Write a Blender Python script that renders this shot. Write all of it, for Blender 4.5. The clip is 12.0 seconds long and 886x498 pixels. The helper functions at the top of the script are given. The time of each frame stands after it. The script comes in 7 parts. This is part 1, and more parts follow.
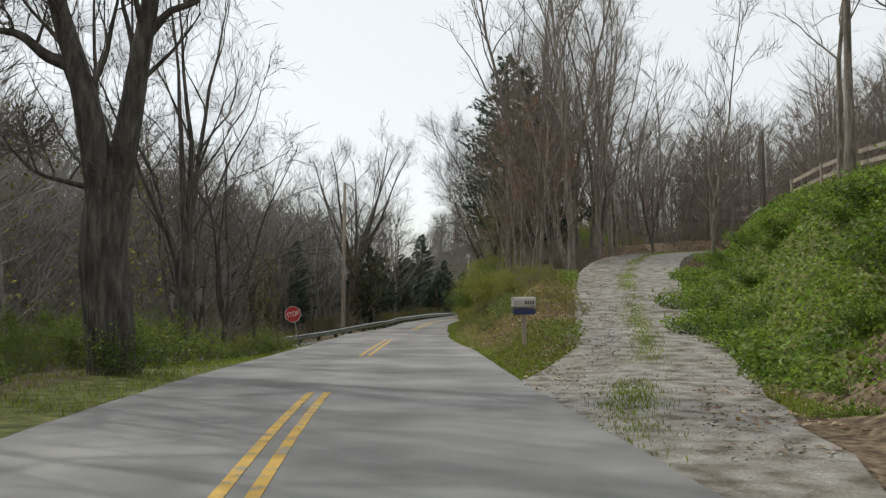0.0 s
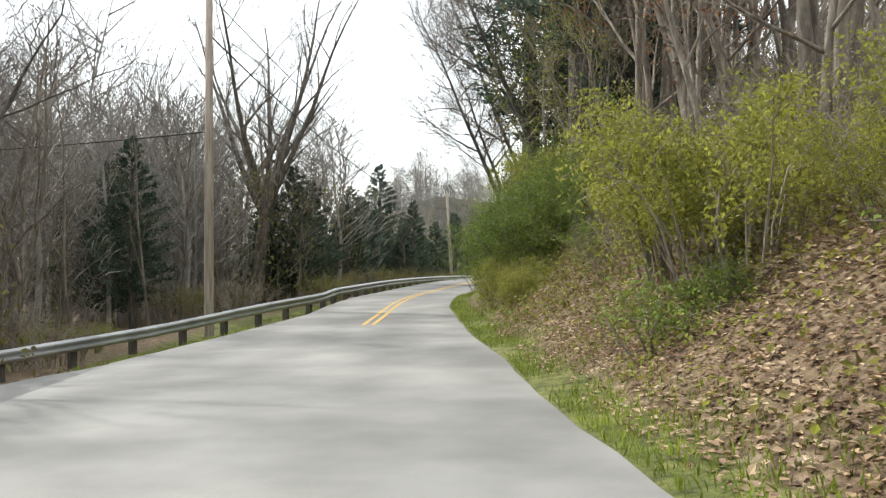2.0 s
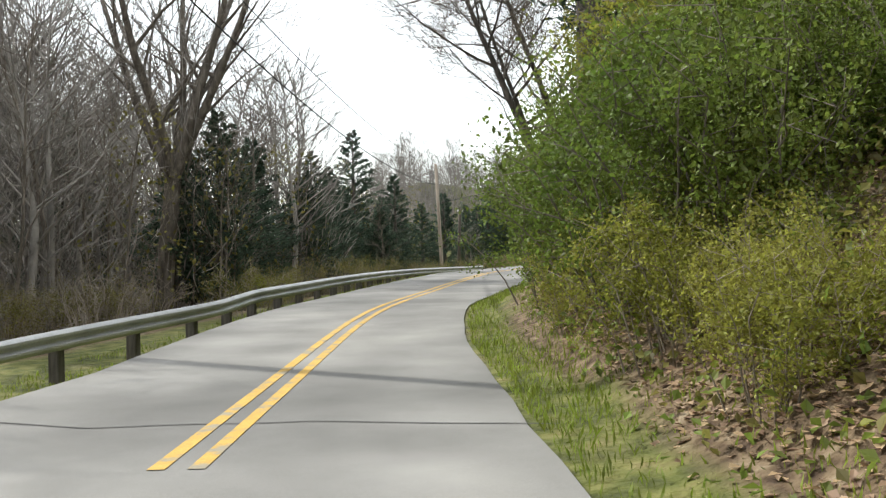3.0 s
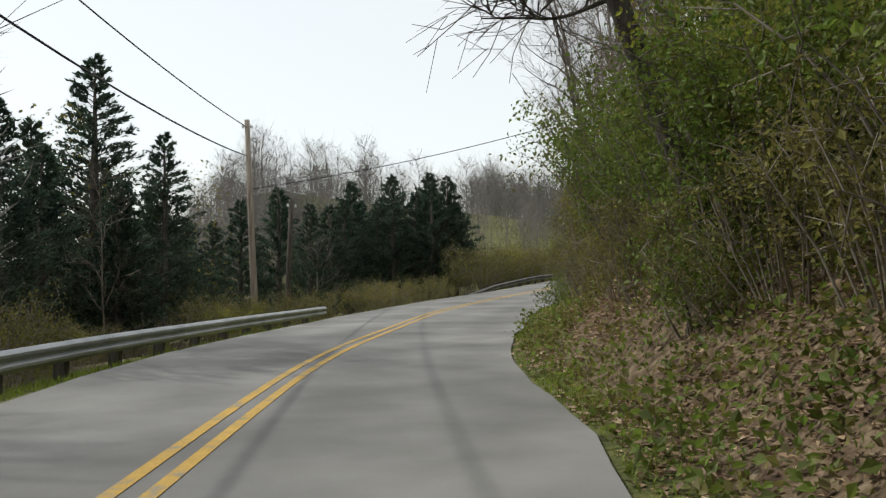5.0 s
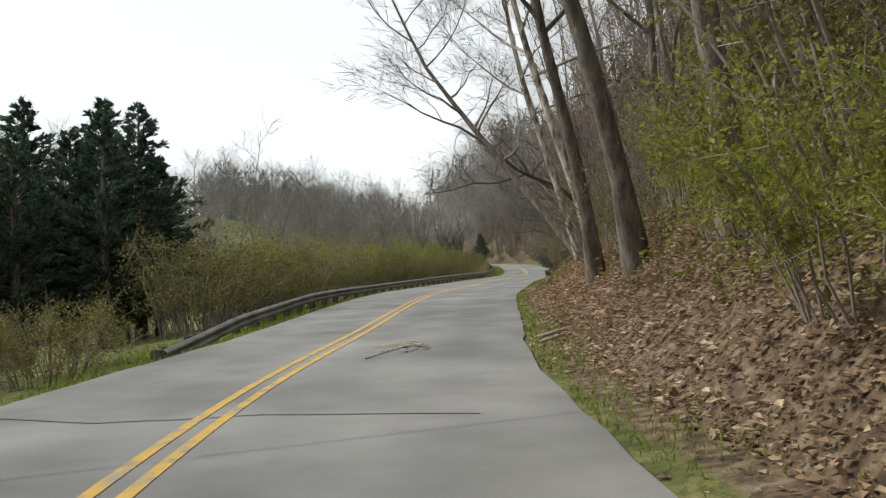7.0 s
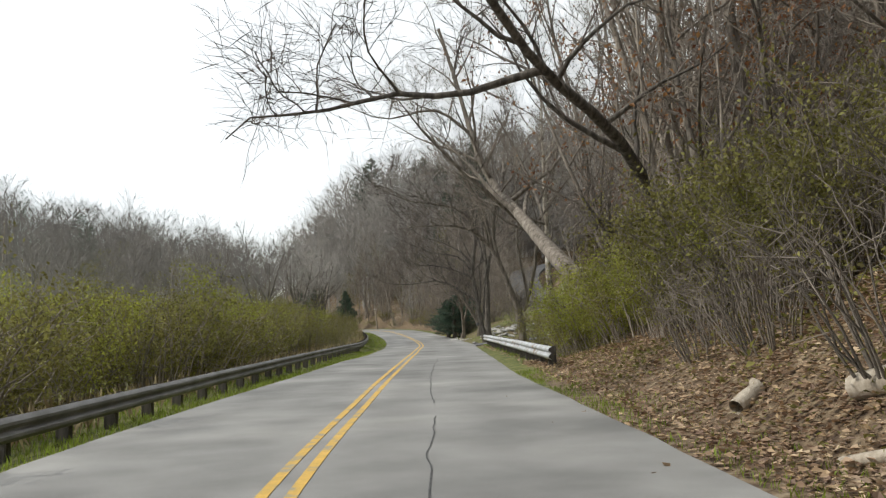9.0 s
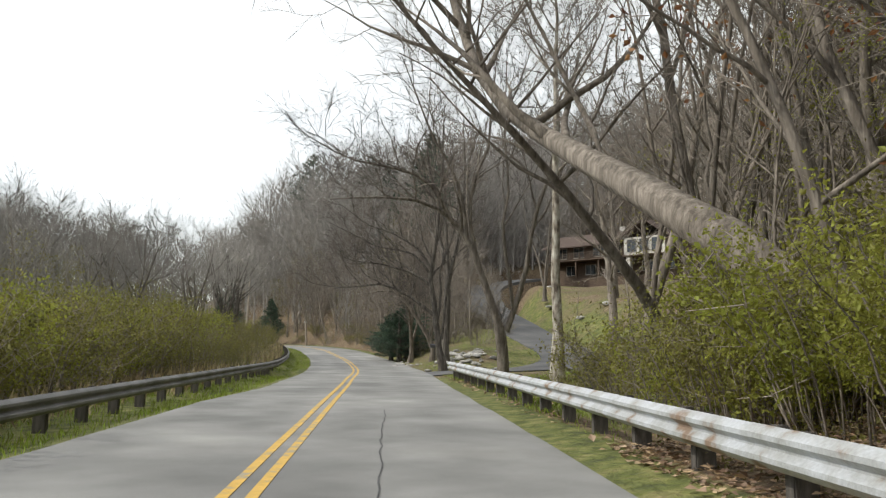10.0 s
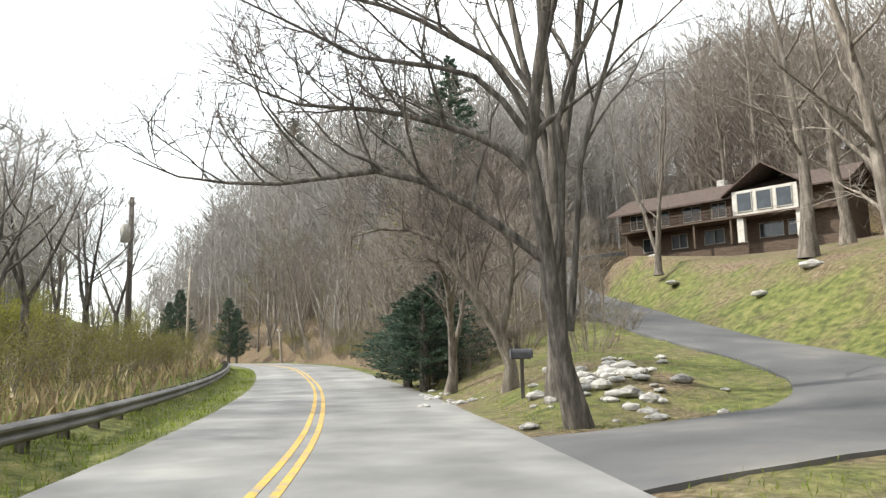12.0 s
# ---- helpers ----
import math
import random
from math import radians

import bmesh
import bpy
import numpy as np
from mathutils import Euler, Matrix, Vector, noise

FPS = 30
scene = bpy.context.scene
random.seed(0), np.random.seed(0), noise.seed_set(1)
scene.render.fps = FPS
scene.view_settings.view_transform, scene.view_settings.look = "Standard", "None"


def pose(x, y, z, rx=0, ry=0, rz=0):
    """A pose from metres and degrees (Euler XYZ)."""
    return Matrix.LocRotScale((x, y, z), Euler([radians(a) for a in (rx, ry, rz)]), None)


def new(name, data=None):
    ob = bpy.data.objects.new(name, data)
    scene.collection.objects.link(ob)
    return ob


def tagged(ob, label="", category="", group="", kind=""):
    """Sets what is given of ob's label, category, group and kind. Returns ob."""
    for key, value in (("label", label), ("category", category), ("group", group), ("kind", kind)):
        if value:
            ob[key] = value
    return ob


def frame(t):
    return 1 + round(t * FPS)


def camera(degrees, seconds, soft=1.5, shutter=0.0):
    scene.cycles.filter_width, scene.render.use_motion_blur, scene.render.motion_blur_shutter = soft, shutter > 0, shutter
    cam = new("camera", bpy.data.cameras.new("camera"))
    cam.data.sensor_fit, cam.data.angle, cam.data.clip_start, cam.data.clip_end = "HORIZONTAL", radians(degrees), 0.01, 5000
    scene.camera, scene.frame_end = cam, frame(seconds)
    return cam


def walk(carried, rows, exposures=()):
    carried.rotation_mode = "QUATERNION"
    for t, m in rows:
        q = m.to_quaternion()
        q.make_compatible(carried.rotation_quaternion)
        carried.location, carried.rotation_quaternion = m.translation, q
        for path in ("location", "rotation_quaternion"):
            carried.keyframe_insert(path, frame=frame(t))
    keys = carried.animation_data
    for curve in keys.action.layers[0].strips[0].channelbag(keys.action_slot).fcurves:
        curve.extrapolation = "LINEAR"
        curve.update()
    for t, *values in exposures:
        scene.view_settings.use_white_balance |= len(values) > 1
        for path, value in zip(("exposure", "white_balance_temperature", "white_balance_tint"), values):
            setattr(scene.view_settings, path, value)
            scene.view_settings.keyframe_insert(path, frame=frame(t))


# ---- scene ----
# camera and its drive along the road
cam = camera(55.0, 12.0, soft=1.3)
PATH = [
    (0.0, pose(0.000, 0.000, 1.201, 93.89, 0.34, 0.00)),
    (0.5, pose(-0.673, 8.982, 1.240, 93.71, -0.62, -0.95)),
    (1.0, pose(-1.120, 17.686, 1.200, 92.74, -0.83, -1.76)),
    (1.5, pose(-1.276, 26.095, 1.114, 92.07, 0.29, -2.55)),
    (2.0, pose(-1.182, 34.145, 1.023, 91.39, 0.88, -3.00)),
    (2.5, pose(-1.027, 41.742, 0.938, 91.44, 0.31, -2.91)),
    (3.0, pose(-0.716, 48.931, 0.912, 90.81, 1.32, -4.06)),
    (3.2, pose(-0.470, 51.732, 0.938, 90.95, 1.88, -5.10)),
    (3.5, pose(-0.041, 55.856, 0.993, 91.05, 0.90, -6.39)),
    (4.0, pose(0.828, 62.625, 1.159, 91.15, 0.20, -8.30)),
    (4.5, pose(1.926, 69.295, 1.340, 91.37, 0.15, -10.31)),
    (4.8, pose(2.715, 73.265, 1.420, 91.68, 0.31, -11.77)),
    (5.0, pose(3.318, 75.896, 1.451, 92.04, 0.55, -13.00)),
    (5.5, pose(4.726, 82.493, 1.517, 92.40, 0.03, -17.17)),
    (6.0, pose(6.379, 89.108, 1.551, 91.93, 0.35, -21.91)),
    (6.5, pose(8.433, 95.712, 1.579, 92.52, 1.19, -25.66)),
    (7.0, pose(10.942, 102.247, 1.635, 92.64, 1.90, -30.53)),
    (7.2, pose(12.068, 104.833, 1.679, 92.82, 1.68, -32.29)),
    (7.5, pose(13.898, 108.675, 1.773, 93.14, 0.90, -34.46)),
    (8.0, pose(17.350, 114.986, 2.016, 93.84, 0.20, -37.27)),
    (8.5, pose(21.320, 121.210, 2.297, 94.87, 0.30, -39.28)),
    (8.8, pose(23.941, 124.913, 2.439, 95.80, 1.14, -40.00)),
    (9.0, pose(25.773, 127.374, 2.518, 96.66, 2.38, -40.16)),
    (9.5, pose(30.590, 133.494, 2.675, 98.22, 0.53, -41.28)),
    (10.0, pose(35.596, 139.567, 2.883, 98.07, -0.71, -44.46)),
    (10.5, pose(40.680, 145.550, 3.110, 99.31, 1.38, -43.16)),
    (11.0, pose(45.730, 151.511, 3.320, 98.69, 0.97, -44.03)),
    (11.5, pose(50.692, 157.459, 3.501, 98.53, 1.58, -44.09)),
    (12.0, pose(55.624, 163.173, 3.660, 98.90, 1.27, -43.97)),
]
EXPOSURES = [(0.0, -1.2), (0.5, -0.8), (1.0, -0.55), (1.5, -0.15), (3.0, -0.2), (3.6, -0.6), (4.8, -1.15), (5.8, -1.15), (6.5, -1.05), (7.2, -0.95), (8.8, -0.85), (10.0, -0.75), (11.0, -0.42), (12.0, -0.03)]
walk(cam, PATH, EXPOSURES)

# daylight: a thin bright haze, the sun ahead and to the side
SUN_AZ, SUN_EL = 55.0, 42.0   # degrees to the left of +y, and above the horizon
world = bpy.data.worlds.new("sky")
scene.world = world
world.use_nodes = True
wn = world.node_tree.nodes
bg = wn["Background"]
sky = wn.new("ShaderNodeTexSky")
sky.sky_type = 'NISHITA'
sky.sun_disc = False
sky.sun_elevation = radians(SUN_EL)
sky.sun_rotation = radians(-SUN_AZ)
sky.air_density, sky.dust_density, sky.ozone_density = 1.0, 1.0, 1.0
veil = wn.new("ShaderNodeMix")           # thin white cloud over the whole sky
veil.data_type, veil.blend_type = 'RGBA', 'ADD'
veil.inputs[0].default_value = 1.0
veil.inputs[7].default_value = (17.2, 17.3, 16.4, 1)
world.node_tree.links.new(sky.outputs[0], veil.inputs[6])
world.node_tree.links.new(veil.outputs[2], bg.inputs[0])
bg.inputs[1].default_value = 0.1
sun_data = bpy.data.lights.new("sun", 'SUN')
sun_data.energy, sun_data.angle, sun_data.color = 4.6, radians(0.6), (1.0, 0.96, 0.86)
sun = new("sun", sun_data)
_az, _el = radians(SUN_AZ), radians(SUN_EL)
SUN_DIR = Vector((-math.sin(_az) * math.cos(_el), math.cos(_az) * math.cos(_el), math.sin(_el)))
sun.matrix_world = Matrix.Translation((0, 60, 80)) @ SUN_DIR.to_track_quat("Z", "Y").to_matrix().to_4x4()


# materials
def material(name, stops, scale=8.0, rough=0.85, bump=0.3, detail=6.0, fine=None, vary=0.0, metal=0.0, island=0.0, stretch=None, bump_dist=0.02, speckle=0.28):
    """A procedural surface: a colour ramp over noise, a finer speckle, relief, and a per-object or per-piece shift of value."""
    m = bpy.data.materials.new(name)
    m.use_nodes = True
    nt = m.node_tree
    n, l = nt.nodes, nt.links
    b = n["Principled BSDF"]
    tc = n.new("ShaderNodeTexCoord")
    src = tc.outputs["Object"]
    if stretch:
        mp = n.new("ShaderNodeMapping")
        mp.inputs["Scale"].default_value = stretch
        l.new(src, mp.inputs[0])
        src = mp.outputs[0]
    tex = n.new("ShaderNodeTexNoise")
    tex.inputs["Scale"].default_value, tex.inputs["Detail"].default_value = scale, detail
    l.new(src, tex.inputs["Vector"])
    ramp = n.new("ShaderNodeValToRGB")
    while len(ramp.color_ramp.elements) < len(stops):
        ramp.color_ramp.elements.new(0.5)
    for e, (at, col) in zip(ramp.color_ramp.elements, stops):
        e.position, e.color = at, (*col, 1)
    l.new(tex.outputs[0], ramp.inputs[0])
    col = ramp.outputs[0]
    tex2 = n.new("ShaderNodeTexNoise")
    tex2.inputs["Scale"].default_value, tex2.inputs["Detail"].default_value = (fine or scale * 9), 3.0
    l.new(src, tex2.inputs["Vector"])
    mr = n.new("ShaderNodeMapRange")
    mr.inputs[3].default_value, mr.inputs[4].default_value = 1 - speckle, 1 + speckle
    l.new(tex2.outputs[0], mr.inputs[0])
    hsv = n.new("ShaderNodeHueSaturation")
    l.new(col, hsv.inputs["Color"])
    val = mr.outputs[0]
    if vary or island:
        if island:
            g = n.new("ShaderNodeNewGeometry")
            rnd, amount = g.outputs["Random Per Island"], island
        else:
            g = n.new("ShaderNodeObjectInfo")
            rnd, amount = g.outputs["Random"], vary
        mr2 = n.new("ShaderNodeMapRange")
        mr2.inputs[3].default_value, mr2.inputs[4].default_value = 1 - amount, 1 + amount
        l.new(rnd, mr2.inputs[0])
        mul = n.new("ShaderNodeMath")
        mul.operation = 'MULTIPLY'
        l.new(val, mul.inputs[0])
        l.new(mr2.outputs[0], mul.inputs[1])
        val = mul.outputs[0]
        if island:
            mr3 = n.new("ShaderNodeMapRange")
            mr3.inputs[3].default_value, mr3.inputs[4].default_value = 0.5 - 0.03 * island, 0.5 + 0.03 * island
            l.new(rnd, mr3.inputs[0])
            l.new(mr3.outputs[0], hsv.inputs["Hue"])
    l.new(val, hsv.inputs["Value"])
    l.new(hsv.outputs[0], b.inputs["Base Color"])
    b.inputs["Roughness"].default_value, b.inputs["Metallic"].default_value = rough, metal
    if bump:
        bp = n.new("ShaderNodeBump")
        bp.inputs["Strength"].default_value, bp.inputs["Distance"].default_value = bump, bump_dist
        l.new(tex2.outputs[0], bp.inputs["Height"])
        l.new(bp.outputs[0], b.inputs["Normal"])
    return m


def leafy(name, stops, scale=0.6, island=0.5, glow=0.45, rough=0.6):
    """Leaves: a plain sheet that lets part of the light through."""
    m = material(name, stops, scale=scale, rough=rough, bump=0.0, island=island)
    nt = m.node_tree
    n, l = nt.nodes, nt.links
    b = n["Principled BSDF"]
    out = n["Material Output"]
    tr = n.new("ShaderNodeBsdfTranslucent")
    l.new(b.inputs["Base Color"].links[0].from_socket, tr.inputs[0])
    mx = n.new("ShaderNodeMixShader")
    mx.inputs[0].default_value = glow
    l.new(b.outputs[0], mx.inputs[1])
    l.new(tr.outputs[0], mx.inputs[2])
    l.new(mx.outputs[0], out.inputs[0])
    return m


def ground_material():
    """Woodland floor, grass and gravel, blended by what grows where (attributes on the ground sheet)."""
    m = bpy.data.materials.new("woodland_ground")
    m.use_nodes = True
    nt = m.node_tree
    n, l = nt.nodes, nt.links
    b = n["Principled BSDF"]
    tc = n.new("ShaderNodeTexCoord")

    def noise_ramp(scale, detail, stops):
        t = n.new("ShaderNodeTexNoise")
        t.inputs["Scale"].default_value, t.inputs["Detail"].default_value = scale, detail
        l.new(tc.outputs["Object"], t.inputs["Vector"])
        r = n.new("ShaderNodeValToRGB")
        while len(r.color_ramp.elements) < len(stops):
            r.color_ramp.elements.new(0.5)
        for e, (at, col) in zip(r.color_ramp.elements, stops):
            e.position, e.color = at, (*col, 1)
        l.new(t.outputs[0], r.inputs[0])
        return t, r
    t1, litter = noise_ramp(7.0, 10, [(0.3, (0.05, 0.03, 0.018)), (0.46, (0.125, 0.085, 0.05)), (0.6, (0.21, 0.155, 0.095)), (0.75, (0.32, 0.26, 0.18))])
    t2, grass = noise_ramp(3.0, 10, [(0.3, (0.045, 0.055, 0.014)), (0.47, (0.1, 0.115, 0.024)), (0.6, (0.16, 0.165, 0.045)), (0.78, (0.24, 0.2, 0.09))])
    t3, _ = noise_ramp(0.5, 6, [(0.0, (0, 0, 0)), (1.0, (1, 1, 1))])
    at = n.new("ShaderNodeAttribute")
    at.attribute_name = "grass"
    add = n.new("ShaderNodeMath")
    add.operation = 'ADD'
    l.new(at.outputs["Fac"], add.inputs[0])
    l.new(t3.outputs[0], add.inputs[1])
    st = n.new("ShaderNodeMapRange")
    st.inputs[1].default_value, st.inputs[2].default_value = 0.85, 1.15
    l.new(add.outputs[0], st.inputs[0])
    mx = n.new("ShaderNodeMix")
    mx.data_type = 'RGBA'
    l.new(st.outputs[0], mx.inputs[0])
    l.new(litter.outputs[0], mx.inputs[6])
    l.new(grass.outputs[0], mx.inputs[7])
    l.new(mx.outputs[2], b.inputs["Base Color"])
    b.inputs["Roughness"].default_value = 0.95
    bp = n.new("ShaderNodeBump")
    bp.inputs["Strength"].default_value, bp.inputs["Distance"].default_value = 1.0, 0.12
    l.new(t1.outputs[0], bp.inputs["Height"])
    l.new(bp.outputs[0], b.inputs["Normal"])
    return m


def asphalt_material(name, dark, light, patch):
    """Worn asphalt: aggregate speckle, broad bleached and darker patches, long wheel tracks come from the noise's own stretch."""
    m = material(name, [(0.3, dark), (0.55, light), (0.75, patch)], scale=0.35, rough=0.9, bump=0.35, detail=8, fine=160, bump_dist=0.004)
    return m


def worn_road():
    """The carriageway: bleached asphalt with darker wheel tracks and old patches along the lanes."""
    m = asphalt_material("bleached_asphalt_lanes", (0.15, 0.15, 0.146), (0.235, 0.233, 0.226), (0.31, 0.305, 0.29))
    n, l = m.node_tree.nodes, m.node_tree.links
    b = n["Principled BSDF"]
    col = b.inputs["Base Color"].links[0].from_socket
    at = n.new("ShaderNodeAttribute")
    at.attribute_name = "across"

    def math_node(op, a, c):
        k = n.new("ShaderNodeMath")
        k.operation = op
        for i, v in enumerate((a, c)):
            if isinstance(v, (int, float)):
                k.inputs[i].default_value = v
            elif v is not None:
                l.new(v, k.inputs[i])
        return k.outputs[0]
    wave = math_node('COSINE', math_node('MULTIPLY', at.outputs["Fac"], 4.4), None)
    tc = n.new("ShaderNodeTexCoord")
    t = n.new("ShaderNodeTexNoise")
    t.inputs["Scale"].default_value, t.inputs["Detail"].default_value = 0.9, 9.0
    l.new(tc.outputs["Object"], t.inputs["Vector"])
    mott = n.new("ShaderNodeMapRange")
    mott.inputs[1].default_value, mott.inputs[2].default_value, mott.inputs[3].default_value, mott.inputs[4].default_value = 0.3, 0.7, 0.82, 1.16
    l.new(t.outputs[0], mott.inputs[0])
    k = math_node('MULTIPLY', math_node('ADD', math_node('MULTIPLY', wave, 0.055), 0.99), mott.outputs[0])
    h = n.new("ShaderNodeHueSaturation")
    l.new(col, h.inputs["Color"])
    l.new(k, h.inputs["Value"])
    l.new(h.outputs[0], b.inputs["Base Color"])
    return m


M_LANES = worn_road()
M_ROAD = asphalt_material("bleached_asphalt", (0.17, 0.17, 0.165), (0.24, 0.238, 0.23), (0.31, 0.305, 0.29))
M_DRIVE = asphalt_material("dark_driveway_asphalt", (0.065, 0.066, 0.07), (0.11, 0.11, 0.112), (0.19, 0.182, 0.168))
# tar in the cracks; also paints the shadow line at s 55
M_CRACK_SHADOW = material("tar_crack_and_shadow", [(0.4, (0.035, 0.035, 0.035)), (0.6, (0.07, 0.07, 0.07))], scale=6, rough=0.7)
M_GRAVEL = material("pale_gravel", [(0.32, (0.1, 0.085, 0.06)), (0.45, (0.21, 0.195, 0.165)), (0.58, (0.29, 0.275, 0.245)), (0.72, (0.38, 0.365, 0.33))], scale=2.6, rough=0.95, bump=1.0, detail=9, fine=28, speckle=0.5, bump_dist=0.03)
M_YELLOW = material("worn_yellow_paint", [(0.36, (0.3, 0.27, 0.2)), (0.47, (0.52, 0.33, 0.07)), (0.7, (0.62, 0.385, 0.08))], scale=5.0, rough=0.8, bump=0.2, fine=70, speckle=0.35)
M_GROUND = ground_material()
M_BARK_DARK = material("dark_grey_bark", [(0.3, (0.042, 0.037, 0.032)), (0.5, (0.1, 0.088, 0.075)), (0.7, (0.19, 0.168, 0.145))], scale=3.0, rough=0.95, bump=1.0, fine=11, speckle=0.6, vary=0.25, stretch=(3, 3, 0.6), bump_dist=0.03)
M_BARK = material("grey_brown_bark", [(0.3, (0.09, 0.075, 0.06)), (0.5, (0.185, 0.158, 0.13)), (0.7, (0.31, 0.27, 0.228))], scale=2.4, rough=0.95, bump=1.0, fine=12, speckle=0.6, vary=0.3, stretch=(3, 3, 0.6), bump_dist=0.02)
M_BARK_PALE = material("pale_mottled_bark", [(0.36, (0.1, 0.08, 0.06)), (0.47, (0.27, 0.235, 0.19)), (0.56, (0.4, 0.37, 0.31)), (0.68, (0.55, 0.52, 0.46))], scale=3.2, rough=0.9, bump=0.7, fine=12, speckle=0.4, vary=0.15, stretch=(2, 2, 0.8))
M_TWIG = material("brown_twigs", [(0.3, (0.13, 0.11, 0.09)), (0.7, (0.33, 0.285, 0.24))], scale=1.0, rough=0.95, bump=0.0, vary=0.3)
M_TWIG_DARK = material("dark_brown_twigs", [(0.3, (0.07, 0.06, 0.052)), (0.7, (0.2, 0.17, 0.15))], scale=1.0, rough=0.95, bump=0.0, vary=0.3)
M_TWIG_GREY = material("grey_twigs", [(0.3, (0.19, 0.178, 0.165)), (0.7, (0.4, 0.372, 0.345))], scale=1.0, rough=0.95, bump=0.0, vary=0.3)
M_CEDAR = leafy("dark_cedar_foliage", [(0.3, (0.03, 0.06, 0.042)), (0.7, (0.1, 0.145, 0.095))], island=0.7, glow=0.35)
M_SPRING = leafy("fresh_yellow_green_leaves", [(0.3, (0.2, 0.22, 0.03)), (0.7, (0.36, 0.35, 0.075))], island=0.4, glow=0.55)
M_GREEN = leafy("honeysuckle_green_leaves", [(0.3, (0.095, 0.15, 0.022)), (0.7, (0.23, 0.285, 0.055))], island=0.45)
M_OLIVE = leafy("olive_budding_leaves", [(0.3, (0.13, 0.125, 0.03)), (0.7, (0.26, 0.235, 0.075))], island=0.45, glow=0.5)
M_IVY = leafy("glossy_ivy_leaves", [(0.3, (0.09, 0.16, 0.018)), (0.7, (0.25, 0.33, 0.05))], island=0.6, glow=0.5, rough=0.5)
M_RUST = leafy("dead_russet_leaves", [(0.3, (0.16, 0.06, 0.025)), (0.7, (0.32, 0.16, 0.07))], island=0.5)
M_LITTER = leafy("fallen_brown_leaves", [(0.3, (0.2, 0.12, 0.07)), (0.5, (0.34, 0.23, 0.145)), (0.75, (0.48, 0.37, 0.26))], scale=1.5, island=0.5, glow=0.15)
M_GRASS = leafy("spring_grass", [(0.3, (0.14, 0.19, 0.02)), (0.7, (0.27, 0.33, 0.05))], island=0.4)
M_RAIL = material("galvanised_steel", [(0.3, (0.3, 0.31, 0.32)), (0.6, (0.45, 0.46, 0.47))], scale=1.2, rough=0.5, bump=0.1, metal=0.55, fine=40)
M_RAIL_WORN = material("peeling_white_galvanised_steel", [(0.36, (0.24, 0.17, 0.12)), (0.43, (0.36, 0.365, 0.36)), (0.6, (0.47, 0.49, 0.515))], scale=2.4, rough=0.6, bump=0.25, metal=0.2, fine=30)
M_RAIL_DULL = material("weathered_dull_steel", [(0.3, (0.13, 0.125, 0.12)), (0.6, (0.24, 0.235, 0.23))], scale=1.2, rough=0.65, bump=0.15, metal=0.4, fine=40)
M_POST = material("weathered_dark_post", [(0.3, (0.05, 0.045, 0.04)), (0.7, (0.14, 0.125, 0.11))], scale=4, rough=0.9, bump=0.5, stretch=(3, 3, 0.5))
M_POLE = material("weathered_pole_wood", [(0.3, (0.2, 0.16, 0.125)), (0.6, (0.38, 0.325, 0.27))], scale=3, rough=0.9, bump=0.5, stretch=(4, 4, 0.3))
M_POLE_DARK = material("creosoted_pole_wood", [(0.3, (0.04, 0.032, 0.026)), (0.6, (0.1, 0.085, 0.07))], scale=3, rough=0.9, bump=0.5, stretch=(4, 4, 0.3))
M_STEEL = material("dull_steel", [(0.3, (0.2, 0.2, 0.2)), (0.7, (0.34, 0.34, 0.34))], scale=4, rough=0.55, metal=0.6, bump=0.1)
M_WIRE = material("black_cable", [(0.3, (0.02, 0.02, 0.02)), (0.7, (0.04, 0.04, 0.04))], scale=4, rough=0.7, bump=0)
M_RED = material("stop_red", [(0.3, (0.42, 0.02, 0.025)), (0.7, (0.52, 0.035, 0.04))], scale=2, rough=0.45, bump=0.05)
M_WHITE = material("white_paint", [(0.3, (0.68, 0.68, 0.66)), (0.7, (0.8, 0.8, 0.78))], scale=3, rough=0.5, bump=0.05)
M_BLUE = material("dark_blue_plastic", [(0.3, (0.02, 0.03, 0.09)), (0.7, (0.035, 0.05, 0.14))], scale=3, rough=0.5, bump=0.05)
M_DARKBAR = material("dark_lettering", [(0.3, (0.05, 0.05, 0.06)), (0.7, (0.09, 0.09, 0.1))], scale=8, rough=0.7, bump=0)
M_STONE = material("pale_rock", [(0.3, (0.2, 0.19, 0.175)), (0.5, (0.4, 0.385, 0.36)), (0.7, (0.56, 0.54, 0.51))], scale=2.2, rough=0.92, bump=0.8, vary=0.3)
M_SIDING = material("brown_wood_siding", [(0.3, (0.06, 0.04, 0.028)), (0.6, (0.12, 0.085, 0.06))], scale=2, rough=0.85, bump=0.4, stretch=(1, 1, 6))
M_ROOF = material("brown_shingles", [(0.3, (0.05, 0.034, 0.028)), (0.6, (0.105, 0.075, 0.062))], scale=3, rough=0.92, bump=0.6)
M_TRIM = material("pale_trim", [(0.3, (0.34, 0.32, 0.28)), (0.7, (0.46, 0.44, 0.4))], scale=3, rough=0.7, bump=0.1)
M_PLASTER = material("pale_wall", [(0.3, (0.48, 0.45, 0.4)), (0.7, (0.62, 0.6, 0.55))], scale=2, rough=0.85, bump=0.2)
M_GLASS = material("dark_window_glass", [(0.3, (0.02, 0.025, 0.03)), (0.7, (0.05, 0.06, 0.07))], scale=1, rough=0.08, bump=0)
M_CARPAINT = material("white_car_paint", [(0.3, (0.72, 0.72, 0.72)), (0.7, (0.8, 0.8, 0.8))], scale=1, rough=0.25, bump=0)
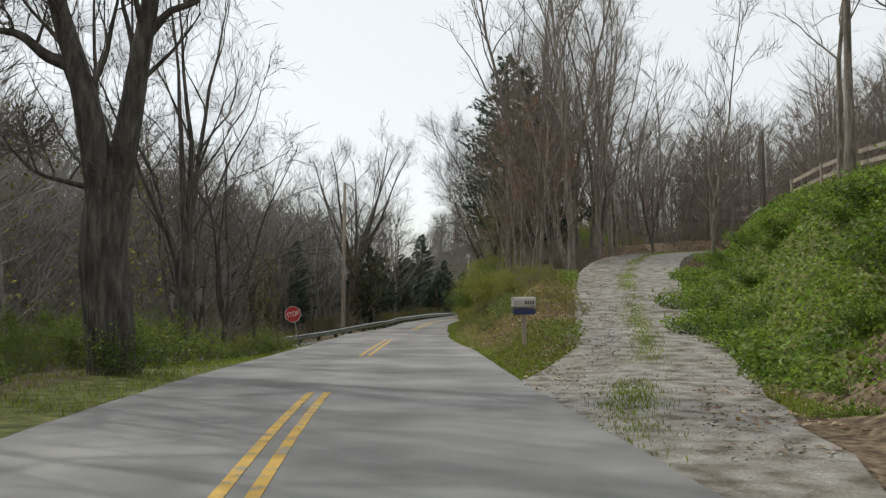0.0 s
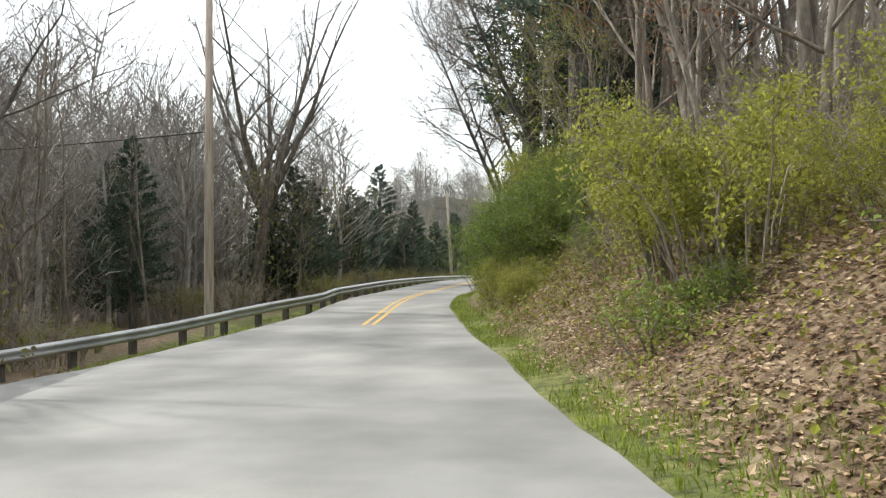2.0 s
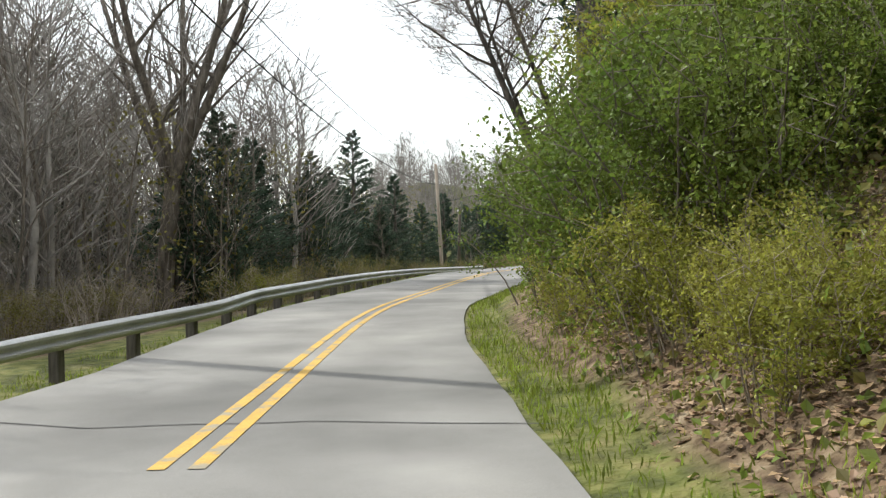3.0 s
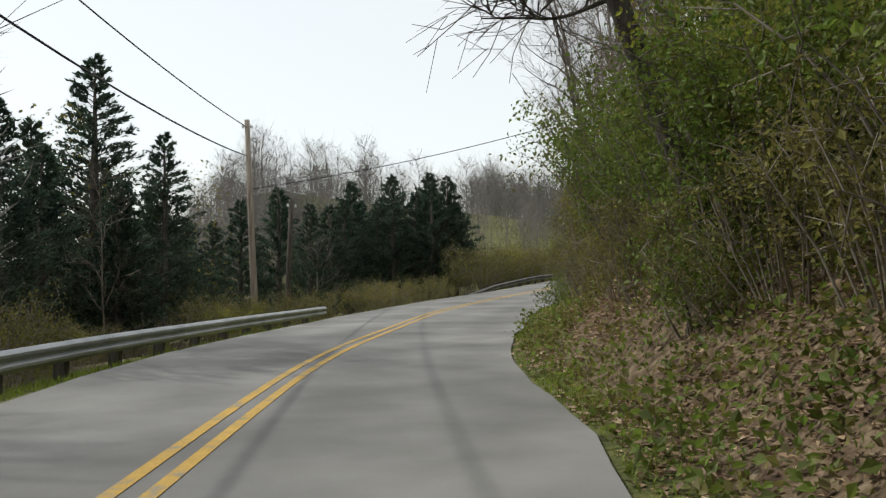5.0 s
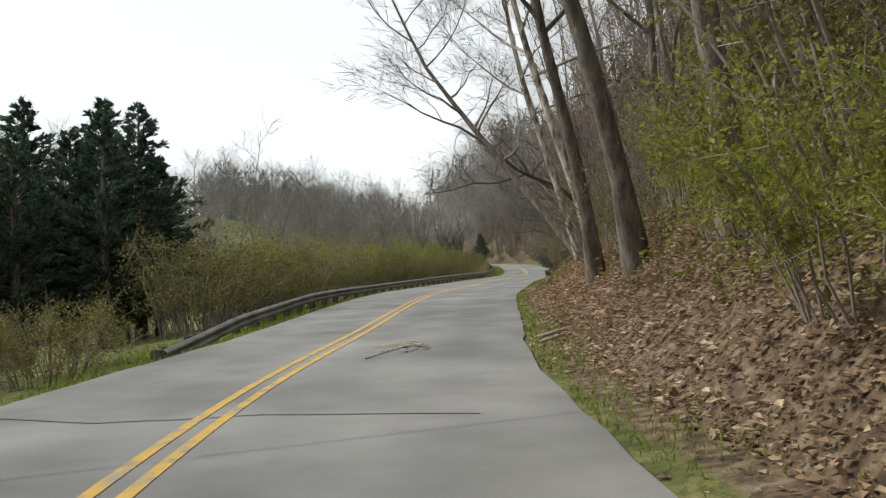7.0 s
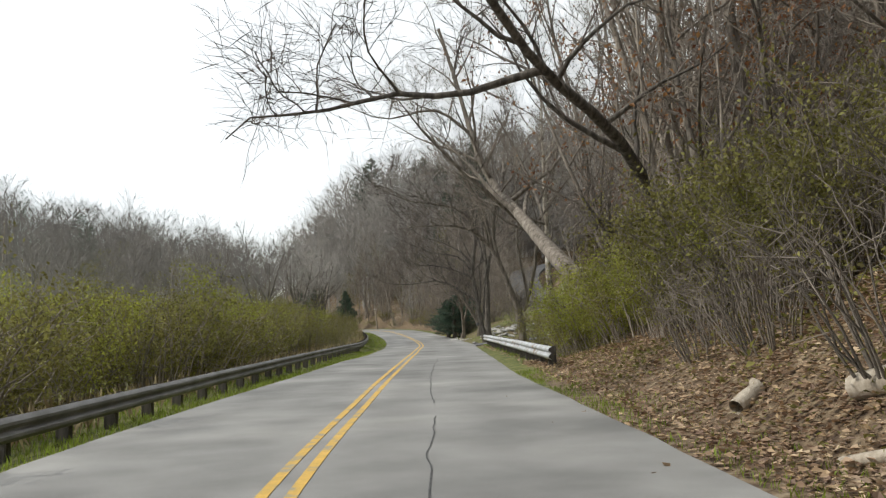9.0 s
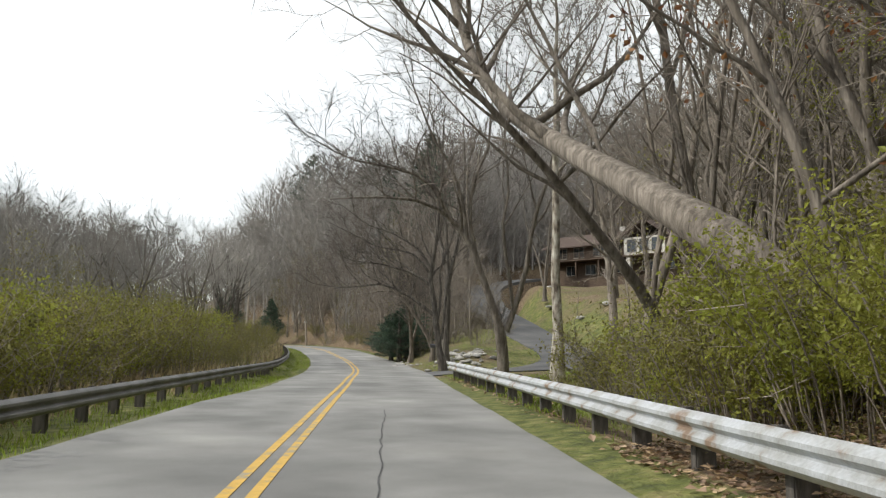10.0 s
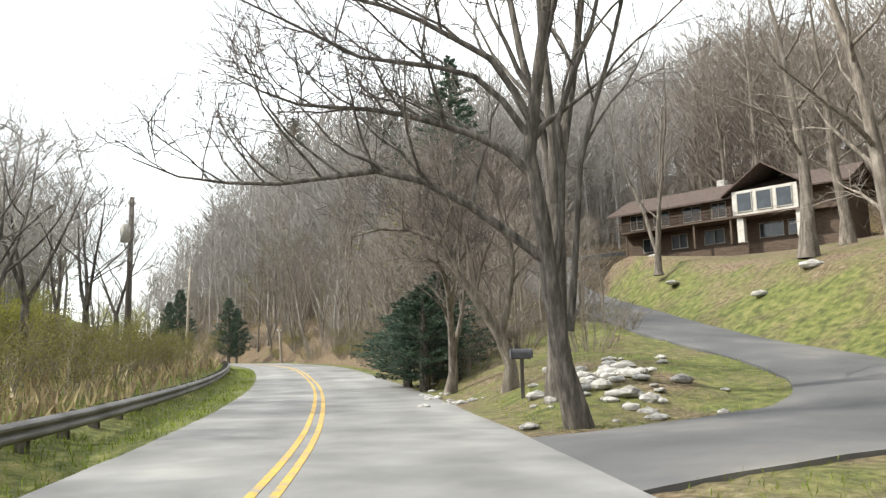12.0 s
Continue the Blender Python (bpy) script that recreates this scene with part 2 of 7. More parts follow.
M_RUBBER = material("black_rubber", [(0.3, (0.015, 0.015, 0.015)), (0.7, (0.035, 0.035, 0.035))], scale=5, rough=0.9, bump=0.2)
M_WOOD = material("split_dry_wood", [(0.3, (0.3, 0.25, 0.19)), (0.7, (0.52, 0.46, 0.38))], scale=3, rough=0.9, bump=0.5, stretch=(6, 6, 1))
M_DRYGRASS = leafy("dry_straw_stalks", [(0.3, (0.25, 0.19, 0.1)), (0.7, (0.42, 0.34, 0.2))], island=0.4, glow=0.3)


# geometry helpers
from mathutils.bvhtree import BVHTree


def mesh_of(name, verts, quads, mat, smooth=False):
    """A mesh from arrays of corners and four-cornered faces."""
    verts = np.asarray(verts, dtype=np.float32).reshape(-1, 3)
    quads = np.asarray(quads, dtype=np.int32).reshape(-1, 4)
    me = bpy.data.meshes.new(name)
    me.vertices.add(len(verts))
    me.vertices.foreach_set("co", verts.ravel())
    me.loops.add(quads.size)
    me.loops.foreach_set("vertex_index", quads.ravel())
    me.polygons.add(len(quads))
    me.polygons.foreach_set("loop_start", np.arange(0, quads.size, 4, dtype=np.int32))
    me.polygons.foreach_set("use_smooth", np.full(len(quads), smooth, dtype=bool))
    me.update(calc_edges=True)
    me.materials.append(mat)
    return me


def part(name, me, parent=None, label="", at=None):
    """Links a mesh (or a bmesh with a material) as one object, under its thing if there is one."""
    ob = new(name, me)
    if parent is not None:
        ob.parent = parent
    if at is not None:
        ob.matrix_basis = at
    if label:
        ob["label"] = label
    return ob


def bm_mesh(name, bm, mat, smooth=False):
    me = bpy.data.meshes.new(name)
    bm.normal_update()
    bm.to_mesh(me)
    bm.free()
    me.materials.append(mat)
    if smooth:
        for p in me.polygons:
            p.use_smooth = True
    return me


def box_bm(sx, sy, sz, at=(0, 0, 0), bevel=0.0, bm=None):
    bm = bm or bmesh.new()
    r = bmesh.ops.create_cube(bm, size=1.0, matrix=Matrix.Translation(at) @ Matrix.Diagonal((sx, sy, sz, 1)))
    if bevel:
        edges = list({e for v in r["verts"] for e in v.link_edges})
        bmesh.ops.bevel(bm, geom=edges, offset=bevel, segments=2, affect='EDGES')
    return bm


def box(name, sx, sy, sz, mat, at=(0, 0, 0), bevel=0.01):
    return bm_mesh(name, box_bm(sx, sy, sz, at, bevel), mat)


class Tubes:
    """Gathers tapered tubes and makes one mesh of them."""
    def __init__(self):
        self.groups = {}

    def add(self, pts, radii, sides=6):
        self.groups.setdefault((len(pts), sides), []).append((pts, radii))

    def mesh(self, name, mat):
        vs, fs, base = [], [], 0
        for (n, k), items in self.groups.items():
            p = np.array([i[0] for i in items], dtype=np.float64)
            r = np.array([i[1] for i in items], dtype=np.float64)
            m = len(p)
            t = np.gradient(p, axis=1)
            t /= np.linalg.norm(t, axis=2, keepdims=True) + 1e-9
            ref = np.where(np.abs(t[:, :1, 2:3]) > 0.8, np.array([1.0, 0, 0]), np.array([0, 0, 1.0]))
            u = np.cross(t, np.broadcast_to(ref, t.shape))
            u /= np.linalg.norm(u, axis=2, keepdims=True) + 1e-9
            v = np.cross(t, u)
            a = np.arange(k) * 2 * np.pi / k
            ring = p[:, :, None] + r[:, :, None, None] * (np.cos(a)[None, None, :, None] * u[:, :, None] + np.sin(a)[None, None, :, None] * v[:, :, None])
            vs.append(ring.reshape(-1, 3))
            i, j, q = np.meshgrid(np.arange(m), np.arange(n - 1), np.arange(k), indexing="ij")
            q2 = (q + 1) % k
            o = base + i * n * k
            fs.append(np.stack([o + j * k + q, o + j * k + q2, o + (j + 1) * k + q2, o + (j + 1) * k + q], -1).reshape(-1, 4))
            base += m * n * k
        if not vs:
            return mesh_of(name, np.zeros((0, 3)), np.zeros((0, 4)), mat)
        return mesh_of(name, np.concatenate(vs), np.concatenate(fs), mat, True)


def leaf_mesh(name, centres, sizes, mat, rng, droop=0.0, flat=0.0, aspect=0.55, along=None):
    """Small kite-shaped leaves, each folded a little along its rib."""
    c = np.asarray(centres, dtype=np.float64)
    m = len(c)
    d = rng.normal(size=(m, 3)) if along is None else np.asarray(along) + 0.45 * rng.normal(size=(m, 3))
    d[:, 2] *= (1 - flat)
    d[:, 2] -= droop
    d /= np.linalg.norm(d, axis=1, keepdims=True) + 1e-9
    up = rng.normal(size=(m, 3))
    up[:, 2] = np.abs(up[:, 2]) + 3 * flat
    s = np.cross(d, up)
    s /= np.linalg.norm(s, axis=1, keepdims=True) + 1e-9
    nrm = np.cross(s, d)
    L = np.asarray(sizes, dtype=np.float64)[:, None]
    v = np.stack([c, c + d * L * 0.5 + s * L * aspect * 0.5 + nrm * L * 0.12, c + d * L, c + d * L * 0.5 - s * L * aspect * 0.5 + nrm * L * 0.12], 1)
    f = np.arange(m * 4).reshape(m, 4)
    return mesh_of(name, v.reshape(-1, 3), f, mat)


# the road's line: plan and height, followed by a smooth curve
CL = np.array([(2.2, -45, 0), (.6, -20, 0), (-.9, 0, 0), (-1.7, 11.5, .03), (-2.1, 25, -.08), (-2.35, 39, -.22), (-2.2, 48, -.28), (-1.75, 56, -.2),
               (-0.92, 64.6, 0), (.6, 71.5, .15), (2.2, 78.5, .27), (4.2, 87.5, .34), (6.6, 95, .37), (9.4, 102.5, .44), (13.3, 110.3, .58), (18.2, 117.7, .85),
               (26.7, 130.2, 1.35), (35, 140.5, 1.7), (45.3, 152.7, 2.12), (54.5, 163.6, 2.46), (65.4, 176.9, 2.9), (78.2, 195, 3.8), (88, 212, 4.9),
               (94, 230, 5.7), (97, 250, 6.1), (98, 275, 6.3)])


def smooth_line(ctrl, step=0.5):
    """A Catmull-Rom curve through the points, sampled evenly."""
    p = np.vstack([2 * ctrl[0] - ctrl[1], ctrl, 2 * ctrl[-1] - ctrl[-2]])
    out = []
    for i in range(1, len(p) - 2):
        for u in np.linspace(0, 1, 40, endpoint=False):
            a, b, c, d = p[i - 1], p[i], p[i + 1], p[i + 2]
            out.append(0.5 * (2 * b + (c - a) * u + (2 * a - 5 * b + 4 * c - d) * u * u + (3 * b - a - 3 * c + d) * u ** 3))
    out.append(p[-2])
    out = np.array(out)
    s = np.concatenate([[0], np.cumsum(np.linalg.norm(np.diff(out[:, :2], axis=0), axis=1))])
    ss = np.arange(0, s[-1], step)
    return np.stack([np.interp(ss, s, out[:, k]) for k in range(out.shape[1])], 1), ss


LINE, LS = smooth_line(CL)
_k0 = int(np.argmin(np.abs(LINE[:, 1])))
LS = LS - LS[_k0]                      # the distance along the road, 0 beside the first camera
_tg = np.gradient(LINE[:, :2], axis=0)
_tg /= np.linalg.norm(_tg, axis=1, keepdims=True)


def on_road(s, lat=0.0, up=0.0):
    """The place at s metres along the road and lat metres to the left of its centre line, at the height of the carriageway."""
    s, lat = np.broadcast_arrays(np.asarray(s, dtype=float), np.asarray(lat, dtype=float))
    p = [np.interp(s, LS, LINE[:, k]) for k in range(3)]
    tx, ty = np.interp(s, LS, _tg[:, 0]), np.interp(s, LS, _tg[:, 1])
    q = np.hypot(tx, ty)
    return np.stack([p[0] - ty / q * lat, p[1] + tx / q * lat, p[2] + up], -1)


def heading(s):
    return math.atan2(np.interp(s, LS, _tg[:, 1]), np.interp(s, LS, _tg[:, 0]))


def road_coords(xy):
    """s and lat of places in plan."""
    xy = np.atleast_2d(np.asarray(xy, dtype=float))
    d = (xy[:, None, 0] - LINE[None, ::2, 0]) ** 2 + (xy[:, None, 1] - LINE[None, ::2, 1]) ** 2
    k = d.argmin(1) * 2
    w = xy - LINE[k, :2]
    return LS[k] + (w * _tg[k]).sum(1), _tg[k, 0] * w[:, 1] - _tg[k, 1] * w[:, 0]


def wide_right(s):
    return np.interp(s, [-45, 25, 32, 43, 47.5, 50, 55, 60, 66, 74, 83, 88, 94, 98, 105, 113, 119, 125, 141, 148, 155, 176, 188, 300], [3.0, 3.05, 2.78, 2.55, 2.58, 2.38, 2.12, 1.78, 1.7, 2.1, 2.85, 2.68, 2.75, 3.05, 3.05, 3.22, 3.1, 3.2, 3.5, 3.38, 3.2, 3.25, 3.45, 3.3])


def wide_left(s):
    return np.interp(s, [-45, 30, 42, 47, 53, 58, 84, 89, 94, 104, 113, 120, 135, 144, 151, 157, 168, 174, 184, 195, 300], [2.5, 2.55, 2.8, 3.2, 2.6, 2.12, 2.4, 2.62, 2.65, 2.4, 2.45, 2.3, 2.6, 3.0, 2.9, 2.7, 2.6, 2.2, 2.25, 2.5, 2.6])


# drives and side road: middle lines and half widths
GRAVEL_LINE = np.array([(0.5, 1.5, -0.2), (1.75, 8.5, -0.1), (3.2, 14.0, 0.02), (4.3, 18.0, 0.3), (5.0, 22.0, 0.68), (5.8, 26.0, 1.15), (7.8, 36.0, 2.45), (11.2, 47.0, 3.85), (17.0, 60.0, 4.9), (25.0, 70.0, 5.6)])
GRAVEL_HALF = [1.6, 1.9, 1.75, 1.42, 1.72, 2.0, 2.2, 2.2, 2.3, 2.3, 2.4, 2.4, 2.4]
HOUSE_LINE = np.array([(61.8, 171.3, 2.25), (64.3, 170.1, 2.66), (68.5, 168.6, 2.9), (73.0, 168.6, 3.1), (77.3, 170.6, 3.55), (80.8, 174.2, 4.2), (84.5, 179.5, 5.2), (89.4, 186.5, 6.9), (94.5, 194.0, 9.0), (100.5, 199.5, 11.4), (108.0, 201.5, 12.9), (111.0, 201.8, 13.2)])
HOUSE_HALF = [2.8, 2.6, 2.2, 2.0, 1.9, 1.8, 1.8, 1.9, 2.2]
SIDE_LINE = np.array([(-3.0, 57.0, -0.26), (-5.0, 49.5, -0.7), (-8.8, 42.0, -1.15), (-14.5, 36.0, -1.6), (-24.0, 30.0, -2.2)])
SIDE_HALF = [0.5, 2.2, 2.8, 3.0, 3.0]
_drives = []
for _line, _half in ((GRAVEL_LINE, GRAVEL_HALF), (HOUSE_LINE, HOUSE_HALF), (SIDE_LINE, SIDE_HALF), (np.array([(122.5, 181.0, 13.75), (121.5, 197.0, 14.3), (120.5, 210.0, 14.8)]), [5.0, 5.5, 5.0])):
    _pts, _ = smooth_line(_line, 0.6)
    _drives.append((_pts, np.interp(np.linspace(0, 1, len(_pts)), np.linspace(0, 1, len(_half)), _half)))

# the lie of the land: heights above the carriageway, across and along the road
R_LAT = np.array([3.25, 4.0, 6.0, 9.0, 13.5, 18.0, 26.0, 45.0, 120.0])
R_S = np.array([-45, 0, 10, 20, 30, 40, 55, 75, 95, 110, 125, 140, 152, 162, 172, 184, 192, 202, 212, 222, 236, 265.0])
R_H = {6.0: [.8, .9, .5, .2, 1.0, 1.4, 1.7, 2.0, 2.2, 2.2, 2.0, 1.5, 1.0, -.1, -.3, -.2, .1, .7, 1.0, 1.2, 1.8, 2.2],
       9.0: [2.4, 2.6, 2.8, 2.0, 2.2, 3.0, 3.4, 4.3, 4.6, 4.4, 4.0, 3.4, 2.4, .7, .2, .1, .2, 1.0, 1.5, 1.9, 3.4, 4.4],
       13.5: [4.2, 4.6, 4.7, 4.6, 4.2, 3.9, 4.5, 6.0, 6.6, 6.4, 6.0, 5.4, 4.4, 2.8, 1.4, .7, .4, .7, 1.7, 3.0, 6.4, 8.5],
       18.0: [5, 5.4, 5.4, 5.3, 5.2, 5.0, 5, 6.0, 8.3, 8.2, 7.8, 7.2, 6.2, 4.5, 3.0, 2.4, 2.2, 3.2, 4.4, 5.5, 7.6, 12],
       26.0: [5, 5.5, 5.3, 5.3, 5.4, 5.4, 5.6, 6.6, 10, 11, 10.6, 10, 9.2, 7.4, 6, 5.5, 5.5, 5.9, 6.3, 6.3, 6.9, 12],
       45.0: [7, 7.5, 7, 7, 7.5, 7.5, 7.5, 9, 15, 18, 19, 20, 19, 17, 15, 12.5, 11, 10, 9.5, 9.3, 9.8, 15],
       120.0: [14, 15, 15, 15, 16, 17, 19, 26, 36, 42, 46, 50, 52, 52, 52, 52, 50, 48, 46, 46, 46, 50]}
L_LAT = np.array([3.1, 4.2, 5.5, 9.0, 15.0, 30.0, 60.0, 120.0])
L_S = np.array([-45, 0, 18, 28, 40, 52, 64, 75, 95, 110, 125, 145, 165, 190, 212, 232, 265.0])
L_H = {4.2: [.0, .0, -.05, -.3, -.6, -.7, -.6, -.35, -.3, -.4, -.35, -.25, -.25, -.2, -.1, 0, 0],
       5.5: [.15, .15, .0, -.5, -.95, -1.0, -.8, -.6, -.6, -.7, -.6, -.4, -.3, -.1, .5, .6, .5],
       9.0: [.4, .4, -.2, -.9, -1.3, -1.2, -.9, -1, -1.2, -1, -1, -1.2, -.8, -.1, 1.2, 1.2, 1.0],
       15.0: [.5, .5, -.5, -1.5, -1.9, -1.8, -1.8, -1.8, -2, -2, -2.5, -2.5, -1.2, .8, 2.2, 3.4, 4],
       30.0: [0, 0, -1, -1.8, -2.2, -2.2, -2, -2, -2.5, -3, -4, -4, -1.5, 2.2, 5, 6.5, 7],
       60.0: [3, 4, 6, 9, 11, 12, 11, 8, 0, -6, -9, -9, -5, 1, 5, 8, 10],
       120.0: [12, 14, 18, 22, 26, 28, 26, 18, 4, -4, -6, -5, -1, 4, 9, 14, 18]}


def relief(s, lat):
    """The ground's height above the carriageway beside it."""
    s, lat = np.atleast_1d(s).astype(float), np.atleast_1d(lat).astype(float)
    out = np.full(s.shape, -0.04)
    rt = [np.full(s.shape, -0.04), np.full(s.shape, 0.03)] + [np.interp(s, R_S, R_H[a]) for a in R_LAT[2:]]
    lt = [np.full(s.shape, -0.04)] + [np.interp(s, L_S, L_H[a]) for a in L_LAT[1:]]
    for tab, lats, d in ((rt, R_LAT, -lat - wide_right(s) + 3.25), (lt, L_LAT, lat - wide_left(s) + 3.1)):
        for i in range(len(lats) - 1):
            m = (d >= lats[i]) & ((d < lats[i + 1]) | (i == len(lats) - 2))
            u = np.clip((d - lats[i]) / (lats[i + 1] - lats[i]), 0, 1)
            h = tab[i] + (tab[i + 1] - tab[i]) * u
            out = np.where(m, h, out)
    rough = np.array([noise.noise((a * 0.35, b * 0.35, 0.0)) * 0.16 + noise.noise((a * 0.08, b * 0.08, 5.0)) * 0.5 for a, b in zip(s, lat)])
    away = np.clip((np.abs(lat) - 4.2) / 4.0, 0, 1)
    h = out + rough * away
    p = on_road(s, lat)
    w = np.clip((19.0 - np.hypot(p[:, 0] - 35.0, p[:, 1] - 84.5)) / 5.0, 0, 1)      # the level yard of the low house
    h = h * (1 - w) + (6.95 - p[:, 2]) * w
    for (pts, half), drop in zip(_drives, (0.1, 0.035, 0.13, 0.1)):
        m = np.nonzero((p[:, 0] > pts[:, 0].min() - 6) & (p[:, 0] < pts[:, 0].max() + 6) & (p[:, 1] > pts[:, 1].min() - 6) & (p[:, 1] < pts[:, 1].max() + 6))[0]
        if len(m):
            d = np.hypot(p[m, None, 0] - pts[None, :, 0], p[m, None, 1] - pts[None, :, 1]) - half[None]
            k = d.argmin(1)
            w = np.clip((3.0 - d[np.arange(len(m)), k]) / 2.0, 0, 1)
            flat = pts[k, 2] - drop - p[m, 2]
            h[m] = h[m] * (1 - w) + np.minimum(flat, np.interp(np.abs(lat[m]), [3.3, 5.6], [-0.08, 2.5])) * w
    return h


def ground_z(x, y):
    s, lat = road_coords([(x, y)])
    return float(np.interp(s[0], LS, LINE[:, 2]) + relief(s, lat)[0])


def spot(s, lat, sink=0.0):
    """A place on the ground beside the road."""
    p = on_road(s, lat)
    return Vector((p[0], p[1], p[2] + relief(s, lat)[0] - sink))


# ground: one sheet, finest beside the road, out to the horizon
def build_ground():
    lats = np.concatenate([-np.array([72, 62, 53, 45, 38, 32, 27, 23, 20, 18, 16, 14.5, 13, 12, 11, 10, 9, 8.2, 7.4, 6.7, 6, 5.4, 4.8, 4.5, 4.2, 3.9, 3.6, 3.35, 3.1, 2.7]), [-2.2, 0, 2.1],
                           np.array([2.5, 2.9, 3.4, 3.8, 4.2, 4.8, 5.5, 6.3, 7.2, 8.2, 9.3, 10.5, 12, 14, 16, 19, 22, 26, 31, 37, 45, 56, 70, 88])])
    ss = np.concatenate([np.arange(-44, -10, 2.0), np.arange(-10, 205, 1.0), np.arange(205, 301, 2.0)])
    S, A = np.meshgrid(ss, lats, indexing="ij")
    p = on_road(S.ravel(), A.ravel())
    h = relief(S.ravel(), A.ravel())
    inside = (A.ravel() > -wide_right(S.ravel()) + 0.25) & (A.ravel() < wide_left(S.ravel()) - 0.25)
    h = np.where(inside, -0.12, h)
    p[:, 2] += h
    ns, nl = len(ss), len(lats)
    i, j = np.meshgrid(np.arange(ns - 1), np.arange(nl - 1), indexing="ij")
    q = np.stack([i * nl + j, (i + 1) * nl + j, (i + 1) * nl + j + 1, i * nl + j + 1], -1).reshape(-1, 4)
    # rings from the edge of the strip out to the horizon
    loop = np.concatenate([np.arange(nl), np.arange(1, ns) * nl + nl - 1, (ns - 1) * nl + np.arange(nl - 2, -1, -1), np.arange(ns - 2, 0, -1) * nl])
    centre = np.array([30.0, 110.0])
    ring, verts, faces, base = loop, [p], [q], len(p)
    edge = p[loop]
    for dist, rise in ((40, 6), (110, 13), (260, 22), (600, 30), (2600, 35)):
        d = edge[:, :2] - centre
        d /= np.linalg.norm(d, axis=1, keepdims=True)
        far = np.empty_like(edge)
        if dist < 500:
            far[:, :2] = edge[:, :2] + d * dist
        else:
            far[:, :2] = centre + d * dist
        far[:, 2] = edge[:, 2] * max(0.0, 1 - dist / 500) + rise * 0.75
        west = (d[:, 0] < 0.45) & (d[:, 1] > 0.2)
        far[:, 2] -= np.where(west, rise * 0.35, 0)
        new_ring = base + np.arange(len(loop))
        verts.append(far)
        nxt = np.roll(np.arange(len(loop)), -1)
        faces.append(np.stack([ring, new_ring, new_ring[nxt], ring[nxt]], -1))
        ring, base = new_ring, base + len(loop)
    allv = np.concatenate(verts)
    me = mesh_of("ground", allv, np.concatenate(faces), M_GROUND, True)
    # what grows where
    s, lat = S.ravel(), A.ravel()
    g = np.full(len(allv), 0.35)
    gs = np.full(len(s), 0.28)
    verge = ((lat < 0) & (-lat - wide_right(s) < 0.7)) | ((lat > 0) & (lat < 4.8)) | ((lat > 0) & (lat < 6.5) & (s > 40))
    gs[verge] = 0.75
    gs[(lat < -3.3) & (lat > -9) & (s > 12) & (s < 20)] = 0.75
    gs[(s > 50) & (s < 95) & (lat < -3.2)] = 0.2
    gs[(s > 95) & (s < 155) & (lat < -3.5)] = 0.08
    gs[(s > 162) & (s < 232) & (lat < -4.6) & (lat > -34)] = 0.62
    gs[(s > 162) & (s < 232) & (lat < -19) & (lat > -34)] = 0.45
    gs[(s > 184) & (s < 226) & (lat < -3.2) & (lat > -9)] = 0.5
    gs[(s > 110) & (lat > 6)] = 0.65
    gs[(s < 40) & (lat < -8.4) & (lat > -16)] = 0.9
    g[:len(s)] = gs
    at = me.attributes.new("grass", 'FLOAT', 'POINT')
    at.data.foreach_set("value", g.astype(np.float32))
    return tagged(part("ground", me), "rolling woodland floor with leaf litter and spring grass", "ground", kind="structure")


def strip(name, s0, s1, lat0, lat1, up, mat, step=1.0, ragged=0.0, thick=0.05):
    """A ribbon along the road with a little depth."""
    ss = np.arange(s0, s1 + 1e-6, step)
    w0 = (-wide_right(ss) if lat0 is None else lat0) + (np.array([noise.noise((x * 0.9, 0.5, 3.0)) for x in ss]) * ragged)
    w1 = (wide_left(ss) if lat1 is None else lat1) + (np.array([noise.noise((x * 0.9, 0.5, 7.0)) for x in ss]) * ragged)
    n = 25 if lat0 is None else 2
    cols = [on_road(ss, w0 + (w1 - w0) * u, up) for u in np.linspace(0, 1, n)]
    rows = [on_road(ss, w0, up - thick)] + cols + [on_road(ss, w1, up - thick)]
    v = np.stack(rows, 1)
    k = v.shape[1]
    i, j = np.meshgrid(np.arange(len(ss) - 1), np.arange(k - 1), indexing="ij")
    q = np.stack([i * k + j, i * k + j + 1, (i + 1) * k + j + 1, (i + 1) * k + j], -1)[..., ::-1].reshape(-1, 4)
    me = mesh_of(name, v.reshape(-1, 3), q, mat)
    if lat0 is None:
        lats = np.concatenate([w0[:, None], w0[:, None] + (w1 - w0)[:, None] * np.linspace(0, 1, n)[None], w1[:, None]], 1)
        me.attributes.new("across", 'FLOAT', 'POINT').data.foreach_set("value", lats.ravel().astype(np.float32))
    return me


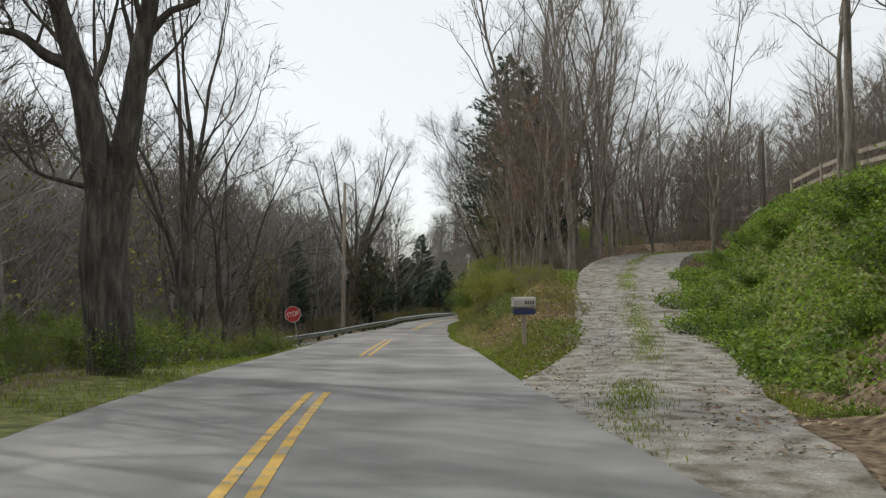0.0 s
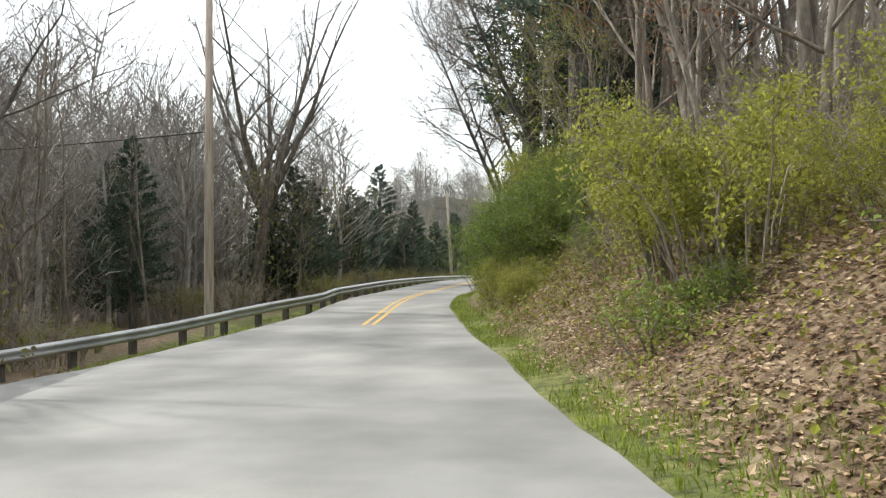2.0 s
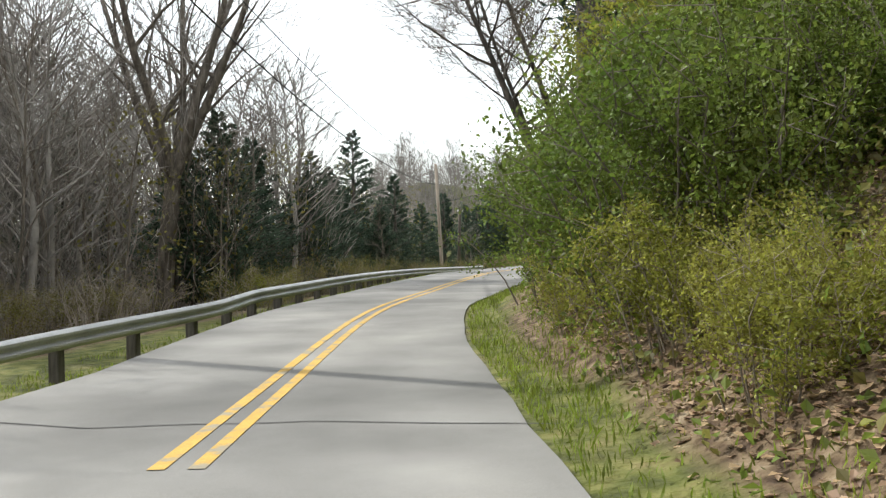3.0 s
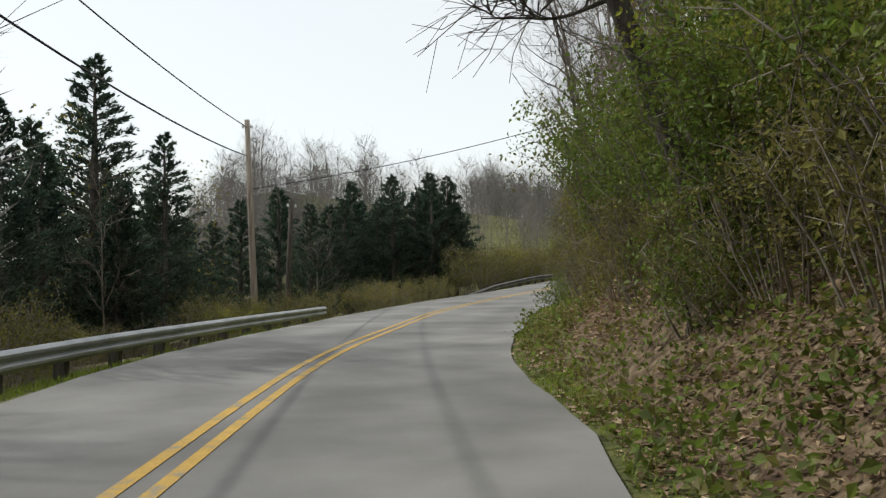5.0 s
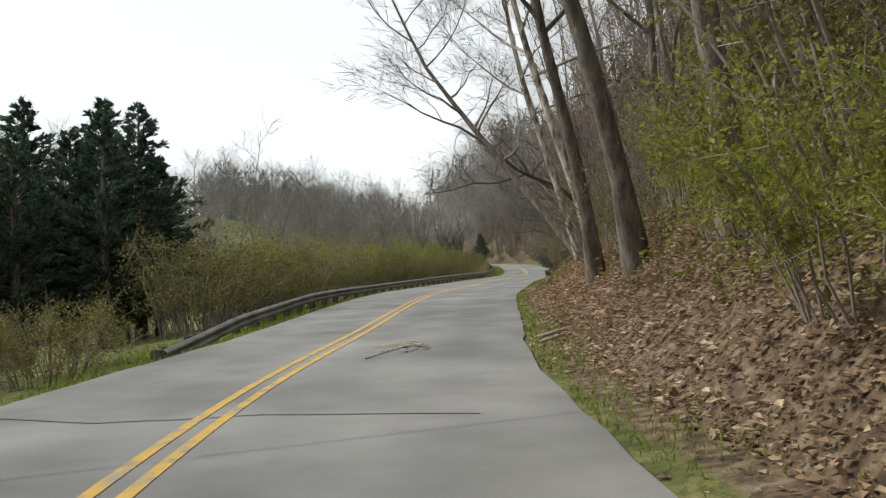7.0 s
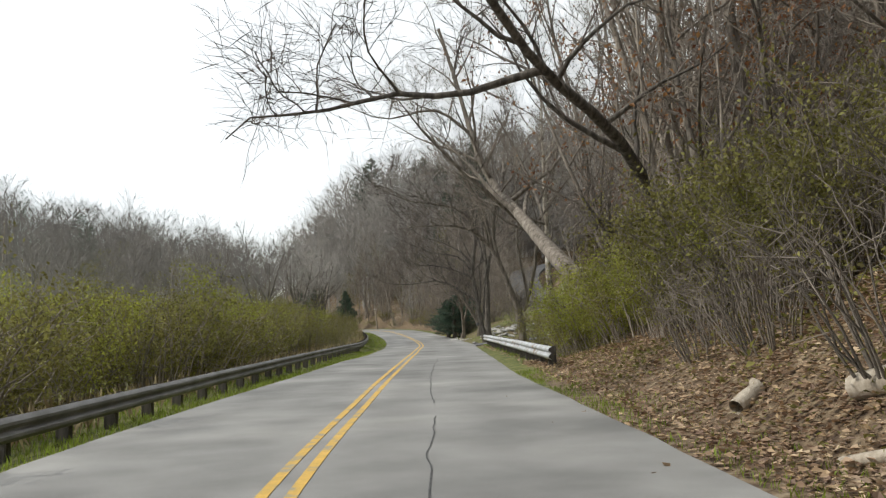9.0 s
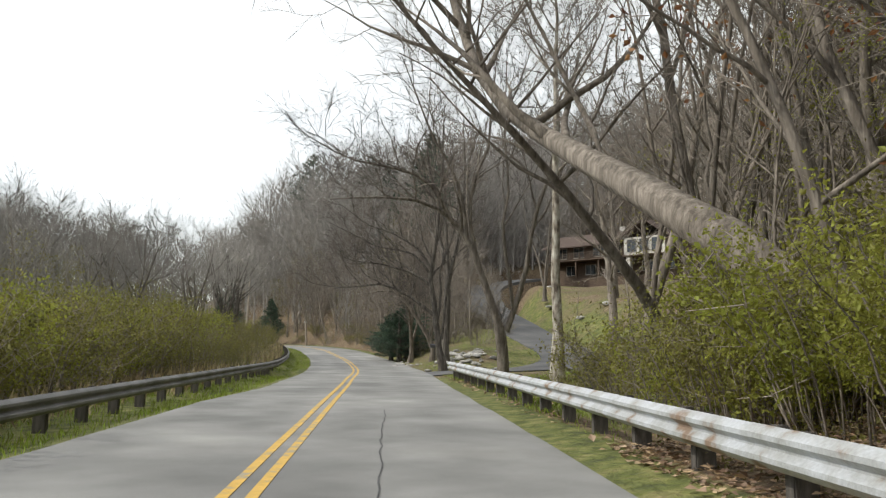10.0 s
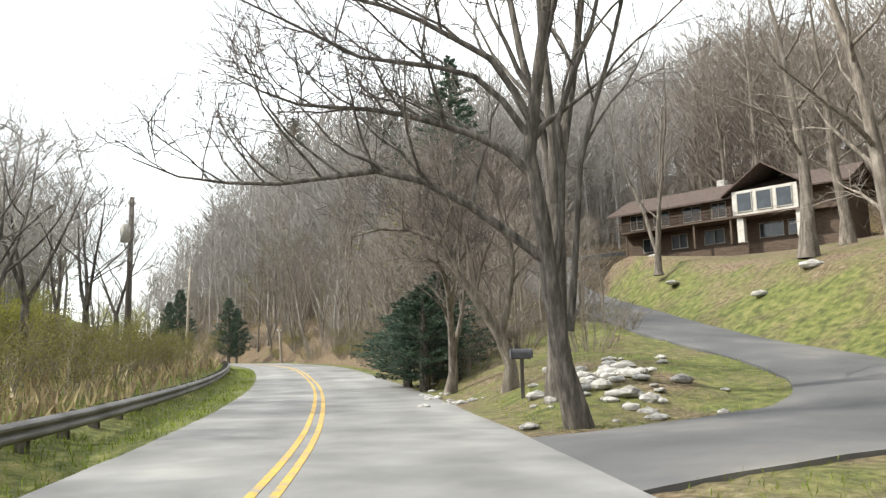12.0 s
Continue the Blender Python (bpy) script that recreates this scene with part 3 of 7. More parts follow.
def ribbon(name, ctrl, half, mat, up=0.03, thick=0.06, step=0.8, ragged=0.12):
    """A drive along its own line, draped by the heights given."""
    pts, ss = smooth_line(np.array(ctrl, dtype=float), step)
    t = np.gradient(pts[:, :2], axis=0)
    t /= np.linalg.norm(t, axis=1, keepdims=True)
    nrm = np.stack([-t[:, 1], t[:, 0]], 1)
    rows = []
    hw = np.interp(np.linspace(0, 1, len(pts)), np.linspace(0, 1, len(half)), half)
    jag = np.array([noise.noise((x * 0.7, 1.0, 2.0)) for x in ss]) * ragged
    for u, dz in ((-1, -thick), (-1, 0), (-0.5, 0.02), (0, 0.035), (0.5, 0.02), (1, 0), (1, -thick)):
        xy = pts[:, :2] + nrm * (u * (hw + jag))[:, None]
        rows.append(np.column_stack([xy, pts[:, 2] + up + dz]))
    v = np.stack(rows, 1)
    k = v.shape[1]
    i, j = np.meshgrid(np.arange(len(pts) - 1), np.arange(k - 1), indexing="ij")
    q = np.stack([i * k + j, i * k + j + 1, (i + 1) * k + j + 1, (i + 1) * k + j], -1)[..., ::-1].reshape(-1, 4)
    return mesh_of(name, v.reshape(-1, 3), q, mat)


ground = build_ground()
road = tagged(part("road", strip("road", -44, 297, None, None, 0.0, M_LANES, ragged=0.05)), "bleached grey two-lane asphalt country road", "road", kind="structure")
for s0, s1 in ((-44, 12.5), (22, 37.5), (54, 290)):
    for c in (-0.115, 0.115):
        tagged(part("road_marking", strip("road_marking", s0, s1, c - 0.05, c + 0.05, 0.006, M_YELLOW, thick=0.004)), "worn yellow centre line painted on the asphalt", "road marking", kind="structure")


# steel guard rails
def w_beam(name, line, mat):
    """A W-shaped beam swept along its line; the line runs along its top edge, the face looks to the right of it."""
    prof = [(0.0, 0.0), (0.045, -0.03), (0.08, -0.06), (0.08, -0.1), (0.02, -0.15), (0.02, -0.17), (0.08, -0.22), (0.08, -0.26), (0.045, -0.29), (0.0, -0.32)]
    back = [(a - 0.006, b) for a, b in prof[::-1]]
    prof = prof + back
    t = np.gradient(line[:, :2], axis=0)
    t /= np.linalg.norm(t, axis=1, keepdims=True)
    nr = np.stack([t[:, 1], -t[:, 0]], 1)
    rows = [np.column_stack([line[:, :2] + nr * a, line[:, 2] + b]) for a, b in prof]
    v = np.stack(rows, 1)
    k, n = v.shape[1], len(line)
    i, j = np.meshgrid(np.arange(n - 1), np.arange(k), indexing="ij")
    j2 = (j + 1) % k
    q = np.stack([i * k + j, i * k + j2, (i + 1) * k + j2, (i + 1) * k + j], -1).reshape(-1, 4)
    return mesh_of(name, v.reshape(-1, 3), q, mat)


def guard_rail(line, mat, label, side, spacing=1.9, end_plate=None):
    """side 1: the beam's face looks right of the line's direction; -1: left."""
    if side < 0:
        line = line[::-1]
    root = tagged(new("guard_rail"), label, "guard rail")
    root.location = line[0]
    base = Matrix.Translation(-Vector(line[0]))
    d = np.concatenate([[0], np.cumsum(np.linalg.norm(np.diff(line[:, :2], axis=0), axis=1))])
    seg = 3.8
    k = 0
    while k * seg < d[-1] - 0.3:
        a, b = k * seg, min((k + 1) * seg + 0.12, d[-1])
        u = np.linspace(a, b, 6)
        sub = np.stack([np.interp(u, d, line[:, c]) for c in range(3)], 1)
        sub[:, 2] += 0.003 * (k % 2)
        part("rail_beam", w_beam("rail_beam", sub - line[0], mat), root)
        k += 1
    post = box("post", 0.15, 0.2, 1.0, M_POST, (0, 0, -0.44), 0.012)
    block = box("spacer", 0.13, 0.1, 0.34, M_POST, (0, 0, 0), 0.01)
    u = 0.3
    while u < d[-1]:
        p = np.array([np.interp(u, d, line[:, c]) for c in range(3)])
        p2 = np.array([np.interp(u + 0.3, d, line[:, c]) for c in range(3)])
        ang = math.atan2(p2[1] - p[1], p2[0] - p[0])
        rot = Matrix.Rotation(ang, 4, 'Z')
        part("post", post, root, at=base @ Matrix.Translation(p) @ rot @ Matrix.Translation((0, 0.22, -0.1)))
        part("spacer", block, root, at=base @ Matrix.Translation(p) @ rot @ Matrix.Translation((0, 0.065, -0.16)))
        u += spacing
    return root


def rail_line(knots, step=0.95):
    """Knots (s, lat, top above the carriageway) beside the road, as a line of places."""
    k = np.array(knots, dtype=float)
    s = np.arange(k[0, 0], k[-1, 0] + 0.01, step)
    p = on_road(s, np.interp(s, k[:, 0], k[:, 1]))
    p[:, 2] += np.interp(s, k[:, 0], k[:, 2])
    return p


first, _ = smooth_line(np.array([(-22, 39, -2.0), (-15.5, 47, -1.4), (-10.8, 53.5, -0.74), (-8.0, 57.8, -0.4), (-5.75, 62.3, -0.02), (-4.1, 66.8, 0.2)]), 0.95)
rest = rail_line([(69, 3.8, 0.24), (80, 4.05, 0.24), (95, 4.2, 0.2), (106.5, 4.6, 0.06)])
guard_rail(np.vstack([first, rest]), M_RAIL, "long galvanised steel guard rail with a bright top edge", 1)
guard_rail(rail_line([(120.5, 3.6, -0.15), (126, 3.8, 0.12), (135, 3.9, 0.32), (150, 4.1, 0.34), (180, 4.1, 0.42), (218, 4.1, 0.5), (238, 4.0, 0.5)]), M_RAIL_DULL, "weathered dull steel guard rail on dark posts", 1)
guard_rail(rail_line([(154.4, -4.0, 0.64), (168, -3.9, 0.65), (183.6, -3.8, 0.68)]), M_RAIL_WORN, "pale galvanised guard rail with peeling rust patches", -1)


# trees and undergrowth
def bent(line, n=10):
    """A limb's line smoothed through its few points, in n even steps."""
    c = np.array(line, dtype=float)
    p = np.vstack([2 * c[0] - c[1], c, 2 * c[-1] - c[-2]])
    out = []
    for i in range(1, len(p) - 2):
        for u in np.linspace(0, 1, 12, endpoint=False):
            a, b, d, e = p[i - 1], p[i], p[i + 1], p[i + 2]
            out.append(0.5 * (2 * b + (d - a) * u + (2 * a - 5 * b + 4 * d - e) * u * u + (3 * b - a - 3 * d + e) * u ** 3))
    out = np.array(out + [c[-1]])
    d = np.concatenate([[0], np.cumsum(np.linalg.norm(np.diff(out, axis=0), axis=1))])
    return np.stack([np.interp(np.linspace(0, d[-1], n), d, out[:, k]) for k in range(3)], 1)


def grow(rng, height, r0, lean=(0, 0), fork=None, limbs=9, spread=0.9, up=0.5, sub=5, twigs=5, limb_from=0.35, twig_len=0.9, kink=0.12, fine=True, limb_len=0.55, arch=0.04, stems=None, follow=0.0):
    """A bare tree as two sets of tubes: the trunk with its limbs, and the crown of branches and twigs."""
    wood, crown = Tubes(), Tubes()

    def stem(p, d, length, ra, rb, n, bend, lift):
        pts, rad = [p.copy()], [ra]
        d = d / np.linalg.norm(d)
        for i in range(1, n):
            d = d + rng.normal(size=3) * bend + np.array([0, 0, lift])
            d /= np.linalg.norm(d)
            p = p + d * length / (n - 1)
            pts.append(p.copy())
            rad.append(ra + (rb - ra) * (i / (n - 1)) ** 0.8)
        return np.array(pts), np.array(rad)

    trunks = []
    if stems is not None:
        for line, ra, rb, count, start in stems:
            sp = bent(line)
            trunks.append((sp, ra + (rb - ra) * np.linspace(0, 1, len(sp)) ** 0.8, start, count, np.linalg.norm(np.diff(sp, axis=0), axis=1).sum()))
    elif fork is None:
        trunks.append((*stem(np.zeros(3), np.array([lean[0], lean[1], 1.0]), height, r0, r0 * 0.12, 10, kink * 0.5, 0.02), limb_from, limbs, height))
    else:
        fh, nf = fork
        pts, rad = stem(np.zeros(3), np.array([lean[0], lean[1], 1.0]), height * fh, r0, r0 * 0.85, 5, kink * 0.3, 0.0)
        wood.add(pts, np.concatenate([[rad[0] * 1.45], rad[1:]]), 10)
        a0 = rng.uniform(0, 6.28)
        for k in range(nf):
            a = a0 + k * 6.283 / nf + rng.normal() * 0.3
            dv = np.array([math.cos(a) * 0.42 * spread + lean[0], math.sin(a) * 0.42 * spread + lean[1], 1.0])
            trunks.append((*stem(pts[-1], dv, height * (1 - fh) * rng.uniform(0.85, 1.1), rad[-1] * 0.72, r0 * 0.08, 9, kink * 0.6, 0.03), 0.12, max(3, int(limbs / nf) + 1), height))
    for pts, rad, start, n_l, reach in trunks:
        if fork is None and pts[0][2] < 0.4:
            rad = rad.copy()
            rad[0] *= 1.4
        wood.add(pts, rad, 9)
        for k in range(n_l):
            u = start + (0.97 - start) * (k + rng.uniform(0.1, 0.9)) / n_l
            f = u * (len(pts) - 1)
            i = min(int(f), len(pts) - 2)
            p = pts[i] + (pts[i + 1] - pts[i]) * (f - i)
            rr = np.interp(f, np.arange(len(rad)), rad)
            a = k * 2.4 + rng.normal() * 0.5
            dv = np.array([math.cos(a) * spread, math.sin(a) * spread, up + 0.5 * u])
            if follow:
                dv = dv + follow * (pts[i + 1] - pts[i]) / np.linalg.norm(pts[i + 1] - pts[i])
            ln = reach * limb_len * (1.05 - 0.75 * u) * rng.uniform(0.7, 1.15)
            lp, lr = stem(p, dv, ln, min(rr * 0.6, 0.03 + ln * 0.016), 0.012, 7, kink, arch)
            wood.add(lp, lr, 6)
            for b in range(sub):
                g = 0.25 + 0.72 * (b + rng.uniform(0, 1)) / sub
                ff = g * 6
                ii = min(int(ff), 5)
                bp = lp[ii] + (lp[ii + 1] - lp[ii]) * (ff - ii)
                bd = (lp[ii + 1] - lp[ii])
                bd = bd / np.linalg.norm(bd) + rng.normal(size=3) * 0.6 + np.array([0, 0, 0.25])
                bl = ln * (0.55 - 0.3 * g) * rng.uniform(0.7, 1.3) + 0.3
                cp, cr = stem(bp, bd, bl, max(0.012, np.interp(ff, np.arange(7), lr) * 0.55), 0.006, 5, kink * 1.3, 0.03)
                crown.add(cp, cr, 3)
                for w in range(twigs):
                    h = 0.2 + 0.8 * (w + rng.uniform(0, 1)) / twigs
                    hh = h * 4
                    jj = min(int(hh), 3)
                    tp = cp[jj] + (cp[jj + 1] - cp[jj]) * (hh - jj)
                    td = (cp[jj + 1] - cp[jj])
                    td = td / np.linalg.norm(td) + rng.normal(size=3) * 0.6 + np.array([0, 0, 0.15])
                    tl = twig_len * rng.uniform(0.5, 1.2)
                    qp, qr = stem(tp, td, tl, 0.008, 0.004, 3, kink * 1.5, 0.02)
                    crown.add(qp, qr, 3)
                    if fine:
                        for _ in range(2):
                            e = rng.uniform(0.3, 0.9)
                            ep = qp[0] + (qp[2] - qp[0]) * e
                            ed = td / np.linalg.norm(td) + rng.normal(size=3) * 0.7
                            e2, r2 = stem(ep, ed, tl * 0.55, 0.005, 0.003, 2, 0.1, 0)
                            crown.add(e2, r2, 3)
    return wood, crown


def arrays_of(me):
    co = np.empty(len(me.vertices) * 3, dtype=np.float32)
    me.vertices.foreach_get("co", co)
    q = np.empty(len(me.loops), dtype=np.int32)
    me.loops.foreach_get("vertex_index", q)
    return co.reshape(-1, 3), q.reshape(-1, 4)


def merge(name, meshes, mat):
    vs, fs, base = [], [], 0
    for me in meshes:
        co, q = arrays_of(me)
        vs.append(co)
        fs.append(q + base)
        base += len(co)
    return mesh_of(name, np.concatenate(vs), np.concatenate(fs), mat, True)


def bare_tree(name, rng, bark, twig, leaves=None, spray=420, **kw):
    """Meshes of one bare tree: trunk, crown, and a few clinging leaves if there are any."""
    wood, crown = grow(rng, **kw)
    tm, cm = wood.mesh("trunk", bark), crown.mesh("crown", twig)
    if kw["height"] > 10:
        co, _ = arrays_of(cm)
        pick = co[rng.integers(0, len(co), spray)]
        al = pick - np.array([0, 0, kw["height"] * 0.35])
        al /= np.linalg.norm(al, axis=1, keepdims=True) + 1e-6
        cm = merge("crown", [cm, leaf_mesh("spray", pick, rng.uniform(0.35, 0.95, spray), twig, rng, along=al, aspect=0.022)], twig)
    lm = None
    if leaves:
        mat, count, size = leaves
        co = np.empty(len(cm.vertices) * 3, dtype=np.float32)
        cm.vertices.foreach_get("co", co)
        co = co.reshape(-1, 3)
        pick = rng.integers(0, len(co), count)
        lm = leaf_mesh("foliage", co[pick] + rng.normal(size=(count, 3)) * 0.08, rng.uniform(0.6, 1.3, count) * size, mat, rng, droop=0.3)
    return tm, cm, lm


def plant(name, meshes, m, label, category="tree", group=""):
    root = tagged(new(name), label, category, group)
    root.matrix_basis = m
    for pn, me in zip(("trunk", "crown", "foliage"), meshes):
        if me is not None:
            part(pn, me, root)
    return root


def cedar_mesh(rng, height, width, count=2600, bare=0.1, density=1.0):
    """A conifer: a straight trunk and tiers of drooping sprays."""
    wood = Tubes()
    wood.add(np.array([(0, 0, 0), (0.03, 0, height * 0.3), (0, 0.04, height * 0.7), (0, 0, height)]), np.array([width * 0.045, width * 0.035, width * 0.02, 0.01]), 8)
    cs, al = [], []
    n_b = int(80 * density)
    for k in range(n_b):
        u = bare + (0.985 - bare) * (k + rng.uniform(0, 1)) / n_b
        prof = (1 - u) ** 0.85 * min(1.0, 0.45 + (u - bare) * 3.0) * 1.08
        ln = width * 0.5 * prof * rng.uniform(0.55, 1.3) + 0.06
        a = k * 2.4 + rng.normal() * 0.4
        d = np.array([math.cos(a), math.sin(a), 0.28 + 0.3 * u])
        p0 = np.array([0, 0, u * height])
        pts = np.array([p0, p0 + d * ln * 0.55, p0 + d * ln * np.array([1, 1, 0.75])])
        wood.add(pts, np.array([0.03, 0.018, 0.006]), 4)
        m = max(10, int(count / n_b * (0.35 + 1.1 * prof)))
        g = rng.uniform(0.15, 1.05, m) ** 0.7
        c = p0 + (pts[2] - p0) * g[:, None] + rng.normal(size=(m, 3)) * np.array([0.13, 0.13, 0.1]) * (0.4 + width * 0.1) * (0.25 + prof)
        cs.append(c)
        al.append(np.tile(d + np.array([0, 0, 0.2]), (m, 1)))
    c, al = np.concatenate(cs), np.concatenate(al)
    fol = leaf_mesh("foliage", c, rng.uniform(0.1, 0.27, len(c)) * (0.6 + width * 0.08), M_CEDAR, rng, along=al, aspect=0.36)
    return wood.mesh("trunk", M_BARK_DARK), fol


def bush_mesh(rng, height, width, mat, count=2600, size=0.06, stems=22, twig=None):
    """A thicket of arching stems with small leaves."""
    wood = Tubes()
    tips = []
    for k in range(stems):
        a, rad = rng.uniform(0, 6.28), width * 0.5 * math.sqrt(rng.uniform(0, 1))
        b = np.array([math.cos(a), math.sin(a), 0]) * rad * 0.45
        hgt = height * rng.uniform(0.55, 1.0) * (1 - 0.35 * (rad / (width * 0.5)) ** 2)
        e = np.array([math.cos(a) * rad * 1.15, math.sin(a) * rad * 1.15, hgt])
        mid = b * 0.6 + e * 0.4 + np.array([0, 0, hgt * 0.22])
        pts = np.array([b, (b + mid) / 2 + rng.normal(size=3) * 0.05, mid, (mid + e) / 2 + rng.normal(size=3) * 0.1, e])
        wood.add(pts, np.array([0.018, 0.014, 0.011, 0.008, 0.004]), 3)
        for _ in range(6):
            g = rng.uniform(0.25, 1.0) * 4
            i = min(int(g), 3)
            p = pts[i] + (pts[i + 1] - pts[i]) * (g - i)
            d = rng.normal(size=3) + np.array([0, 0, 0.5])
            q = p + d / np.linalg.norm(d) * rng.uniform(0.25, 0.7) * (0.4 + height * 0.16)
            wood.add(np.array([p, q]), np.array([0.007, 0.003]), 3)
            tips.append((p, q))
    pick = rng.integers(0, len(tips), count)
    P, Q = np.array([t[0] for t in tips]), np.array([t[1] for t in tips])
    g = rng.uniform(0, 1.1, count)[:, None]
    c = P[pick] + (Q[pick] - P[pick]) * g + rng.normal(size=(count, 3)) * 0.09
    c[:, 2] = np.abs(c[:, 2])
    return wood.mesh("brushwood", twig or M_TWIG), leaf_mesh("foliage", c, rng.uniform(0.6, 1.4, count) * size, mat, rng)


def bush(meshes, m, label, name="bush"):
    root = tagged(new(name), label, "bush")
    root.matrix_basis = m
    part("brushwood", meshes[0], root)
    part("foliage", meshes[1], root)
    return root


def at_spot(s, lat, turn=0.0, scale=1.0, sink=0.08):
    return Matrix.Translation(spot(s, lat, sink)) @ Matrix.Rotation(turn, 4, 'Z') @ Matrix.Scale(scale, 4)


def at_xy(x, y, turn=0.0, scale=1.0, sink=0.08):
    return Matrix.Translation((x, y, ground_z(x, y) - sink)) @ Matrix.Rotation(turn, 4, 'Z') @ Matrix.Scale(scale, 4)


def stamp(name, kinds, places, label, category):
    """Far woods: many simple trees in one mesh."""
    vs, fs, base = [], [], 0
    arrays = []
    for me in kinds:
        arrays.append(arrays_of(me))
    for (x, y, z, turn, sc, k) in places:
        co, q = arrays[k]
        c, s = math.cos(turn) * sc, math.sin(turn) * sc
        vs.append(np.column_stack([co[:, 0] * c - co[:, 1] * s + x, co[:, 0] * s + co[:, 1] * c + y, co[:, 2] * sc + z]))
        fs.append(q + base)
        base += len(co)
    me = mesh_of(name, np.concatenate(vs), np.concatenate(fs), kinds[0].materials[0], True)
    return tagged(part(name, me), label, category, kind="stuff")


def far_places(rng, n, s0, s1, lat0, lat1, kinds, scale=(0.8, 1.2), base=None):
    out = []
    s, lat = off_road(rng.uniform(s0, s1, n), rng.uniform(lat0, lat1, n))
    p = on_road(s, lat)
    h = relief(s, lat)
    for i in range(len(s)):
        out.append((p[i, 0], p[i, 1], p[i, 2] + h[i] - 0.2, rng.uniform(0, 6.28), rng.uniform(*scale), rng.integers(0, kinds)))
    return out


def off_road(s, lat):
    """Only the places clear of the carriageway and the drives."""
    ok = (lat < -wide_right(s) - 0.06) | (lat > wide_left(s) + 0.06)
    p = on_road(s, lat)
    for pts, half in _drives[:3]:
        near = np.hypot(p[:, None, 0] - pts[None, :, 0], p[:, None, 1] - pts[None, :, 1]) - half[None] * 0.93
        ok &= near.min(1) > 0
    ok &= ~((s > 203) & (s < 251) & (lat < -16.5) & (lat > -47) & ~((s < 224) & (lat < -27)))          # the lawn and the house stand clear
    return s[ok], lat[ok]


def litter(name, rng, n, s0, s1, lat0, lat1, size, mat, label, lift=0.05, flat=0.85, clump=0.0, droop=0.0, aspect=0.7):
    """Small leaves lying on or growing close over the ground."""
    s, lat = rng.uniform(s0, s1, n), rng.uniform(lat0, lat1, n)
    if clump:
        keep = np.array([noise.noise((a * clump, b * clump, 9.0)) for a, b in zip(s, lat)]) > rng.uniform(-0.35, 0.3, n)
        s, lat = s[keep], lat[keep]
    if lift > 0.02:
        s, lat = off_road(s, lat)
    p = on_road(s, lat)
    p[:, 2] += relief(s, lat) + rng.uniform(0.0, 1.0, len(s)) ** 2 * lift + 0.01
    me = leaf_mesh(name, p, rng.uniform(0.5, 1.4, len(s)) * size, mat, rng, flat=flat, droop=droop, aspect=aspect)
    return tagged(part(name, me), label, "leaves" if "leaf" in label or "leaves" in label else "undergrowth", kind="stuff")


def blades(name, rng, n, s0, s1, lat0, lat1, height, mat, label, clump=0.6, hug=0.0):
    """Grass: thin upright blades in tufts; hug: only a strip that wide along the asphalt's right edge."""
    s, lat = rng.uniform(s0, s1, n), rng.uniform(lat0, lat1, n)
    if hug:
        lat = -wide_right(s) - rng.uniform(0.0, 1.0, n) ** 1.5 * hug
    keep = np.array([noise.noise((a * clump, b * clump, 2.0)) for a, b in zip(s, lat)]) > rng.uniform(-0.5, 0.25, n)
    s, lat = off_road(s[keep], lat[keep])
    p = on_road(s, lat)
    p[:, 2] += relief(s, lat) - 0.01
    al = np.tile([0.0, 0.0, 1.6], (len(s), 1))
    me = leaf_mesh(name, p, rng.uniform(0.5, 1.4, len(s)) * height, mat, rng, along=al, aspect=0.13)
    return tagged(part(name, me), label, "grass", kind="stuff")


class Land:
    """Heights of the ground sheet itself, also beyond the road's end."""
    def __init__(self, me):
        co, q = arrays_of(me)
        self.tree = BVHTree.FromPolygons([tuple(c) for c in co.tolist()], q.tolist())

    def z(self, x, y):
        return self.tree.ray_cast(Vector((x, y, 400.0)), Vector((0, 0, -1)))[0].z


def distant_places(rng, n, x0, x1, y0, y1, kinds, scale):
    """Places by plan, off the carriageway."""
    out = []
    land = Land(ground.data)
    for _ in range(n):
        x, y = rng.uniform(x0, x1), rng.uniform(y0, y1)
        if np.hypot(LINE[:, 0] - x, LINE[:, 1] - y).min() > 6.5:
            out.append((x, y, land.z(x, y) - 0.2, rng.uniform(0, 6.28), rng.uniform(*scale), rng.integers(0, kinds)))
    return out


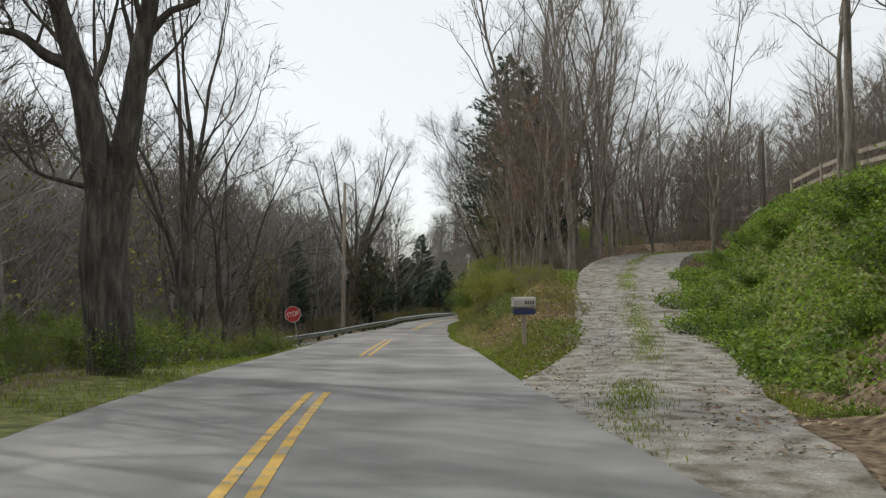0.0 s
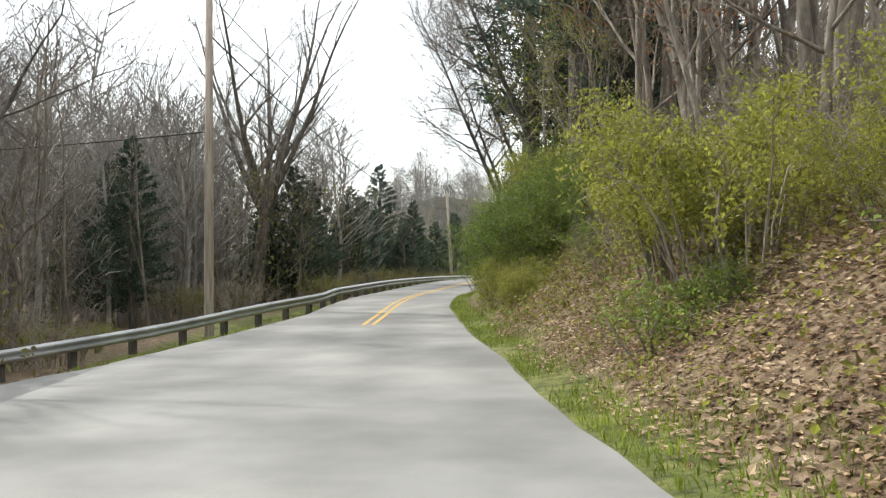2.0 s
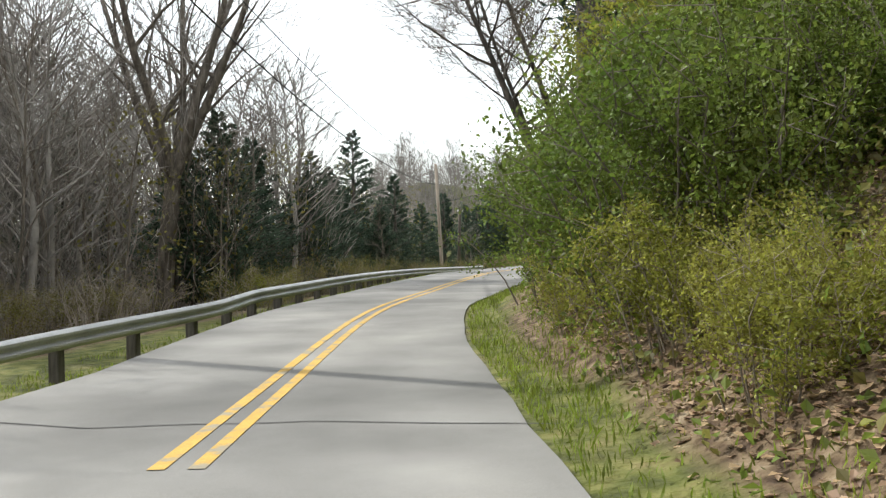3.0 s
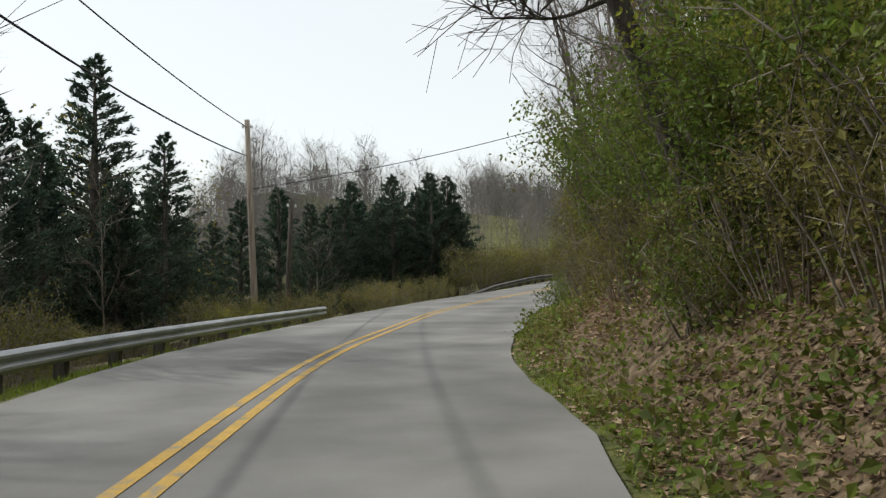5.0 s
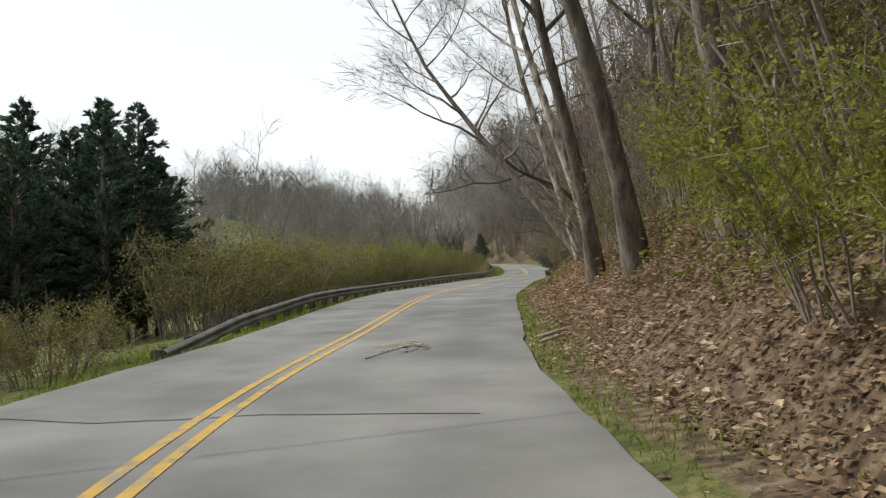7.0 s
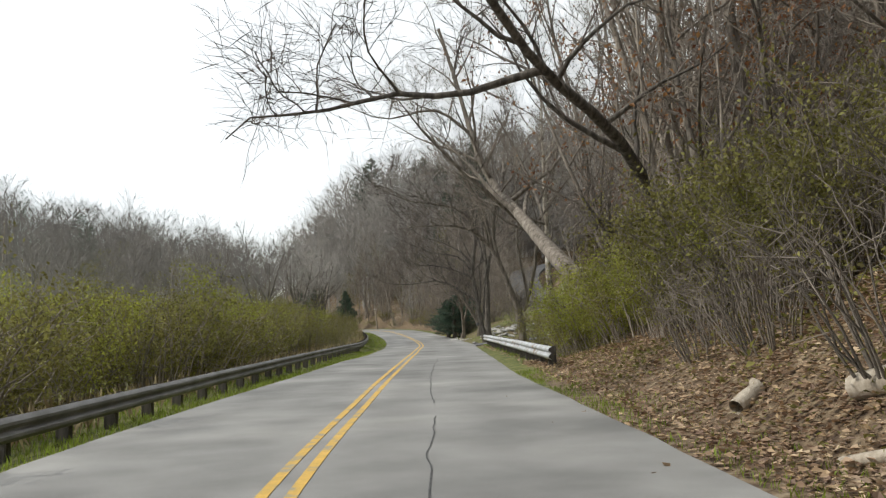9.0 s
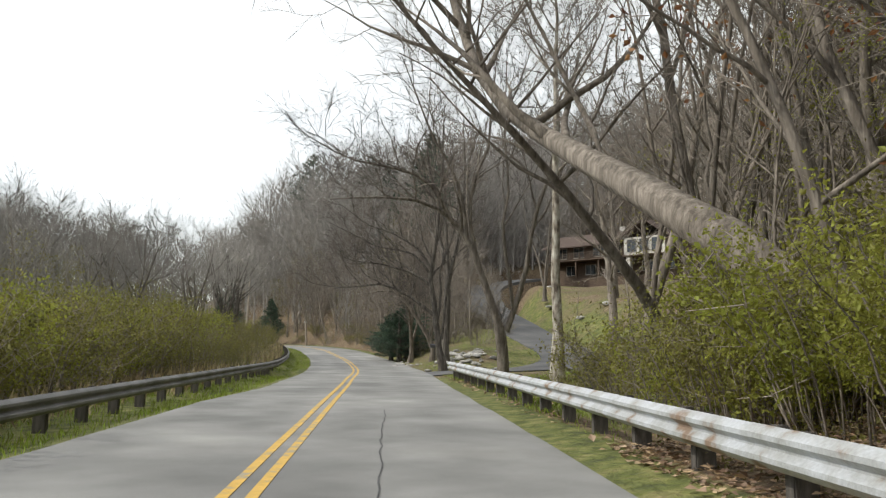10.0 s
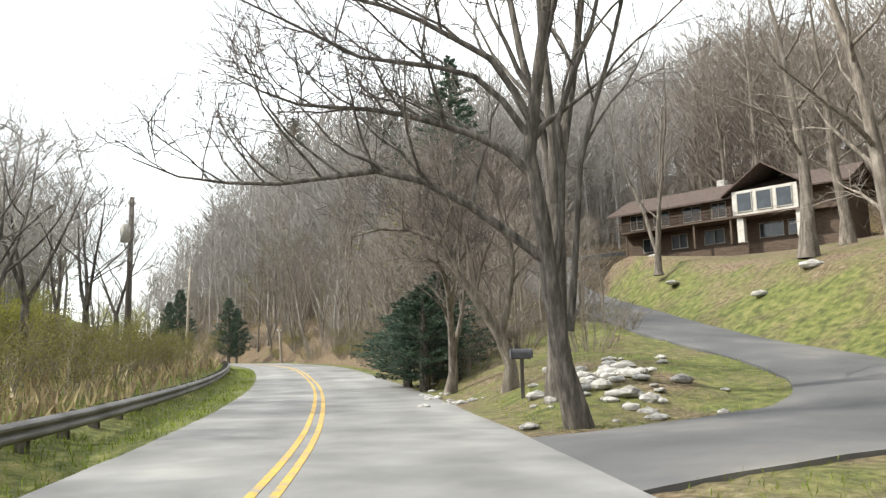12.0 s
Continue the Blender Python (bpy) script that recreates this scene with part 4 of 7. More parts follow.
def far_tree(rng, height, mat):
    """A simple bare tree for distant slopes: trunk, rising limbs, sprays of twigs."""
    t = Tubes()
    pts = np.array([(0, 0, 0), (rng.normal() * 0.2, rng.normal() * 0.2, height * 0.35), (rng.normal() * 0.3, rng.normal() * 0.3, height * 0.7), (rng.normal() * 0.4, rng.normal() * 0.4, height)])
    t.add(pts, np.array([0.17, 0.13, 0.07, 0.015]), 5)
    for k in range(18):
        u = rng.uniform(0.2, 0.95)
        p = np.array([np.interp(u * 3, np.arange(4), pts[:, c]) for c in range(3)])
        a = k * 2.4 + rng.normal() * 0.4
        d = np.array([math.cos(a), math.sin(a), rng.uniform(0.5, 1.3)])
        ln = height * 0.34 * (1.1 - 0.8 * u)
        q = p + d * ln * 0.6
        e = q + (d + np.array([0, 0, 0.5])) * ln * 0.4
        t.add(np.array([p, q, e]), np.array([0.05, 0.03, 0.008]), 3)
        for _ in range(4):
            w = rng.uniform(0.2, 1.0)
            s = p + (e - p) * w
            g = s + (d + rng.normal(size=3) * 0.6 + np.array([0, 0, 0.3])) * rng.uniform(0.5, 1.2)
            t.add(np.array([s, g]), np.array([0.018, 0.006]), 3)
    base = t.mesh("far_tree", mat)
    n = 520
    u = rng.uniform(0.04, 1.0, n)
    ang = rng.uniform(0, 6.28, n)
    rad = height * 0.3 * np.sqrt(rng.uniform(0, 1, n)) * np.where(u < 0.3, 0.75, 1.15 - 0.75 * u)
    c = np.column_stack([np.cos(ang) * rad, np.sin(ang) * rad, u * height])
    al = np.column_stack([np.cos(ang), np.sin(ang), np.full(n, 1.1)])
    spray = leaf_mesh("spray", c, rng.uniform(0.7, 1.6, n), mat, rng, along=al, aspect=0.035)
    return merge("far_tree", [base, spray], mat)


# woodland, built from a handful of grown trees
rng = np.random.default_rng(11)
TALL = [bare_tree("tree", rng, M_BARK, M_TWIG, height=h, r0=r, limbs=l, spread=sp, up=u, sub=4, twigs=5, limb_from=lf, limb_len=0.36, fine=False)
        for h, r, l, sp, u, lf in ((16, 0.14, 13, 0.7, 0.7, 0.3), (14, 0.11, 12, 0.8, 0.6, 0.25), (18, 0.17, 14, 0.6, 0.8, 0.35), (12, 0.09, 11, 0.6, 0.9, 0.2))]
SAPLING_PARTS = [bare_tree("tree", rng, M_BARK, M_TWIG, height=h, r0=r, limbs=9, spread=0.6, up=0.9, sub=3, twigs=3, limb_from=0.2, limb_len=0.3, fine=False, kink=0.16)
           for h, r in ((8, 0.05), (6, 0.04), (10, 0.065))]
SAPLING = [merge('sapling', [p[0], p[1]], M_BARK) for p in SAPLING_PARTS]
GREY = [bare_tree("tree", rng, M_BARK, M_TWIG_GREY, height=h, r0=r, fork=(f, n), limbs=12, spread=sp, up=0.7, sub=4, twigs=6, limb_len=0.42, fine=False)
        for h, r, f, n, sp in ((14, 0.2, 0.25, 3, 0.9), (12, 0.15, 0.12, 4, 0.8))]
RUSSET = [bare_tree("tree", rng, M_BARK, M_TWIG, leaves=(M_RUST, 900, 0.1), height=9, r0=0.09, limbs=9, spread=0.9, up=0.4, sub=4, twigs=4, limb_from=0.15, limb_len=0.42, fine=False)]
BUDDING = [bare_tree("tree", rng, M_BARK, M_TWIG, leaves=(M_SPRING, 1800, 0.07), height=7.5, r0=0.07, limbs=9, spread=0.8, up=0.5, sub=4, twigs=4, limb_from=0.12, limb_len=0.45, fine=False)]
CEDARS = [cedar_mesh(rng, 10.5, 6.6, 15000, bare=0.1, density=1.6), cedar_mesh(rng, 9.4, 5.4, 13000, bare=0.12, density=1.6), cedar_mesh(rng, 12.5, 6.4, 14000, bare=0.14, density=1.6)]
BUSH_SPRING = bush_mesh(rng, 2.6, 3.2, M_SPRING, 6000, 0.06, stems=18)
BUSH_GREEN = bush_mesh(rng, 2.8, 3.4, M_GREEN, 7500, 0.056, stems=18)
BUSH_OLIVE = bush_mesh(rng, 2.8, 3.6, M_OLIVE, 4200, 0.06, stems=26)
BUSH_LOW = bush_mesh(rng, 1.1, 1.8, M_GREEN, 1700, 0.06, stems=12)
BUSH_IVY = bush_mesh(rng, 0.9, 2.2, M_IVY, 1700, 0.09, stems=12)
BUSH_BARE = bush_mesh(rng, 2.4, 3.0, M_OLIVE, 350, 0.055, stems=34)

WOODS = "woodland trees beside the road"


def scatter(n, s0, s1, lat0, lat1, kinds, label, gap=1.6, scale=(0.8, 1.15), avoid=(), lean=0.0):
    """Plants trees over a stretch of ground, none too near another."""
    done = []
    tries = 0
    while len(done) < n and tries < n * 20:
        tries += 1
        s, lat = rng.uniform(s0, s1), rng.uniform(lat0, lat1)
        if any((s - a) ** 2 + (lat - b) ** 2 < gap * gap for a, b in done) or any(a < s < b and c < lat < d for a, b, c, d in avoid):
            continue
        if len(off_road(np.array([s]), np.array([lat]))[0]) == 0:
            continue
        done.append((s, lat))
        k = kinds[rng.integers(0, len(kinds))]
        tilt = Matrix.Rotation(-lean * rng.uniform(0.3, 1.5), 4, Vector((math.cos(heading(s)), math.sin(heading(s)), 0)))
        p = spot(s, lat, 0.1)
        m = Matrix.Translation(p) @ tilt @ Matrix.Rotation(rng.uniform(0, 6.28), 4, 'Z') @ Matrix.Scale(rng.uniform(*scale), 4) @ Matrix.Rotation(rng.normal() * 0.05, 4, 'X')
        plant("tree", k, m, label, group=WOODS)


def saplings(n, s0, s1, lat0, lat1, scale=(0.7, 1.15), label="thicket of slender bare saplings on the woodland floor"):
    stamp("sapling_growth", SAPLING, far_places(rng, n, s0, s1, lat0, lat1, 3, scale), label, "saplings")


def cedar(m, kind=None):
    k = CEDARS[rng.integers(0, 3) if kind is None else kind]
    root = tagged(new("cedar_tree"), "dark green cedar with dense drooping sprays", "tree", "cedars")
    root.matrix_basis = m
    part("trunk", k[0], root)
    part("foliage", k[1], root)


def conifers(n, s0, s1, lat0, lat1, scale=(0.7, 1.1)):
    for _ in range(n):
        cedar(at_spot(rng.uniform(s0, s1), rng.uniform(lat0, lat1), rng.uniform(0, 6.28), rng.uniform(*scale)))


TALL_FAR = [merge("far_tree", [k[0], k[1]], M_BARK) for k in TALL]
GREY_FAR = [merge("far_tree", [k[0], k[1]], M_BARK) for k in GREY]


def stand(n, s0, s1, lat0, lat1, kinds=TALL_FAR, scale=(0.8, 1.15)):
    """Trees too far off to be told apart, joined into one wood."""
    stamp("far_woods", kinds, far_places(rng, n, s0, s1, lat0, lat1, len(kinds), scale), "grey-brown bare woods on the hillside", "woods")


BARE = "bare grey-brown woodland tree with a crown of fine twigs"
SLIM = "slender bare sapling on the leafy woodland floor"
# beside the first stretch
scatter(16, 18, 48, 9.5, 28, TALL + GREY, BARE, avoid=[(18, 60, 0, 12)])
scatter(18, -8, 20, 6.0, 22, TALL, BARE, scale=(0.7, 1.0))
scatter(19, 44, 98, 9, 24, TALL + GREY, BARE, scale=(0.6, 0.95))
saplings(66, 15, 100, 8, 24)
conifers(7, 90, 106, 9.5, 15, (0.5, 0.8))
conifers(12, 66, 104, 9, 26, (0.55, 0.95))
conifers(5, 98, 113, 10, 20, (0.6, 0.85))
scatter(24, 41, 74, -9.5, -5.6, TALL, BARE, gap=1.2, scale=(0.6, 0.95), lean=0.06)
scatter(5, 42, 56, -9.0, -6.5, RUSSET, "young tree still holding dead russet leaves")
scatter(13, 163, 200, -32, -19, TALL, BARE, gap=2.5, scale=(0.7, 1.0))
scatter(9, 156, 172, -17, -9, TALL + BUDDING, BARE, scale=(0.6, 1.0))
scatter(18, 150, 178, -17, -7.5, TALL + GREY, BARE, gap=1.4, scale=(1.0, 1.4))
conifers(4, 60, 76, -8.5, -6.0, (1.0, 1.3))
scatter(6, 57, 75, -7, -5, BUDDING, "slender young tree with fresh yellow-green buds")
scatter(8, -4, 24, -24, -13.5, TALL + GREY, BARE)
scatter(9, 2, 34, -15.5, -11.5, TALL, BARE, gap=1.5)
scatter(10, 38, 72, -17, -9.8, TALL + GREY, BARE, gap=1.5, scale=(0.9, 1.2), avoid=[(36, 66, -17, -11.8)])
# the steep bank
scatter(25, 76, 152, -18, -7.5, TALL + GREY, BARE, lean=0.12)
saplings(110, 84, 152, -14, -5.2)
scatter(22, 104, 140, -10.5, -5.8, TALL, "slender grey tree leaning out over the leafy bank", gap=1.2, scale=(0.65, 1.0), lean=0.2)
scatter(9, 148, 163, -12, -6.8, RUSSET, "young tree still holding dead russet leaves", scale=(1.0, 1.3))
scatter(14, 98, 154, -13, -6.5, RUSSET, "young tree still holding dead russet leaves")
# hillside behind the lawn and beyond the bend
stand(18, 150, 178, -26, -12)
saplings(22, 150, 172, -14, -6)
stand(10, 176, 214, -36, -26)
stand(22, 200, 224, -46, -27, scale=(1.0, 1.4))
stand(26, 166, 203, -44, -20, scale=(0.9, 1.25))
scatter(12, 44, 60, -13, -7.5, TALL, BARE, gap=1.5, scale=(1.15, 1.45))
stand(18, 238, 268, -14, -4.6, TALL_FAR + GREY_FAR, (0.7, 0.95))
stand(14, 226, 262, -9, -4.8, GREY_FAR, (0.45, 0.7))
conifers(3, 226, 236, -9.0, -6.5, (0.4, 0.55))
conifers(6, 246, 268, -24, -9, (1.1, 1.5))
scatter(10, 190, 240, 8.5, 18, GREY, BARE, gap=3, scale=(0.4, 0.6))

# far woods
FAR = [far_tree(rng, h, M_TWIG_GREY) for h in (13, 11, 15, 12)]
FAR_BROWN = [far_tree(rng, h, M_TWIG) for h in (13, 11, 15, 12)]
FAR_CEDAR = [cedar_mesh(rng, h, 4.8, 800)[1] for h in (9, 12)]
spots = far_places(rng, 320, 10, 106, 24, 80, 4, (1.0, 1.35)) + far_places(rng, 130, -40, 20, 10, 70, 4) + far_places(rng, 130, 18, 96, 11, 26, 4, (0.7, 1.1)) + far_places(rng, 14, 112, 136, 14, 40, 4, (0.4, 0.6))
stamp("far_woods", FAR, spots, "grey bare woods covering the slope across the valley", "woods")
spots = far_places(rng, 90, 20, 120, 24, 80, 2, (0.7, 1.1))
stamp("far_conifers", FAR_CEDAR, spots, "dark cedars among the bare woods", "woods")
spots = far_places(rng, 230, 75, 195, -95, -22, 4) + far_places(rng, 330, 170, 268, -95, -37, 4) + far_places(rng, 60, -30, 36, -70, -16, 4) + far_places(rng, 40, 36, 78, -70, -44, 4) + far_places(rng, 190, 234, 269, -44, -8, 4, (0.6, 1.0)) + far_places(rng, 60, 76, 168, -24, -13, 4, (0.8, 1.1)) + far_places(rng, 170, 146, 205, -62, -24, 4, (1.2, 1.55)) + far_places(rng, 60, 148, 182, -34, -15, 4, (0.9, 1.25)) + far_places(rng, 160, 258, 299, -44, -6, 4, (0.5, 1.0)) + far_places(rng, 90, 212, 246, -16, -5.0, 4, (0.3, 0.6))
spots += far_places(rng, 330, 180, 285, -72, -48, 4, (1.15, 1.6)) + far_places(rng, 150, 251, 299, -46, -10, 4, (1.0, 1.5))
spots += distant_places(rng, 220, 114, 200, 248, 330, 4, (0.8, 1.2))
stamp("far_woods", FAR_BROWN, [q for q in spots if q[1] < 212], "bare brown woods on the hillside", "woods")
stamp("far_woods", FAR, [q for q in spots if q[1] >= 212], "pale bare woods beyond the bend", "woods")
spots = far_places(rng, 200, 108, 230, 62, 88, 4, (0.6, 0.95)) + far_places(rng, 120, 258, 299, 12, 45, 4, (0.6, 0.9)) + far_places(rng, 90, 182, 246, 22, 60, 4, (0.35, 0.6)) + far_places(rng, 90, 196, 242, 13, 30, 4, (0.35, 0.52))
spots += distant_places(rng, 150, -10, 92, 262, 340, 4, (0.8, 1.2))
stamp("far_woods", FAR, spots, "bare woods beyond the meadow", "woods")
spots = far_places(rng, 60, 118, 230, 48, 88, 2, (0.6, 1.0)) + far_places(rng, 14, 215, 262, 30, 50, 2, (0.6, 0.9)) + far_places(rng, 10, 262, 290, 12, 26, 2, (0.6, 0.9))
spots += distant_places(rng, 40, 20, 150, 258, 320, 2, (0.8, 1.2))
stamp("far_conifers", FAR_CEDAR, spots, "dark cedars beyond the meadow", "woods")

# haze of opening buds in the woods
def bud_cloud(r, height, mat):
    n = 420
    u, ang = r.uniform(0.08, 0.95, n), r.uniform(0, 6.28, n)
    rad = height * 0.3 * np.sqrt(r.uniform(0, 1, n)) * (1.15 - 0.8 * u)
    c = np.column_stack([np.cos(ang) * rad, np.sin(ang) * rad, u * height])
    return leaf_mesh("bud_growth", c, r.uniform(0.1, 0.28, n), mat, r)


BUDS = [bud_cloud(rng, h, M_OLIVE) for h in (9, 7, 11)]
stamp("bud_growth", BUDS, far_places(rng, 90, 18, 112, 9, 36, 3, (0.5, 1.0)), "olive haze of buds on the woodland edge", "undergrowth")
stamp("bud_growth", BUDS, far_places(rng, 80, 228, 299, -44, -6, 3, (0.6, 1.1)) + far_places(rng, 40, 190, 240, 12, 30, 3, (0.4, 0.6)), "olive haze of buds on the woods beyond the bend", "undergrowth")
stamp("bud_growth", BUDS, far_places(rng, 40, 146, 200, -40, -14, 3, (0.6, 1.1)), "olive haze of buds on the hillside woods", "undergrowth")

# single trees that stand out
hero = np.random.default_rng(5)
PINE = cedar_mesh(hero, 15, 11.5, 7500, bare=0.36)
for x, y, sc in ((4.3, 68.5, 0.95), (9.5, 71.0, 0.95), (4.7, 60.5, 1.12), (116.4, 253.1, 1.3), (118.1, 242.0, 1.1)):
    root = tagged(new("pine_tree"), "tall blue-green pine with spreading upper boughs", "tree")
    root.matrix_basis = at_xy(x, y, x, sc)
    part("trunk", PINE[0], root)
    part("foliage", PINE[1], root)
BIG = bare_tree("tree", hero, M_BARK_DARK, M_TWIG_DARK, height=12, r0=0.46, limbs=12, spread=0.8, up=0.5, sub=5, twigs=6, limb_len=0.55, follow=0.5, stems=[
    ([(-0.1, 0.0, -0.3), (-0.2, -0.1, 1.1), (-0.3, -0.2, 2.4), (-0.2, -0.2, 3.5)], 0.48, 0.42, 2, 0.8),
    ([(-0.3, -0.2, 3.4), (-0.5, -0.3, 4.6), (-0.7, -0.4, 5.6), (-1.0, -0.4, 6.5), (-1.3, -0.5, 7.7), (-1.5, -0.6, 9.2)], 0.33, 0.1, 8, 0.3),
    ([(-0.1, -0.2, 3.4), (0.2, -0.3, 4.9), (0.4, -0.4, 6.0), (0.6, -0.5, 7.0), (0.8, -0.6, 8.2), (0.9, -0.6, 9.5)], 0.3, 0.09, 8, 0.3),
    ([(-0.9, -0.4, 5.9), (-1.4, -0.4, 6.1), (-1.9, -0.4, 6.5), (-2.6, -0.4, 6.6)], 0.15, 0.05, 5, 0.3),
    ([(-0.2, -0.2, 3.5), (-1.0, -0.3, 3.7), (-1.6, -0.3, 3.9), (-2.1, -0.3, 4.4)], 0.07, 0.02, 5, 0.3),
    ([(0.5, -0.4, 6.4), (1.0, -0.5, 6.9), (1.5, -0.5, 7.1), (1.9, -0.5, 7.9)], 0.1, 0.03, 5, 0.3)])
plant("tree", BIG, at_xy(-6.1, 16.2), "massive dark forked tree close to the road")
MULTI = bare_tree("tree", hero, M_BARK_DARK, M_TWIG, height=13, r0=0.2, fork=(0.28, 3), limbs=10, spread=0.45, up=0.8, sub=4, twigs=5, limb_len=0.35)
plant("tree", MULTI, at_xy(-7.9, 25.8, 0.4), "slim dark tree dividing into upright stems")
plant("tree", MULTI, at_xy(-8.8, 21.5, 2.4, 0.9), "slim dark tree dividing into upright stems")
ELM = bare_tree("tree", hero, M_BARK, M_TWIG_GREY, spray=1900, height=18.5, r0=0.36, fork=(0.3, 7), limbs=44, spread=1.0, up=0.95, sub=6, twigs=6, limb_len=0.34)
plant("tree", ELM, at_xy(-9.0, 82.0, 0.3), "tall vase-shaped bare tree with a broad fan of twigs")
YTREE = bare_tree("tree", hero, M_BARK, M_TWIG, height=12.5, r0=0.2, fork=(0.35, 4), limbs=12, spread=1.1, up=0.5, sub=4, twigs=5, limb_len=0.4)
plant("tree", YTREE, at_xy(-14.4, 61.8, 1.0), "open spreading bare tree with angular limbs")
plant("tree", YTREE, at_xy(-17.5, 55.0, 3.0, 0.9), "open spreading bare tree with angular limbs")
YDARK = [bare_tree("tree", hero, M_BARK_DARK, M_TWIG_DARK, spray=200, height=h, r0=0.15, fork=(f, n), limbs=14, spread=sp, up=0.5, sub=5, twigs=5, limb_len=0.42, kink=0.2) for h, f, n, sp in ((11.5, 0.3, 3, 1.0), (10, 0.2, 4, 0.8))]
for x, y, k in ((-11.8, 54.1, 0), (-13.8, 48.2, 1), (-8.4, 28.1, 0), (-9.0, 35.2, 1), (-11.4, 36.8, 1), (-15.4, 60.3, 0), (-13.3, 44.1, 1)):
    plant("tree", YDARK[k], at_xy(x, y, x * 2.0), "dark bare tree with crooked spreading limbs")
LEAN = bare_tree("tree", hero, M_BARK_DARK, M_TWIG_DARK, spray=60, height=11, r0=0.14, kink=0.2, spread=0.8, up=0.4, sub=5, twigs=5, limb_len=0.3, follow=0.4, stems=[
    ([(0.1, 0.0, -0.3), (-0.2, 0.0, 0.3), (-0.6, 0.1, 1.3), (-0.9, 0.1, 2.1), (-1.1, 0.2, 2.7), (-1.3, 0.2, 3.2), (-1.6, 0.2, 4.5), (-2.0, 0.3, 6.1)], 0.17, 0.07, 12, 0.45),
    ([(-1.2, 0.2, 2.8), (-1.7, 0.3, 2.6), (-2.1, 0.4, 2.6), (-2.5, 0.5, 2.6)], 0.03, 0.008, 5, 0.2)])
plant("tree", LEAN, at_xy(8.2, 83.8), "dark tree leaning out from the bank over the road")
OVER = bare_tree("tree", hero, M_BARK_DARK, M_TWIG, spray=1900, height=13, r0=0.15, lean=(-0.22, -0.05), limbs=20, spread=1.1, up=0.4, sub=6, twigs=6, limb_from=0.3, limb_len=0.4)
for x, y, tr, sc in ((4.6, 73.0, 0.0, 1.0), (5.2, 75.6, 0.3, 0.9), (5.0, 66.0, -0.3, 1.05), (6.6, 78.0, 0.2, 1.1)):
    plant("tree", OVER, at_xy(x, y, tr, sc), "dark slender tree hanging its crown over the road")
LEAN_PALE = bare_tree("tree", hero, M_BARK_PALE, M_TWIG_GREY, spray=1900, height=15, r0=0.17, lean=(-0.26, 0.2), limbs=13, spread=0.9, up=0.35, sub=5, twigs=6, limb_from=0.35, limb_len=0.42)
for x, y, tr, sc in ((27.3, 121.2, 0.0, 1.0), (25.0, 116.8, 0.15, 1.15), (25.6, 114.6, 0.3, 1.0), (22.4, 108.5, -0.1, 1.0), (29.5, 124.5, 0.1, 0.95)):
    plant("tree", LEAN_PALE, at_xy(x, y, tr, sc), "pale-barked tree leaning out towards the road")
LEAN_OUT = bare_tree("tree", hero, M_BARK, M_TWIG, spray=500, height=13, r0=0.19, lean=(-0.38, -0.1), limbs=12, spread=0.8, up=0.4, sub=5, twigs=5, limb_from=0.4, limb_len=0.38)
for x, y, tr, sc in ((20.3, 112.1, 0.00, 1.00), (22.4, 115.5, 0.15, 0.90), (18.7, 108.8, 0.10, 0.95)):
    plant("tree", LEAN_OUT, at_xy(x, y, tr, sc), "grey-barked tree leaning out from the leafy bank")
DIAG = bare_tree("tree", hero, M_BARK, M_TWIG, spray=700, height=14, r0=0.2, lean=(-0.75, 0.1), limbs=14, spread=0.9, up=0.4, sub=5, twigs=5, limb_from=0.35, limb_len=0.42)
plant("tree", DIAG, at_xy(55.5, 150.8), "long slanting tree leaning across the roadside")
REACH = bare_tree("tree", hero, M_BARK, M_TWIG_GREY, spray=1900, height=13, r0=0.18, lean=(-0.75, 0.5), limbs=14, spread=0.9, up=0.25, sub=6, twigs=6, limb_from=0.3, limb_len=0.45)
plant("tree", REACH, at_xy(30.0, 125.0), "grey tree reaching far out across the road")
DARK_LEAN = bare_tree("tree", hero, M_BARK_DARK, M_TWIG_DARK, spray=600, height=12, r0=0.15, kink=0.2, spread=0.9, up=0.3, sub=5, twigs=4, limb_len=0.45, follow=0.7, stems=[
    ([(-0.0, -0.0, -0.1), (-0.3, -0.1, 2.1), (-2.2, -0.7, 3.5), (-4.1, -1.2, 4.1), (-5.9, -1.7, 4.4), (-7.6, -2.3, 5.0), (-8.8, -2.7, 5.4)], 0.19, 0.06, 9, 0.3),
    ([(-5.9, -1.7, 4.4), (-6.5, -1.1, 4.2), (-7.1, -0.6, 4.0), (-7.8, 0.0, 4.1), (-9.1, 0.5, 3.7), (-10.2, 1.4, 3.6), (-10.3, 1.6, 3.3)], 0.085, 0.012, 9, 0.2),
    ([(-0.3, -0.1, 2.1), (-0.8, 0.2, 2.4), (-1.3, 0.7, 2.1), (-1.8, 1.0, 2.9)], 0.08, 0.03, 5, 0.3),
    ([(-0.3, -0.1, 2.1), (0.3, -0.7, 2.4), (1.0, -1.4, 3.2), (1.6, -2.0, 4.0), (2.2, -2.6, 4.3), (2.9, -3.2, 4.7)], 0.11, 0.05, 7, 0.3)])
plant("tree", DARK_LEAN, at_xy(42.5, 138.9), "dark leaning tree with one long level limb")
